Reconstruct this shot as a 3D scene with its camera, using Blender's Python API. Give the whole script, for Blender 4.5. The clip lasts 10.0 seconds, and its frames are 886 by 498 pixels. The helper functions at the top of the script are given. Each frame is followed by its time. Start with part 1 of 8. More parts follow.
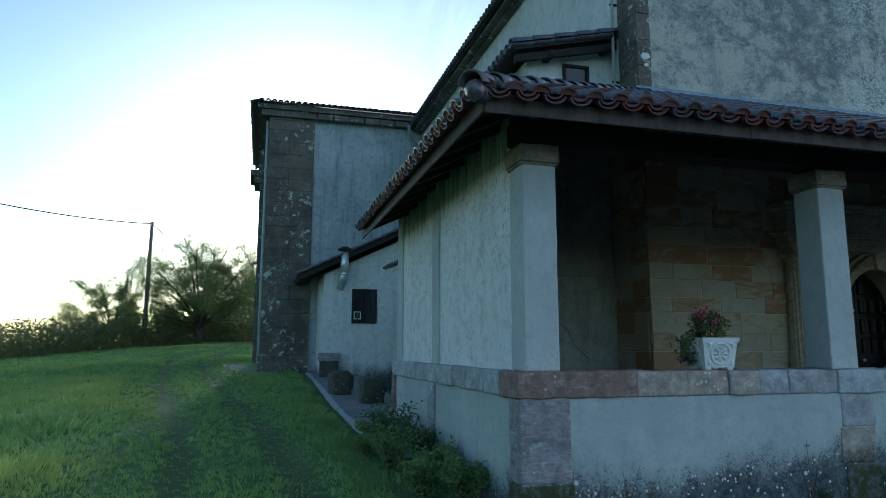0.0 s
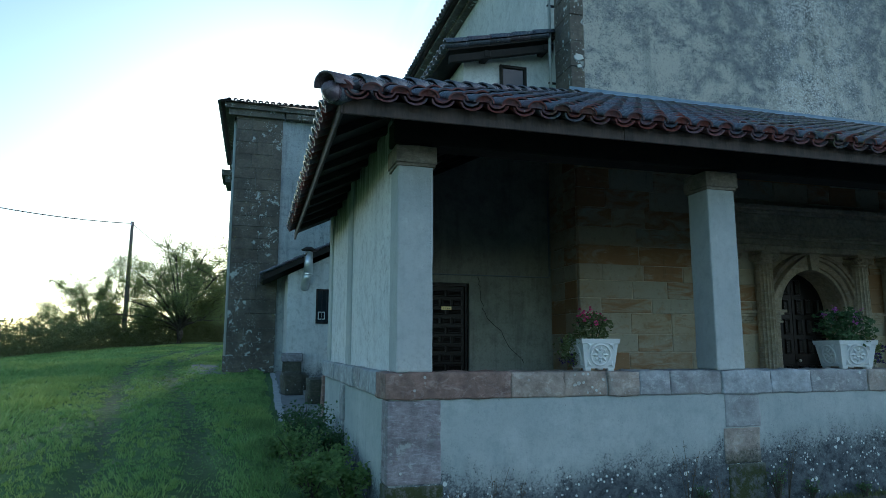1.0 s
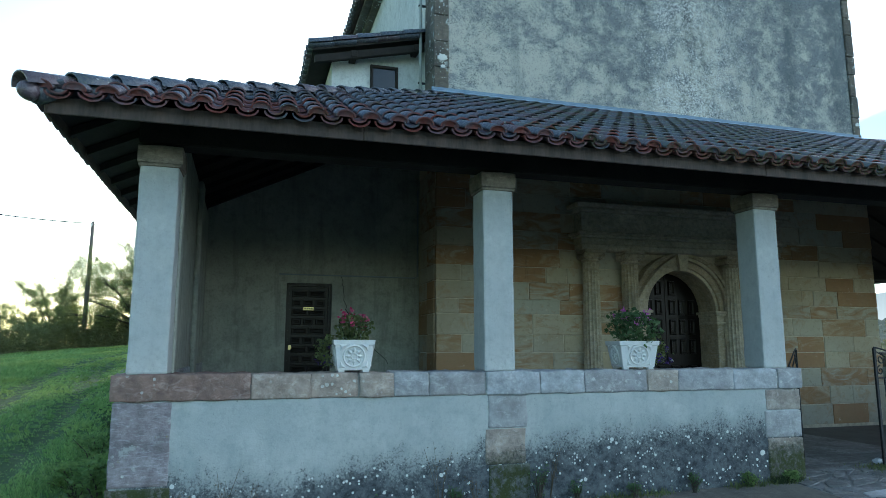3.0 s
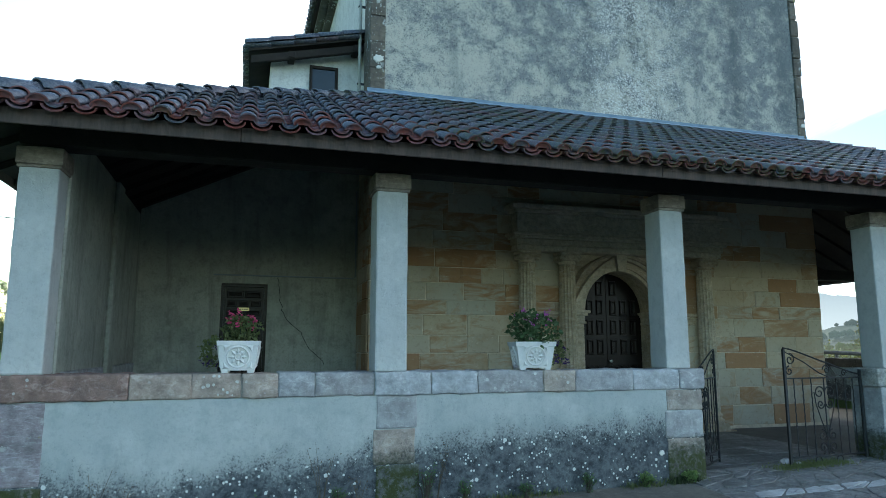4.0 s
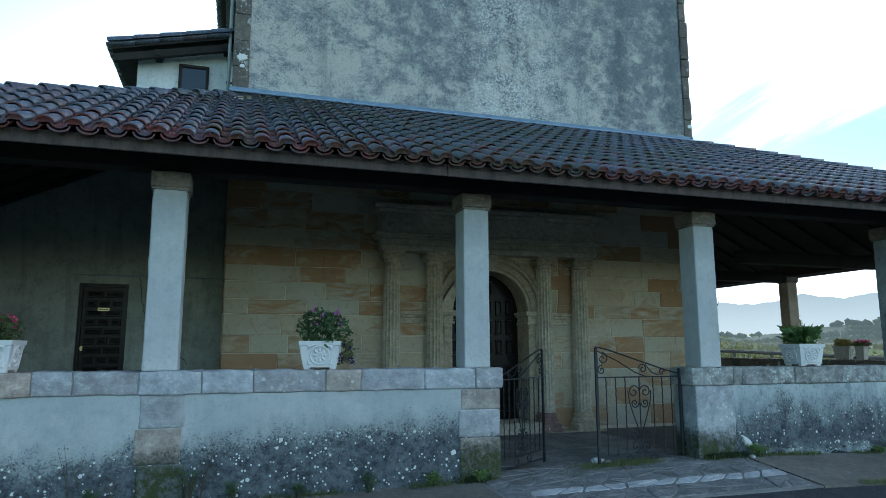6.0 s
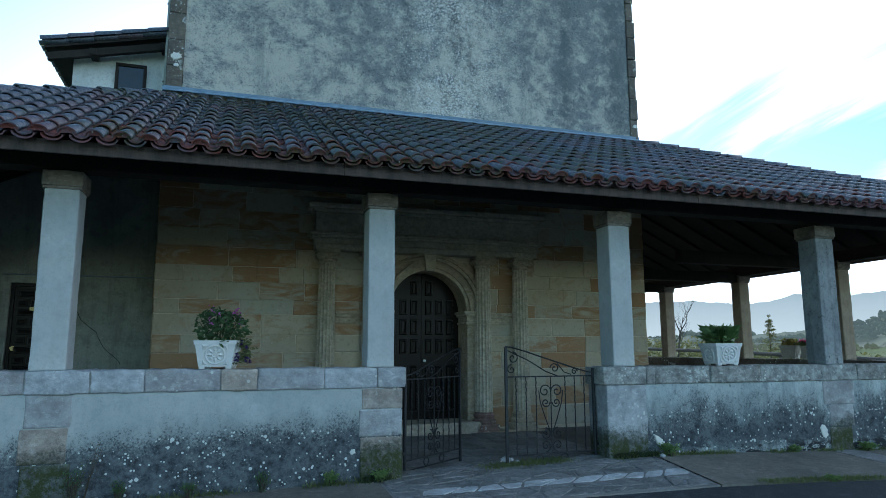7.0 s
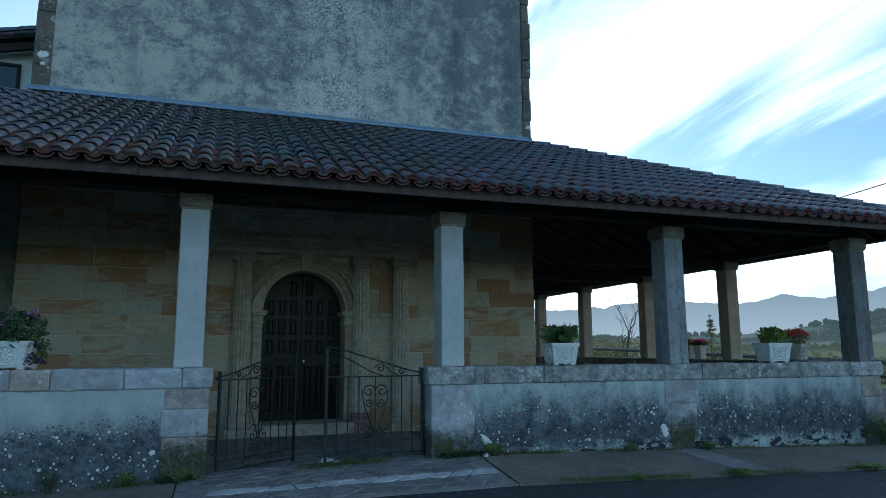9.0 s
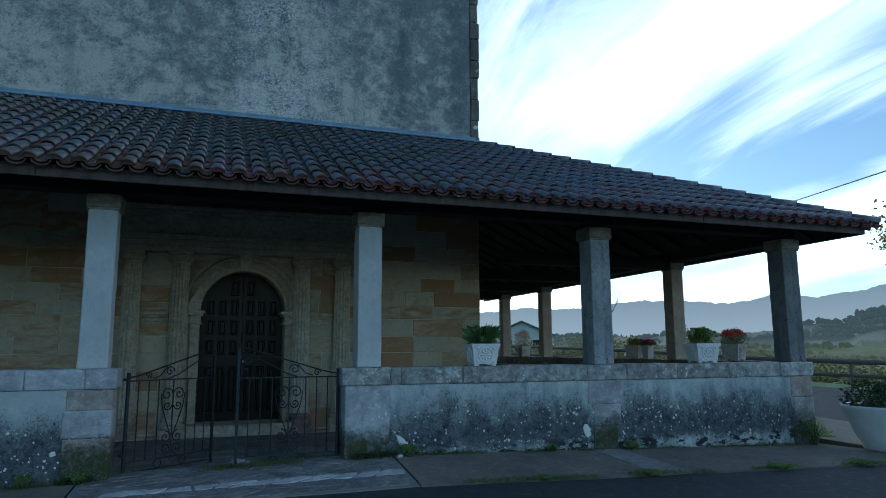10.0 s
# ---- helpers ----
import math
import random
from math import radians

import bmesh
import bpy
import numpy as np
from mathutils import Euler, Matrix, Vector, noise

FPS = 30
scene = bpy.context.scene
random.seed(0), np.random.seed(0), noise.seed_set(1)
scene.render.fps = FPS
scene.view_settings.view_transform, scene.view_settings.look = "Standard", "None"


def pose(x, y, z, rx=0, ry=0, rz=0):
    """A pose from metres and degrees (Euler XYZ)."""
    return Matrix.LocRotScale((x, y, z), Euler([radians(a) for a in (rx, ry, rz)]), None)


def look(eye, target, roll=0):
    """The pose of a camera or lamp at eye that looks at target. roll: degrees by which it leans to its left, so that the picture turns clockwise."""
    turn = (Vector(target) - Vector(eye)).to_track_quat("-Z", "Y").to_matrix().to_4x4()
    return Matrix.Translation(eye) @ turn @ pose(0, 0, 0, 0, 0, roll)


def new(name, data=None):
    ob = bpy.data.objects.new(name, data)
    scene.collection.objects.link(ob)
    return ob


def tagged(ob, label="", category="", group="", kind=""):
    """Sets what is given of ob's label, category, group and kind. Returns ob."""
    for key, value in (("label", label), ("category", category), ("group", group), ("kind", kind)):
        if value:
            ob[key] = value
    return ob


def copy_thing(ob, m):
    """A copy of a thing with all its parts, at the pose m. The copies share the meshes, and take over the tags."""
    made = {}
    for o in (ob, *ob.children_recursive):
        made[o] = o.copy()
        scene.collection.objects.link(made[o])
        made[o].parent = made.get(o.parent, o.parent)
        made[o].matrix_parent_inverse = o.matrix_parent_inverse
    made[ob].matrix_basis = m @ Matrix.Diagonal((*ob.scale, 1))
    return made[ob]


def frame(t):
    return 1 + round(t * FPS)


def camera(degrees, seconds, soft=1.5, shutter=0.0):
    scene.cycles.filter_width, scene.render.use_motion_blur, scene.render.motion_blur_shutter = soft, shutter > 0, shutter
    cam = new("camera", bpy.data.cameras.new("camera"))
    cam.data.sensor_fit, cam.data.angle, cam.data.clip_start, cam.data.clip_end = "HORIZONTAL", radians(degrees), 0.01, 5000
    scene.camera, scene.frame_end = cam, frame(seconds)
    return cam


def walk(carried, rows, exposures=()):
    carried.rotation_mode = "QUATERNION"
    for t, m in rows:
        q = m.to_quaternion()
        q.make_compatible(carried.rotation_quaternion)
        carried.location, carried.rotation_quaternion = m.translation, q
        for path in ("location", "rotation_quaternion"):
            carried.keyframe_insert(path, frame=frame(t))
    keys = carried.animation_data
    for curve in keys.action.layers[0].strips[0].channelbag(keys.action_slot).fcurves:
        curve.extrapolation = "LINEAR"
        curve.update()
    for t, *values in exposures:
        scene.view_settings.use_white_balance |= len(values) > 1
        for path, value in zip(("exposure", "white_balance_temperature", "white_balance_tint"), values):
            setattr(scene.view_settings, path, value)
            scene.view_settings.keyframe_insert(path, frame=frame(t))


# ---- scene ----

# ---------------------------------------------------------------- camera
cam = camera(67.6, 10.0, soft=0.5)
PATH = [
    (0.0, (-1.992, -5.274, 1.431), (-1.471, -3.367, 1.728), 0.10),
    (0.5, (-1.479, -5.419, 1.443), (-0.952, -3.512, 1.739), 0.10),
    (1.0, (-0.962, -5.565, 1.443), (-0.427, -3.661, 1.740), 0.10),
    (1.5, (-0.400, -5.722, 1.442), (0.140, -3.819, 1.738), 0.10),
    (2.0, (0.156, -5.880, 1.445), (0.702, -3.979, 1.741), 0.06),
    (2.5, (0.682, -6.010, 1.450), (1.235, -4.111, 1.747), 0.02),
    (4.0, (2.200, -6.473, 1.465), (2.766, -4.577, 1.762), 0.0),
    (4.5, (2.726, -6.620, 1.458), (3.299, -4.728, 1.757), -0.02),
    (5.0, (3.268, -6.772, 1.457), (3.846, -4.881, 1.756), -0.05),
    (5.5, (3.795, -6.923, 1.447), (4.380, -5.035, 1.748), -0.08),
    (7.0, (5.310, -7.391, 1.432), (5.915, -5.509, 1.733), -0.12),
    (7.5, (5.815, -7.547, 1.430), (6.426, -5.667, 1.732), -0.14),
    (8.0, (6.308, -7.713, 1.427), (6.925, -5.834, 1.728), -0.17),
    (8.5, (6.793, -7.871, 1.426), (7.417, -5.995, 1.728), -0.20),
    (9.0, (7.281, -8.036, 1.423), (7.914, -6.163, 1.725), -0.22),
    (9.5, (7.774, -8.198, 1.430), (8.413, -6.327, 1.731), -0.24),
    (10.0, (8.243, -8.365, 1.442), (8.890, -6.496, 1.741), -0.24),
]
EXPOSURES = [(0.0, 0.05, 5000, 5), (1.0, 0.28, 5100, 5), (2.5, 0.9, 5400, 5), (4.5, 1.05, 5550, 5), (5.5, 0.95, 5380, 5), (7.0, 0.65, 5200, 5), (8.5, 0.27, 4950, 5), (10.0, -0.15, 4800, 5)]
walk(cam, [(t, look(eye, target, roll)) for t, eye, target, roll in PATH], EXPOSURES)

# ---------------------------------------------------------------- sky and sun
SUN_AZ, SUN_EL = 4.0, 13.0           # degrees clockwise from +y, degrees above the horizon
world = bpy.data.worlds.new("world")
scene.world = world
world.use_nodes = True
wt = world.node_tree
wt.nodes.clear()
w_out = wt.nodes.new("ShaderNodeOutputWorld")
w_bg = wt.nodes.new("ShaderNodeBackground")
w_sky = wt.nodes.new("ShaderNodeTexSky")
w_sky.sky_type = "NISHITA"
w_sky.sun_disc = False
w_sky.sun_elevation = radians(SUN_EL)
w_sky.sun_rotation = radians(SUN_AZ)
w_sky.air_density, w_sky.dust_density, w_sky.ozone_density = 1.0, 0.6, 0.35
w_co = wt.nodes.new("ShaderNodeTexCoord")


def sky_math(op, a, b):
    n = wt.nodes.new("ShaderNodeMath")
    n.operation = op
    for k, v in enumerate((a, b)):
        if isinstance(v, (int, float)):
            n.inputs[k].default_value = v
        else:
            wt.links.new(v, n.inputs[k])
    return n.outputs[0]


def sky_range(value, a, b):
    n = wt.nodes.new("ShaderNodeMapRange")
    n.interpolation_type = "SMOOTHSTEP"
    n.inputs["From Min"].default_value, n.inputs["From Max"].default_value = a, b
    wt.links.new(value, n.inputs["Value"])
    return n.outputs["Result"]


def sky_noise(scale, stretch, turn, at, detail, rough, twist):
    """Noise on the flat cloud layer, drawn out along one wind direction."""
    m = wt.nodes.new("ShaderNodeMapping")
    m.inputs["Location"].default_value = at
    m.inputs["Rotation"].default_value = (0, 0, radians(turn))
    m.inputs["Scale"].default_value = stretch
    n = wt.nodes.new("ShaderNodeTexNoise")
    n.inputs["Scale"].default_value, n.inputs["Detail"].default_value = scale, detail
    n.inputs["Roughness"].default_value, n.inputs["Distortion"].default_value = rough, twist
    wt.links.new(w_layer.outputs[0], m.inputs["Vector"])
    wt.links.new(m.outputs[0], n.inputs["Vector"])
    return n.outputs["Fac"]


w_sep = wt.nodes.new("ShaderNodeSeparateXYZ")
wt.links.new(w_co.outputs["Generated"], w_sep.inputs[0])
w_rise = sky_math("ADD", sky_math("MAXIMUM", w_sep.outputs[2], 0.0), 0.16)
w_layer = wt.nodes.new("ShaderNodeCombineXYZ")
wt.links.new(sky_math("DIVIDE", w_sep.outputs[0], w_rise), w_layer.inputs[0])
wt.links.new(sky_math("DIVIDE", w_sep.outputs[1], w_rise), w_layer.inputs[1])
w_mass = sky_noise(0.85, (1.0, 0.55, 1.0), -38, (0.75, 0.2, 0.0), 3.0, 0.5, 0.4)
w_wisp = sky_noise(1.6, (2.2, 0.42, 1.0), -38, (0.0, 0.0, 3.0), 9.0, 0.62, 0.7)
w_cloud = sky_range(sky_math("ADD", sky_math("MULTIPLY", w_mass, 0.75), sky_math("MULTIPLY", w_wisp, 0.45)), 0.54, 0.70)
w_east = sky_range(w_sep.outputs[0], 0.10, 0.42)
w_cover = sky_math("MULTIPLY", sky_math("ADD", sky_math("MULTIPLY", w_cloud, 0.95), 0.04), w_east)
w_tint = wt.nodes.new("ShaderNodeMix")
w_tint.data_type, w_tint.blend_type = "RGBA", "MULTIPLY"
w_tint.inputs["Factor"].default_value = 1.0
w_tint.inputs["B"].default_value = (0.90, 1.0, 1.02, 1.0)
w_mix = wt.nodes.new("ShaderNodeMix")
w_mix.data_type = "RGBA"
w_mix.inputs["B"].default_value = (10.0, 10.0, 10.0, 1.0)
wt.links.new(w_sky.outputs["Color"], w_tint.inputs["A"])
wt.links.new(w_cover, w_mix.inputs["Factor"])
wt.links.new(w_tint.outputs["Result"], w_mix.inputs["A"])
wt.links.new(w_mix.outputs["Result"], w_bg.inputs["Color"])
w_bg.inputs["Strength"].default_value = 0.15
wt.links.new(w_bg.outputs["Background"], w_out.inputs["Surface"])

sun_data = bpy.data.lights.new("sun", "SUN")
sun_data.energy, sun_data.angle, sun_data.color = 1.8, radians(3.0), (1.0, 0.86, 0.66)
sun = new("sun", sun_data)
_az, _el = radians(SUN_AZ), radians(SUN_EL)
sun_dir = Vector((math.sin(_az) * math.cos(_el), math.cos(_az) * math.cos(_el), math.sin(_el)))
sun.matrix_world = look(sun_dir * 200, (0, 0, 0))


# ---------------------------------------------------------------- materials
def _nodes(name):
    m = bpy.data.materials.new(name)
    m.use_nodes = True
    nt = m.node_tree
    bsdf = nt.nodes["Principled BSDF"]
    co = nt.nodes.new("ShaderNodeTexCoord")
    return m, nt, bsdf, co


def _noise(nt, vec, scale, detail=5.0, rough=0.6, dist=0.0):
    n = nt.nodes.new("ShaderNodeTexNoise")
    n.inputs["Scale"].default_value = scale
    n.inputs["Detail"].default_value = detail
    n.inputs["Roughness"].default_value = rough
    n.inputs["Distortion"].default_value = dist
    nt.links.new(vec, n.inputs["Vector"])
    return n.outputs["Fac"]


def _range(nt, val, a, b, c=0.0, d=1.0):
    n = nt.nodes.new("ShaderNodeMapRange")
    n.inputs["From Min"].default_value, n.inputs["From Max"].default_value = a, b
    n.inputs["To Min"].default_value, n.inputs["To Max"].default_value = c, d
    nt.links.new(val, n.inputs["Value"])
    return n.outputs["Result"]


def _mix(nt, fac, a, b):
    n = nt.nodes.new("ShaderNodeMix")
    n.data_type = "RGBA"
    for key, v in (("Factor", fac), ("A", a), ("B", b)):
        if isinstance(v, (tuple, list)):
            n.inputs[key].default_value = (*v[:3], 1.0)
        elif isinstance(v, float):
            n.inputs[key].default_value = v
        else:
            nt.links.new(v, n.inputs[key])
    return n.outputs["Result"]


def _math(nt, op, a, b=None, clamp=False):
    n = nt.nodes.new("ShaderNodeMath")
    n.operation, n.use_clamp = op, clamp
    for i, v in enumerate((a, b)):
        if v is None:
            continue
        if isinstance(v, (int, float)):
            n.inputs[i].default_value = v
        else:
            nt.links.new(v, n.inputs[i])
    return n.outputs[0]


def _vec(nt, co, scale=(1, 1, 1), per_object=False):
    v = co.outputs["Object"]
    if per_object:
        info = nt.nodes.new("ShaderNodeObjectInfo")
        add = nt.nodes.new("ShaderNodeVectorMath")
        add.operation = "ADD"
        comb = nt.nodes.new("ShaderNodeCombineXYZ")
        k = _math(nt, "MULTIPLY", info.outputs["Random"], 57.0)
        for i in range(3):
            nt.links.new(k, comb.inputs[i])
        nt.links.new(v, add.inputs[0])
        nt.links.new(comb.outputs[0], add.inputs[1])
        v = add.outputs[0]
    if tuple(scale) != (1, 1, 1):
        m = nt.nodes.new("ShaderNodeMapping")
        m.inputs["Scale"].default_value = scale
        nt.links.new(v, m.inputs["Vector"])
        v = m.outputs["Vector"]
    return v


def _bump(nt, bsdf, height, strength=0.3, distance=0.01):
    b = nt.nodes.new("ShaderNodeBump")
    b.inputs["Strength"].default_value = strength
    b.inputs["Distance"].default_value = distance
    nt.links.new(height, b.inputs["Height"])
    nt.links.new(b.outputs["Normal"], bsdf.inputs["Normal"])


def _spots(nt, vec, scale, size, share):
    """Round lichen-like spots: 1 inside a spot."""
    v = nt.nodes.new("ShaderNodeTexVoronoi")
    v.inputs["Scale"].default_value = scale
    nt.links.new(vec, v.inputs["Vector"])
    sep = nt.nodes.new("ShaderNodeSeparateColor")
    nt.links.new(v.outputs["Color"], sep.inputs["Color"])
    keep = _math(nt, "GREATER_THAN", sep.outputs[0], 1.0 - share)
    rad = _math(nt, "MULTIPLY", sep.outputs[1], size)
    near = _math(nt, "LESS_THAN", v.outputs["Distance"], rad)
    return _math(nt, "MULTIPLY", keep, near)


def simple(name, a, b, scale=8.0, rough=0.8, bump=0.2, fine=60.0, metal=0.0, per_object=False, stretch=(1, 1, 1), dist=0.01, gloss=0.5):
    """Two tones mixed by a coarse and a fine noise, with relief."""
    m, nt, bsdf, co = _nodes(name)
    v = _vec(nt, co, stretch, per_object)
    n1, n2 = _noise(nt, v, scale), _noise(nt, v, fine, 4.0)
    f = _range(nt, _math(nt, "ADD", _math(nt, "MULTIPLY", n1, 0.65), _math(nt, "MULTIPLY", n2, 0.35)), 0.36, 0.64)
    nt.links.new(_mix(nt, f, a, b), bsdf.inputs["Base Color"])
    bsdf.inputs["Roughness"].default_value = rough
    bsdf.inputs["Metallic"].default_value = metal
    bsdf.inputs["Specular IOR Level"].default_value = gloss
    if bump:
        _bump(nt, bsdf, _math(nt, "ADD", n2, n1), bump, dist)
    return m


def plaster(name, a, b, stain, low=None, streak=0.5, spots=1.0, relief=0.35, foot=None, sway=0.3, pits=0.0, head=None, run=1.0, pepper=2.6):
    """Old lime plaster: blotches, rain streaks and, between the heights low, a band of mould with white lichen. foot: heights below which the mould thins out again."""
    m, nt, bsdf, co = _nodes(name)
    v = _vec(nt, co)
    n1, n2, n3 = _noise(nt, v, 0.9, 6.0), _noise(nt, v, 6.0, 6.0, 0.7), _noise(nt, v, 70.0, 3.0)
    ns = _noise(nt, _vec(nt, co, (3.0, 3.0, 0.3)), 1.5, 7.0, 0.7, 0.3)
    col = _mix(nt, _range(nt, n1, 0.38, 0.62), a, b)
    col = _mix(nt, _math(nt, "MULTIPLY", _range(nt, ns, 0.5, 0.68), streak), col, stain)
    col = _mix(nt, _math(nt, "MULTIPLY", _range(nt, n2, 0.5, 0.68), 0.5), col, stain)
    col = _mix(nt, _math(nt, "MULTIPLY", _range(nt, _noise(nt, v, 26.0, 8.0, 0.8), 0.5, 0.62), 0.4), col, stain)
    col = _mix(nt, _math(nt, "MULTIPLY", _range(nt, _noise(nt, v, 2.6, 6.0, 0.7), 0.54, 0.66), 0.4), col, tuple(min(0.85, c * 1.2) for c in b))
    height = _math(nt, "ADD", _math(nt, "MULTIPLY", n2, 0.6), _math(nt, "MULTIPLY", n3, 0.3))
    if pits:
        pit = _math(nt, "MULTIPLY", _range(nt, _noise(nt, _vec(nt, co, (1.0, 1.0, 0.7)), 34.0, 4.0, 0.7), 0.60, 0.64), _range(nt, _noise(nt, v, 3.0, 5.0, 0.7), 0.40, 0.58))
        col = _mix(nt, _math(nt, "MULTIPLY", pit, pits), col, tuple(c * 0.35 for c in stain))
        height = _math(nt, "SUBTRACT", height, pit)
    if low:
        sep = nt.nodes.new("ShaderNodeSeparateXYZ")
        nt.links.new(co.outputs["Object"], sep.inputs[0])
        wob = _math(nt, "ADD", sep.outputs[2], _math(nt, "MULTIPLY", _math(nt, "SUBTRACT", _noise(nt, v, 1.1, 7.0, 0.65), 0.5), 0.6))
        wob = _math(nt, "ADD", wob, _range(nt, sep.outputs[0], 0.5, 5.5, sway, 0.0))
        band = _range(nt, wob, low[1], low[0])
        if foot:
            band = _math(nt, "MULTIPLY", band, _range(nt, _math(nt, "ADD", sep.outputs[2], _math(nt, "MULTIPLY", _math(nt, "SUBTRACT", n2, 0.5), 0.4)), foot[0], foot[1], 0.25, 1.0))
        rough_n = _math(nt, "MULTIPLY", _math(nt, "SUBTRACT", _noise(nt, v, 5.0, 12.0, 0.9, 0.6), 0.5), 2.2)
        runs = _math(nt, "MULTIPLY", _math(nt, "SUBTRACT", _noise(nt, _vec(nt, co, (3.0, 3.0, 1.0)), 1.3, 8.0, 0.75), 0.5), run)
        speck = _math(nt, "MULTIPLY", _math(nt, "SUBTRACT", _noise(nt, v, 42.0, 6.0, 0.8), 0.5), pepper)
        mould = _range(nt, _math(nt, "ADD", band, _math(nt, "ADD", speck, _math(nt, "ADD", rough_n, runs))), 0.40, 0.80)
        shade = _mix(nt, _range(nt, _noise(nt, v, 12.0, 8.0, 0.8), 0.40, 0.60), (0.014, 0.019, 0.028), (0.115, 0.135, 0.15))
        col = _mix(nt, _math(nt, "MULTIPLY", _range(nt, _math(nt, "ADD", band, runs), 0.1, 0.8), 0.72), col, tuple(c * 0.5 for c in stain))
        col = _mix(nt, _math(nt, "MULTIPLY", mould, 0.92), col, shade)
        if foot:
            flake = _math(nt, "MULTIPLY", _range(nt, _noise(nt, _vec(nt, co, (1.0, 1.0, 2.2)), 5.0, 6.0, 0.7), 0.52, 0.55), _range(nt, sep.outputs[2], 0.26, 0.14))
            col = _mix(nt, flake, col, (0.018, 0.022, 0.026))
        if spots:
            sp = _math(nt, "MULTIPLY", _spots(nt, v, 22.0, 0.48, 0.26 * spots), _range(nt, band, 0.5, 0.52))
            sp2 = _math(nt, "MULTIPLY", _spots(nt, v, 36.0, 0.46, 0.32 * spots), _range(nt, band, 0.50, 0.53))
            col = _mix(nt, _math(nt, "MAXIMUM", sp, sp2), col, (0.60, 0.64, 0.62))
    if head:
        sep = nt.nodes.new("ShaderNodeSeparateXYZ")
        nt.links.new(co.outputs["Object"], sep.inputs[0])
        runs = _noise(nt, _vec(nt, co, (7.0, 7.0, 0.8)), 1.2, 8.0, 0.75)
        soak = _range(nt, _math(nt, "ADD", sep.outputs[2], _math(nt, "MULTIPLY", _math(nt, "SUBTRACT", runs, 0.5), 2.4)), head[0], head[1])
        col = _mix(nt, _math(nt, "MULTIPLY", soak, 0.85), col, _mix(nt, n2, (0.05, 0.045, 0.04), (0.20, 0.18, 0.16)))
    nt.links.new(col, bsdf.inputs["Base Color"])
    bsdf.inputs["Roughness"].default_value = 0.92
    _bump(nt, bsdf, height, relief, 0.02)
    return m


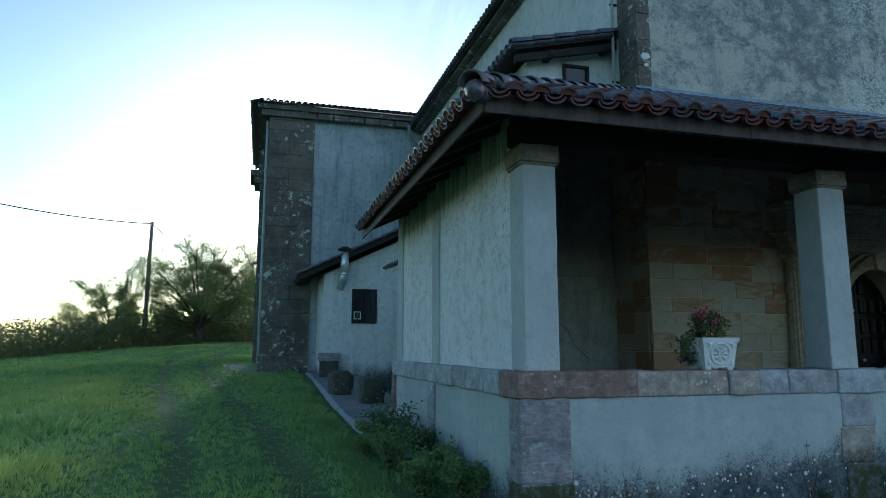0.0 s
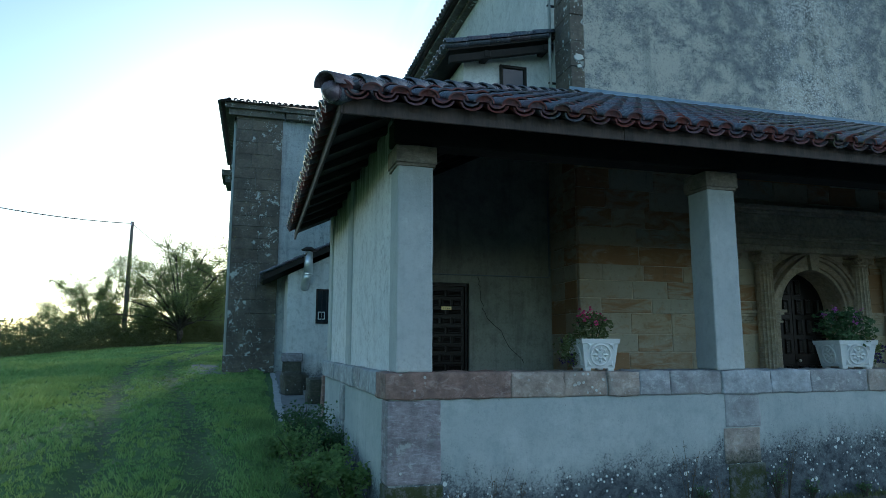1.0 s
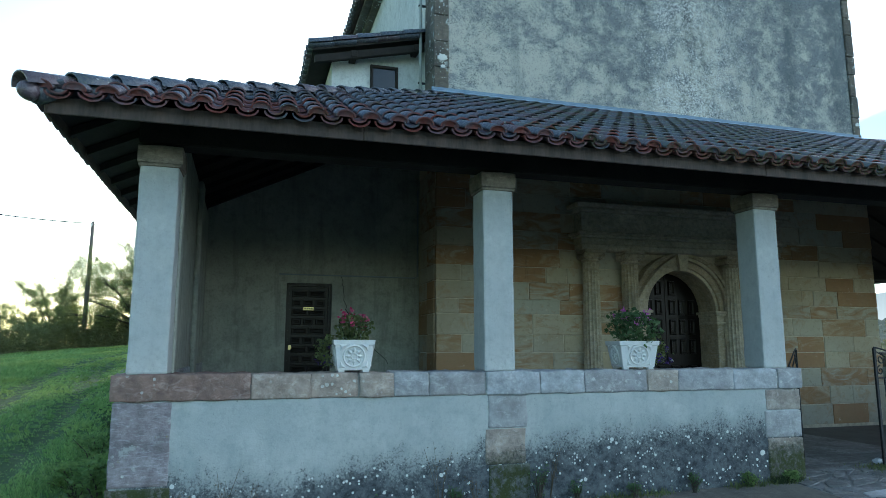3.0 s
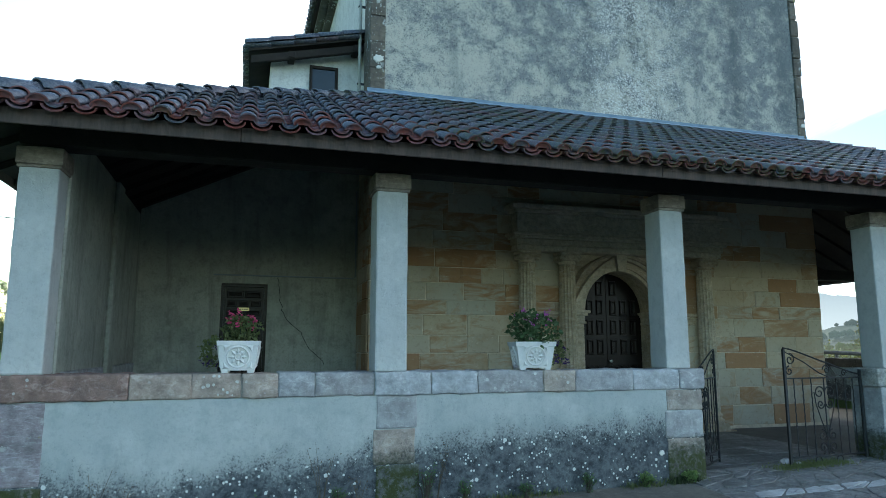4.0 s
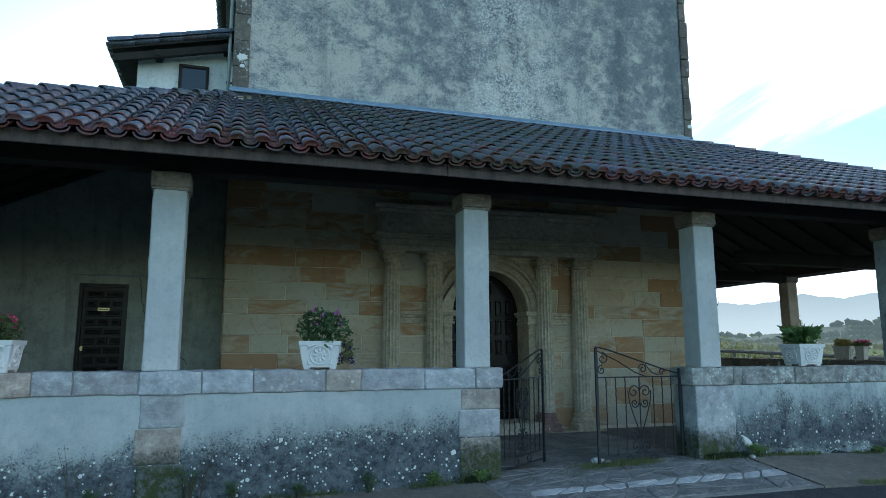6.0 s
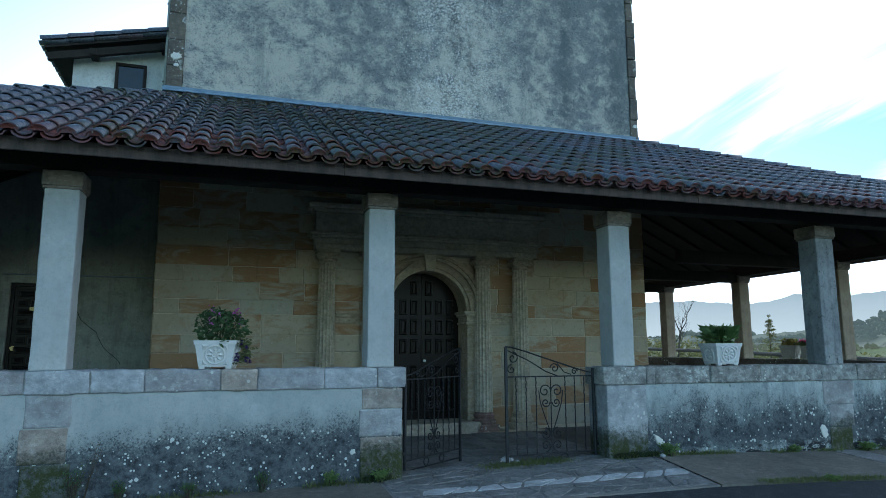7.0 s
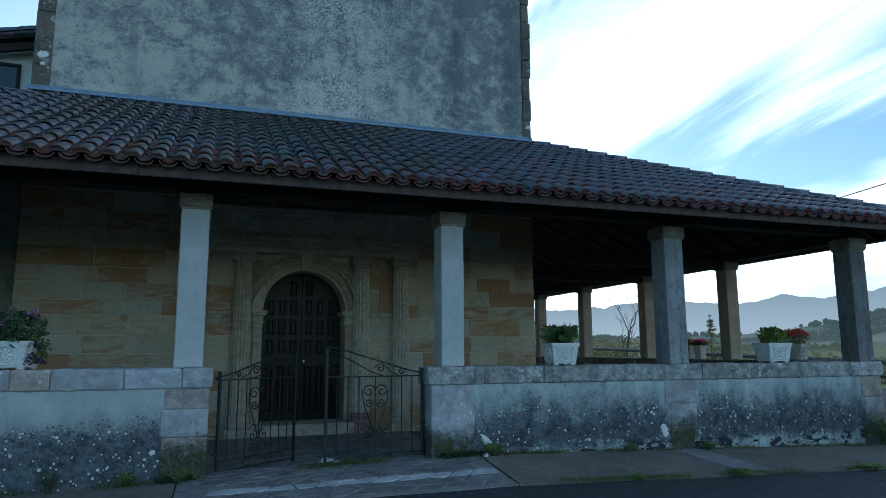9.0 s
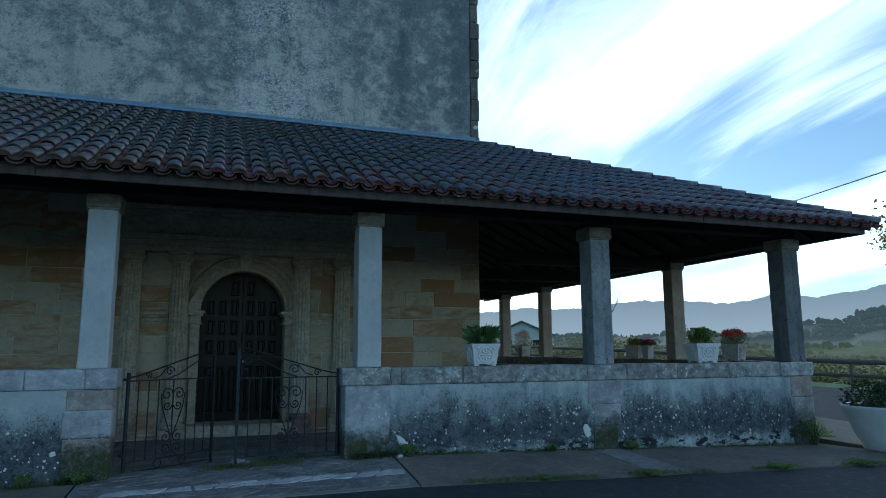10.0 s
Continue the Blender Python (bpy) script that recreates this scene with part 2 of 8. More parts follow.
def stone(name, tones, lichen=0.0, per_object=True, grain=(1, 1, 4), rough=0.9, relief=0.5, dark=None, mottle=0.6, patch=0.0, damp=None, fine=0.12):
    """Quarried stone: the tone varies from piece to piece, with bedding, grain and lichen."""
    m, nt, bsdf, co = _nodes(name)
    v = _vec(nt, co, (1, 1, 1), per_object)
    vb = _vec(nt, co, grain, per_object)
    info = nt.nodes.new("ShaderNodeObjectInfo")
    ramp = nt.nodes.new("ShaderNodeValToRGB")
    els = ramp.color_ramp.elements
    while len(els) < len(tones):
        els.new(0.5)
    for i, c in enumerate(tones):
        els[i].position = i / max(1, len(tones) - 1)
        els[i].color = (*c, 1)
    n1, n2, n3 = _noise(nt, vb, 3.0, 6.0, 0.65, 0.6), _noise(nt, v, 14.0, 6.0, 0.7), _noise(nt, v, 90.0, 3.0)
    k = _math(nt, "ADD", _math(nt, "MULTIPLY", info.outputs["Random"], 0.75), _math(nt, "MULTIPLY", _math(nt, "SUBTRACT", n1, 0.38), 0.9), True)
    nt.links.new(k, ramp.inputs["Fac"])
    col = _mix(nt, _math(nt, "MULTIPLY", _range(nt, n2, 0.42, 0.7), mottle), ramp.outputs["Color"], tuple(c * 0.45 for c in tones[0]))
    pale = _math(nt, "MULTIPLY", _range(nt, _noise(nt, vb, 8.0, 8.0, 0.75, 0.8), 0.52, 0.66), 0.45)
    col = _mix(nt, pale, col, tuple(min(0.8, c * 1.35 + 0.07) for c in tones[-1]))
    if dark:
        nd = _noise(nt, _vec(nt, co), dark[0], 7.0, 0.7)
        col = _mix(nt, _math(nt, "MULTIPLY", _range(nt, nd, 0.4, 0.62), dark[1]), col, (0.022, 0.024, 0.024))
    if lichen:
        big = _range(nt, _noise(nt, _vec(nt, co), 1.6, 5.0), 0.5, 0.6)
        sp = _math(nt, "MULTIPLY", _spots(nt, _vec(nt, co), 24.0, 0.5, lichen), big)
        col = _mix(nt, sp, col, (0.6, 0.63, 0.6))
    if patch:
        crust = _math(nt, "MULTIPLY", _range(nt, _noise(nt, _vec(nt, co), 4.2, 7.0, 0.7), 0.58, 0.61), _range(nt, _noise(nt, _vec(nt, co), 0.75, 2.0), 0.48, 0.53))
        col = _mix(nt, _math(nt, "MULTIPLY", crust, patch), col, (0.50, 0.54, 0.52))
        gold = _math(nt, "MULTIPLY", _range(nt, _noise(nt, _vec(nt, co), 5.0, 8.0, 0.8), 0.60, 0.64), _range(nt, _noise(nt, _vec(nt, co), 0.9, 3.0), 0.48, 0.58))
        col = _mix(nt, _math(nt, "MULTIPLY", gold, patch), col, (0.30, 0.27, 0.09))
    if damp:
        sep = nt.nodes.new("ShaderNodeSeparateXYZ")
        nt.links.new(co.outputs["Object"], sep.inputs[0])
        vw = _vec(nt, co)
        wob = _math(nt, "ADD", sep.outputs[2], _math(nt, "MULTIPLY", _math(nt, "SUBTRACT", _noise(nt, vw, 2.0, 9.0, 0.8), 0.5), 0.9))
        mould = _range(nt, _math(nt, "ADD", _range(nt, wob, damp[1], damp[0]), _math(nt, "MULTIPLY", _math(nt, "SUBTRACT", _noise(nt, vw, 30.0, 6.0, 0.8), 0.5), 1.6)), 0.25, 0.75)
        shade = _mix(nt, _range(nt, _noise(nt, vw, 14.0, 8.0, 0.8), 0.4, 0.6), (0.016, 0.020, 0.020), (0.10, 0.115, 0.10))
        col = _mix(nt, _math(nt, "MULTIPLY", mould, 0.85), col, shade)
        moss = _math(nt, "MULTIPLY", _range(nt, _math(nt, "ADD", sep.outputs[2], _math(nt, "MULTIPLY", _noise(nt, vw, 7.0, 6.0, 0.8), 0.5)), 0.70, 0.50), _range(nt, _noise(nt, vw, 11.0, 6.0, 0.8), 0.42, 0.52))
        col = _mix(nt, moss, col, _mix(nt, n3, (0.02, 0.03, 0.008), (0.06, 0.075, 0.02)))
    nt.links.new(col, bsdf.inputs["Base Color"])
    bsdf.inputs["Roughness"].default_value = rough
    _bump(nt, bsdf, _math(nt, "ADD", _math(nt, "MULTIPLY", n1, 1.0), _math(nt, "ADD", _math(nt, "MULTIPLY", n2, 0.7), _math(nt, "MULTIPLY", n3, fine))), relief, 0.02)
    return m


def ashlar(name):
    """Sandstone ashlar: beige and grey-green blocks, some rust-brown, clouded and stained across the joints, smeared with pale mortar."""
    m, nt, bsdf, co = _nodes(name)
    v = _vec(nt, co, (1, 1, 1), True)
    vb = _vec(nt, co, (0.8, 1, 2.6), True)
    vw = _vec(nt, co)
    info = nt.nodes.new("ShaderNodeObjectInfo")
    beds, grain, fine = _noise(nt, vb, 2.2, 6.0, 0.65, 1.2), _noise(nt, v, 13.0, 6.0, 0.7), _noise(nt, v, 70.0, 3.0)
    r2 = _math(nt, "FRACT", _math(nt, "MULTIPLY", info.outputs["Random"], 7.13))
    col = _mix(nt, info.outputs["Random"], (0.60, 0.52, 0.365), (0.52, 0.505, 0.415))
    rust = _range(nt, _math(nt, "ADD", r2, _math(nt, "MULTIPLY", _math(nt, "SUBTRACT", beds, 0.5), 1.3)), 0.52, 0.80)
    col = _mix(nt, _math(nt, "MULTIPLY", rust, 0.9), col, (0.40, 0.225, 0.105))
    col = _mix(nt, _math(nt, "MULTIPLY", _range(nt, _noise(nt, v, 3.4, 5.0, 0.6, 0.6), 0.54, 0.66), 0.5), col, (0.47, 0.31, 0.16))
    big = _noise(nt, vw, 0.8, 5.0, 0.6)
    col = _mix(nt, _math(nt, "MULTIPLY", _range(nt, big, 0.50, 0.66), 0.45), col, (0.40, 0.31, 0.19))
    col = _mix(nt, _math(nt, "MULTIPLY", _range(nt, grain, 0.54, 0.68), 0.4), col, (0.26, 0.195, 0.12))
    drip = _noise(nt, _vec(nt, co, (5.0, 5.0, 0.5)), 1.1, 6.0, 0.7)
    col = _mix(nt, _math(nt, "MULTIPLY", _range(nt, drip, 0.66, 0.74), 0.45), col, (0.10, 0.075, 0.055))
    dust = _math(nt, "MULTIPLY", _range(nt, _noise(nt, vw, 4.0, 9.0, 0.8), 0.60, 0.64), 0.6)
    col = _mix(nt, dust, col, (0.74, 0.68, 0.53))
    nt.links.new(col, bsdf.inputs["Base Color"])
    bsdf.inputs["Roughness"].default_value = 0.92
    _bump(nt, bsdf, _math(nt, "ADD", beds, _math(nt, "ADD", _math(nt, "MULTIPLY", grain, 0.6), _math(nt, "MULTIPLY", fine, 0.15))), 0.5, 0.02)
    return m


def leafy(name, a, b, through_light=0.35, dry=None):
    m, nt, bsdf, co = _nodes(name)
    geo = nt.nodes.new("ShaderNodeNewGeometry")
    n = _noise(nt, _vec(nt, co), 1.3, 3.0)
    k = _math(nt, "ADD", _math(nt, "MULTIPLY", geo.outputs["Random Per Island"], 0.6), _math(nt, "MULTIPLY", n, 0.4))
    col = _mix(nt, k, a, b)
    if dry:
        col = _mix(nt, _math(nt, "MULTIPLY", _range(nt, _noise(nt, _vec(nt, co), 0.22, 5.0, 0.6), 0.46, 0.62), 0.8), col, dry)
    nt.links.new(col, bsdf.inputs["Base Color"])
    bsdf.inputs["Roughness"].default_value = 0.6
    tr = nt.nodes.new("ShaderNodeBsdfTranslucent")
    nt.links.new(col, tr.inputs["Color"])
    mx = nt.nodes.new("ShaderNodeMixShader")
    mx.inputs["Fac"].default_value = through_light
    nt.links.new(bsdf.outputs[0], mx.inputs[1])
    nt.links.new(tr.outputs[0], mx.inputs[2])
    nt.links.new(mx.outputs[0], nt.nodes["Material Output"].inputs["Surface"])
    return m


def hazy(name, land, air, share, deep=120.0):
    """Far land with a share of emission that paints the sunlit haze in front of it."""
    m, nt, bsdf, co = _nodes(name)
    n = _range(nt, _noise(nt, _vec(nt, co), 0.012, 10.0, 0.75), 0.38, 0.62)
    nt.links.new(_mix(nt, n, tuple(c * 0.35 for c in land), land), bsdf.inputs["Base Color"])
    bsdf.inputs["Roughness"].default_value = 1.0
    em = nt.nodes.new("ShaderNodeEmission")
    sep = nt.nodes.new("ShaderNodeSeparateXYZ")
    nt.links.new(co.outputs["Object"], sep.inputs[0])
    # Painted haze: paler and warmer towards the valley floor.
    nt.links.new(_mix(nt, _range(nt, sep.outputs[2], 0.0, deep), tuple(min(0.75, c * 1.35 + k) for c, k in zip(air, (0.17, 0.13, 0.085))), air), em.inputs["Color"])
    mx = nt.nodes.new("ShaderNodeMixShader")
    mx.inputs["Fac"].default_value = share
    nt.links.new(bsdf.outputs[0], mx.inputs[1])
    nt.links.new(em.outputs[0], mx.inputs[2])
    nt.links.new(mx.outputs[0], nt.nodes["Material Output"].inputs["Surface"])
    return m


def old_render(name):
    """Old grey render: cream blotches among grey algae, pitted with dark pores, flaked white down the middle with sooty runs."""
    m, nt, bsdf, co = _nodes(name)
    v = _vec(nt, co)
    sep = nt.nodes.new("ShaderNodeSeparateXYZ")
    nt.links.new(co.outputs["Object"], sep.inputs[0])
    n0 = _noise(nt, v, 0.45, 4.0, 0.55)
    n1 = _noise(nt, _vec(nt, co, (1.0, 1.0, 1.25)), 2.1, 7.0, 0.66, 0.4)
    n2 = _noise(nt, v, 8.0, 7.0, 0.75)
    n3 = _noise(nt, v, 30.0, 5.0, 0.75)
    ns = _noise(nt, _vec(nt, co, (2.0, 2.0, 0.16)), 1.3, 6.0, 0.65)
    k = _math(nt, "ADD", _math(nt, "MULTIPLY", n1, 0.75), _math(nt, "MULTIPLY", n0, 0.25))
    k = _math(nt, "ADD", k, _math(nt, "MULTIPLY", _math(nt, "SUBTRACT", n2, 0.5), 0.40))
    k = _math(nt, "ADD", k, _math(nt, "MULTIPLY", _math(nt, "SUBTRACT", _noise(nt, v, 55.0, 3.0, 0.8), 0.5), 0.45))
    k = _math(nt, "ADD", k, _range(nt, sep.outputs[0], 5.0, 12.0, -0.01, 0.035))
    k = _math(nt, "ADD", k, _range(nt, sep.outputs[2], 6.2, 9.0, -0.03, 0.05))
    col = _mix(nt, _range(nt, k, 0.43, 0.58), (0.53, 0.525, 0.455), (0.205, 0.225, 0.235))
    col = _mix(nt, _math(nt, "MULTIPLY", _range(nt, ns, 0.54, 0.68), 0.65), col, (0.17, 0.195, 0.20))
    pores = _math(nt, "MAXIMUM", _spots(nt, v, 34.0, 0.5, 0.45), _spots(nt, v, 70.0, 0.55, 0.5))
    col = _mix(nt, _math(nt, "MULTIPLY", pores, _range(nt, k, 0.36, 0.60, 0.45, 1.0)), col, (0.06, 0.07, 0.075))
    mid = _math(nt, "ADD", sep.outputs[0], _math(nt, "MULTIPLY", _math(nt, "SUBTRACT", _noise(nt, v, 0.55, 5.0, 0.6), 0.5), 2.6))
    zone = _math(nt, "MULTIPLY", _range(nt, mid, 7.6, 8.8), _range(nt, mid, 11.2, 9.9))
    soot = _math(nt, "MULTIPLY", _range(nt, _math(nt, "ABSOLUTE", _math(nt, "SUBTRACT", mid, 9.55)), 0.75, 0.1), _range(nt, _math(nt, "ADD", ns, _math(nt, "MULTIPLY", n2, 0.6)), 0.74, 0.92))
    col = _mix(nt, _math(nt, "MULTIPLY", soot, 0.8), col, (0.045, 0.052, 0.055))
    for at, wide in ((11.75, 0.24), (12.95, 0.34), (8.35, 0.16)):
        run = _range(nt, _math(nt, "ABSOLUTE", _math(nt, "ADD", _math(nt, "SUBTRACT", sep.outputs[0], at), _math(nt, "MULTIPLY", _math(nt, "SUBTRACT", n1, 0.5), 0.35))), wide, wide * 0.2)
        col = _mix(nt, _math(nt, "MULTIPLY", _math(nt, "MULTIPLY", run, _range(nt, n2, 0.3, 0.6)), 0.75), col, (0.11, 0.13, 0.14))
    flake = _math(nt, "MULTIPLY", _range(nt, _noise(nt, v, 26.0, 6.0, 0.9), 0.515, 0.54), _range(nt, _noise(nt, v, 1.1, 5.0), 0.36, 0.56))
    col = _mix(nt, _math(nt, "MULTIPLY", flake, _math(nt, "ADD", _math(nt, "MULTIPLY", zone, 1.0), 0.10)), col, (0.76, 0.78, 0.75))
    dots = _math(nt, "MAXIMUM", _spots(nt, v, 15.0, 0.34, 0.20), _spots(nt, v, 27.0, 0.42, 0.32))
    col = _mix(nt, _math(nt, "MULTIPLY", dots, _range(nt, zone, 0.0, 0.5, 0.22, 1.0)), col, (0.68, 0.70, 0.68))
    nt.links.new(col, bsdf.inputs["Base Color"])
    bsdf.inputs["Roughness"].default_value = 0.95
    _bump(nt, bsdf, _math(nt, "ADD", n2, _math(nt, "SUBTRACT", _math(nt, "MULTIPLY", flake, 0.5), pores)), 0.6, 0.012)
    return m


def meadow(name):
    """Turf of several greens; bare trodden earth shows in patches along the ruts."""
    m, nt, bsdf, co = _nodes(name)
    v = _vec(nt, co)
    n1, n2, n3 = _noise(nt, v, 0.7, 6.0, 0.65), _noise(nt, v, 5.0, 6.0, 0.7), _noise(nt, v, 45.0, 4.0, 0.7)
    col = _mix(nt, _range(nt, n1, 0.36, 0.64), (0.065, 0.135, 0.032), (0.12, 0.215, 0.05))
    col = _mix(nt, _math(nt, "MULTIPLY", _range(nt, n2, 0.45, 0.65), 0.6), col, (0.17, 0.26, 0.075))
    col = _mix(nt, _math(nt, "MULTIPLY", _range(nt, n3, 0.42, 0.6), 0.5), col, (0.035, 0.07, 0.02))
    at = nt.nodes.new("ShaderNodeAttribute")
    at.attribute_name = "worn"
    bare = _math(nt, "MULTIPLY", at.outputs["Fac"], _range(nt, _math(nt, "ADD", _noise(nt, v, 0.55, 5.0), _math(nt, "MULTIPLY", n2, 0.5)), 0.80, 0.98))
    col = _mix(nt, _math(nt, "MULTIPLY", at.outputs["Fac"], 0.55), col, (0.06, 0.085, 0.03))
    col = _mix(nt, _range(nt, _math(nt, "ADD", bare, _math(nt, "MULTIPLY", _math(nt, "SUBTRACT", n3, 0.5), 0.5)), 0.25, 0.6), col, _mix(nt, n3, (0.075, 0.062, 0.045), (0.15, 0.135, 0.11)))
    nt.links.new(col, bsdf.inputs["Base Color"])
    bsdf.inputs["Roughness"].default_value = 0.95
    _bump(nt, bsdf, _math(nt, "ADD", n2, n3), 0.7, 0.04)
    return m


def tile_material(name, clean=0.0):
    m, nt, bsdf, co = _nodes(name)
    v = _vec(nt, co, (1, 1, 1), True)
    info = nt.nodes.new("ShaderNodeObjectInfo")
    geo = nt.nodes.new("ShaderNodeNewGeometry")
    rnd = _math(nt, "FRACT", _math(nt, "ADD", info.outputs["Random"], geo.outputs["Random Per Island"]))
    n1, n2, n3 = _noise(nt, v, 5.0, 6.0, 0.65), _noise(nt, v, 26.0, 5.0, 0.7), _noise(nt, v, 110.0, 2.0)
    clay = _mix(nt, rnd, (0.15, 0.052, 0.044), (0.31, 0.105, 0.088))
    # Grey weathering, with bluish sky sheen put into the same colour.
    patina_sheen = _mix(nt, n2, (0.040, 0.049, 0.068), (0.165, 0.175, 0.21))
    k = _math(nt, "ADD", _range(nt, n1, -0.02 + clean, 0.34 + clean), _math(nt, "MULTIPLY", _math(nt, "SUBTRACT", rnd, 0.5), 0.75), True)
    col = _mix(nt, k, clay, patina_sheen)
    sepw = nt.nodes.new("ShaderNodeSeparateXYZ")
    nt.links.new(geo.outputs["Position"], sepw.inputs[0])
    damp = _math(nt, "MULTIPLY", _range(nt, sepw.outputs[0], 3.0, 5.5), _range(nt, sepw.outputs[0], 13.5, 9.0))
    grow = _noise(nt, geo.outputs["Position"], 1.3, 6.0, 0.7)
    moss = _math(nt, "MULTIPLY", _range(nt, _math(nt, "ADD", grow, _math(nt, "MULTIPLY", damp, 0.14)), 0.54, 0.66), _range(nt, n2, 0.42, 0.58))
    col = _mix(nt, _math(nt, "MULTIPLY", moss, 0.85), col, _mix(nt, n3, (0.035, 0.048, 0.016), (0.085, 0.10, 0.04)))
    sp = _spots(nt, v, 30.0, 0.35, 0.10)
    col = _mix(nt, sp, col, (0.3, 0.31, 0.3))
    nt.links.new(col, bsdf.inputs["Base Color"])
    bsdf.inputs["Specular IOR Level"].default_value = 0.5 - clean
    nt.links.new(_range(nt, n2, 0.3, 0.7, 0.16 + clean * 0.6, 0.38 + clean * 0.6), bsdf.inputs["Roughness"])
    _bump(nt, bsdf, _math(nt, "ADD", n2, _math(nt, "MULTIPLY", n3, 0.4)), 0.35, 0.006)
    return m


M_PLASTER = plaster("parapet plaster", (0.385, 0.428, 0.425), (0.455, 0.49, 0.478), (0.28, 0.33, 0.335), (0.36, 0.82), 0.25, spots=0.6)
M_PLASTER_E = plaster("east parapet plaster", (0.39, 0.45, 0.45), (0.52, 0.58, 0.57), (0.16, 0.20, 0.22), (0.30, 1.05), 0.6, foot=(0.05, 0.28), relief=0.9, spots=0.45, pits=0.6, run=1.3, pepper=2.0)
M_SIDE = plaster("side wall plaster", (0.76, 0.77, 0.76), (0.84, 0.84, 0.82), (0.42, 0.41, 0.40), None, 0.25, relief=1.0, pits=0.45, head=(3.15, 3.75))
M_TOWER = old_render("facade render")
M_WHITE = plaster("white limewash", (0.62, 0.64, 0.62), (0.72, 0.73, 0.70), (0.35, 0.35, 0.34), None, 0.3)
M_PATCH = simple("bare pale plaster", (0.62, 0.64, 0.60), (0.74, 0.75, 0.71), 9.0, 0.9, 0.3)
M_HOUSE = plaster("lean-to limewash", (0.70, 0.71, 0.70), (0.79, 0.79, 0.77), (0.36, 0.36, 0.35), (0.55, 1.25), 0.3, spots=0.0)
M_GREYWALL = plaster("grey roughcast", (0.48, 0.52, 0.53), (0.36, 0.40, 0.42), (0.10, 0.12, 0.14), None, 0.55, pits=0.7)
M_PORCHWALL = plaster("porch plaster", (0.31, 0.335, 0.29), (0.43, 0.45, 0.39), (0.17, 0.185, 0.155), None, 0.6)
M_ASHLAR = ashlar("sandstone ashlar")
M_PORTAL = stone("carved sandstone", [(0.48, 0.39, 0.26), (0.64, 0.56, 0.41), (0.72, 0.66, 0.53)], 0.0, relief=0.45, dark=(2.5, 0.3))
M_COPING_E = stone("mossy coping stone", [(0.33, 0.33, 0.30), (0.42, 0.44, 0.42), (0.54, 0.57, 0.57)], 0.55, grain=(1, 1, 1.8), relief=0.8, dark=(7.0, 0.6), patch=1.0)
M_COPING = stone("coping stone", [(0.36, 0.35, 0.35), (0.43, 0.45, 0.47), (0.52, 0.56, 0.59)], 0.2, grain=(1, 1, 1.8), relief=0.7, dark=(7.0, 0.3), mottle=0.4)
M_COPINGRED = stone("red coping stone", [(0.25, 0.155, 0.13), (0.33, 0.23, 0.19), (0.42, 0.34, 0.30)], 0.35, grain=(1, 1, 1.8), relief=0.7, dark=(5.0, 0.35))
M_PURPLESTONE = stone("purple grey corner stone", [(0.25, 0.21, 0.22), (0.34, 0.31, 0.33), (0.46, 0.47, 0.51)], 0.1, relief=0.7, dark=(4.0, 0.4), patch=0.5)
M_COPINGPINK = stone("pink beige coping stone", [(0.40, 0.32, 0.27), (0.46, 0.39, 0.33), (0.52, 0.48, 0.43)], 0.3, grain=(1, 1, 1.8), relief=0.7, dark=(6.0, 0.35))
M_PIERPINK = stone("pink beige pier stone", [(0.36, 0.31, 0.27), (0.42, 0.37, 0.32), (0.47, 0.45, 0.42)], 0.2, grain=(1, 1, 1.6), relief=0.7, dark=(5.0, 0.35), damp=(0.22, 0.58))
M_QUOIN = stone("dark quoin stone", [(0.13, 0.12, 0.10), (0.19, 0.165, 0.13), (0.155, 0.15, 0.13)], 0.5, relief=0.7, dark=(1.2, 0.55), patch=0.95)
M_BASESTONE = stone("base stone", [(0.37, 0.37, 0.37), (0.43, 0.45, 0.46), (0.50, 0.54, 0.56)], 0.2, grain=(1, 1, 1.6), relief=0.7, dark=(3.0, 0.35), mottle=0.4, damp=(0.22, 0.60))
M_PILLAR_GREY = plaster("weathered pillar stone", (0.27, 0.29, 0.30), (0.40, 0.42, 0.42), (0.10, 0.11, 0.12), None, 0.7, relief=1.0, pits=0.8)
M_PILLAR_DARK = plaster("dark weathered pillar stone", (0.16, 0.165, 0.165), (0.24, 0.25, 0.245), (0.07, 0.075, 0.08), None, 0.8, relief=1.2, pits=0.8)
M_PILLAR_BEIGE = plaster("bare sandstone pillar", (0.36, 0.30, 0.22), (0.46, 0.39, 0.29), (0.20, 0.17, 0.13), None, 0.5, relief=0.8, pits=0.4)
M_PILLAR = plaster("pillar stone", (0.45, 0.48, 0.48), (0.54, 0.56, 0.54), (0.36, 0.38, 0.38), None, 0.35, relief=0.5, pits=0.08)
M_CAP = stone("pillar cap stone", [(0.24, 0.20, 0.16), (0.33, 0.30, 0.26)], 0.0, relief=0.6, dark=(4.0, 0.5))
M_MORTAR = simple("mortar", (0.50, 0.44, 0.33), (0.80, 0.73, 0.57), 9.0, 0.95, 0.4)
M_BEDDING = simple("grey lime bedding", (0.27, 0.27, 0.25), (0.38, 0.38, 0.36), 9.0, 0.95, 0.4)
M_TILE = tile_material("clay roof tile")
M_TILE_EAVE = tile_material("clay eave tile", 0.38)
M_FASCIA = simple("fascia board", (0.035, 0.026, 0.022), (0.095, 0.066, 0.054), 5.0, 0.7, 0.4, 30.0, stretch=(1.6, 1, 0.35))
M_DARKTIMBER = simple("near-black timber", (0.014, 0.012, 0.010), (0.032, 0.026, 0.022), 4.0, 0.9, 0.3, 40.0)
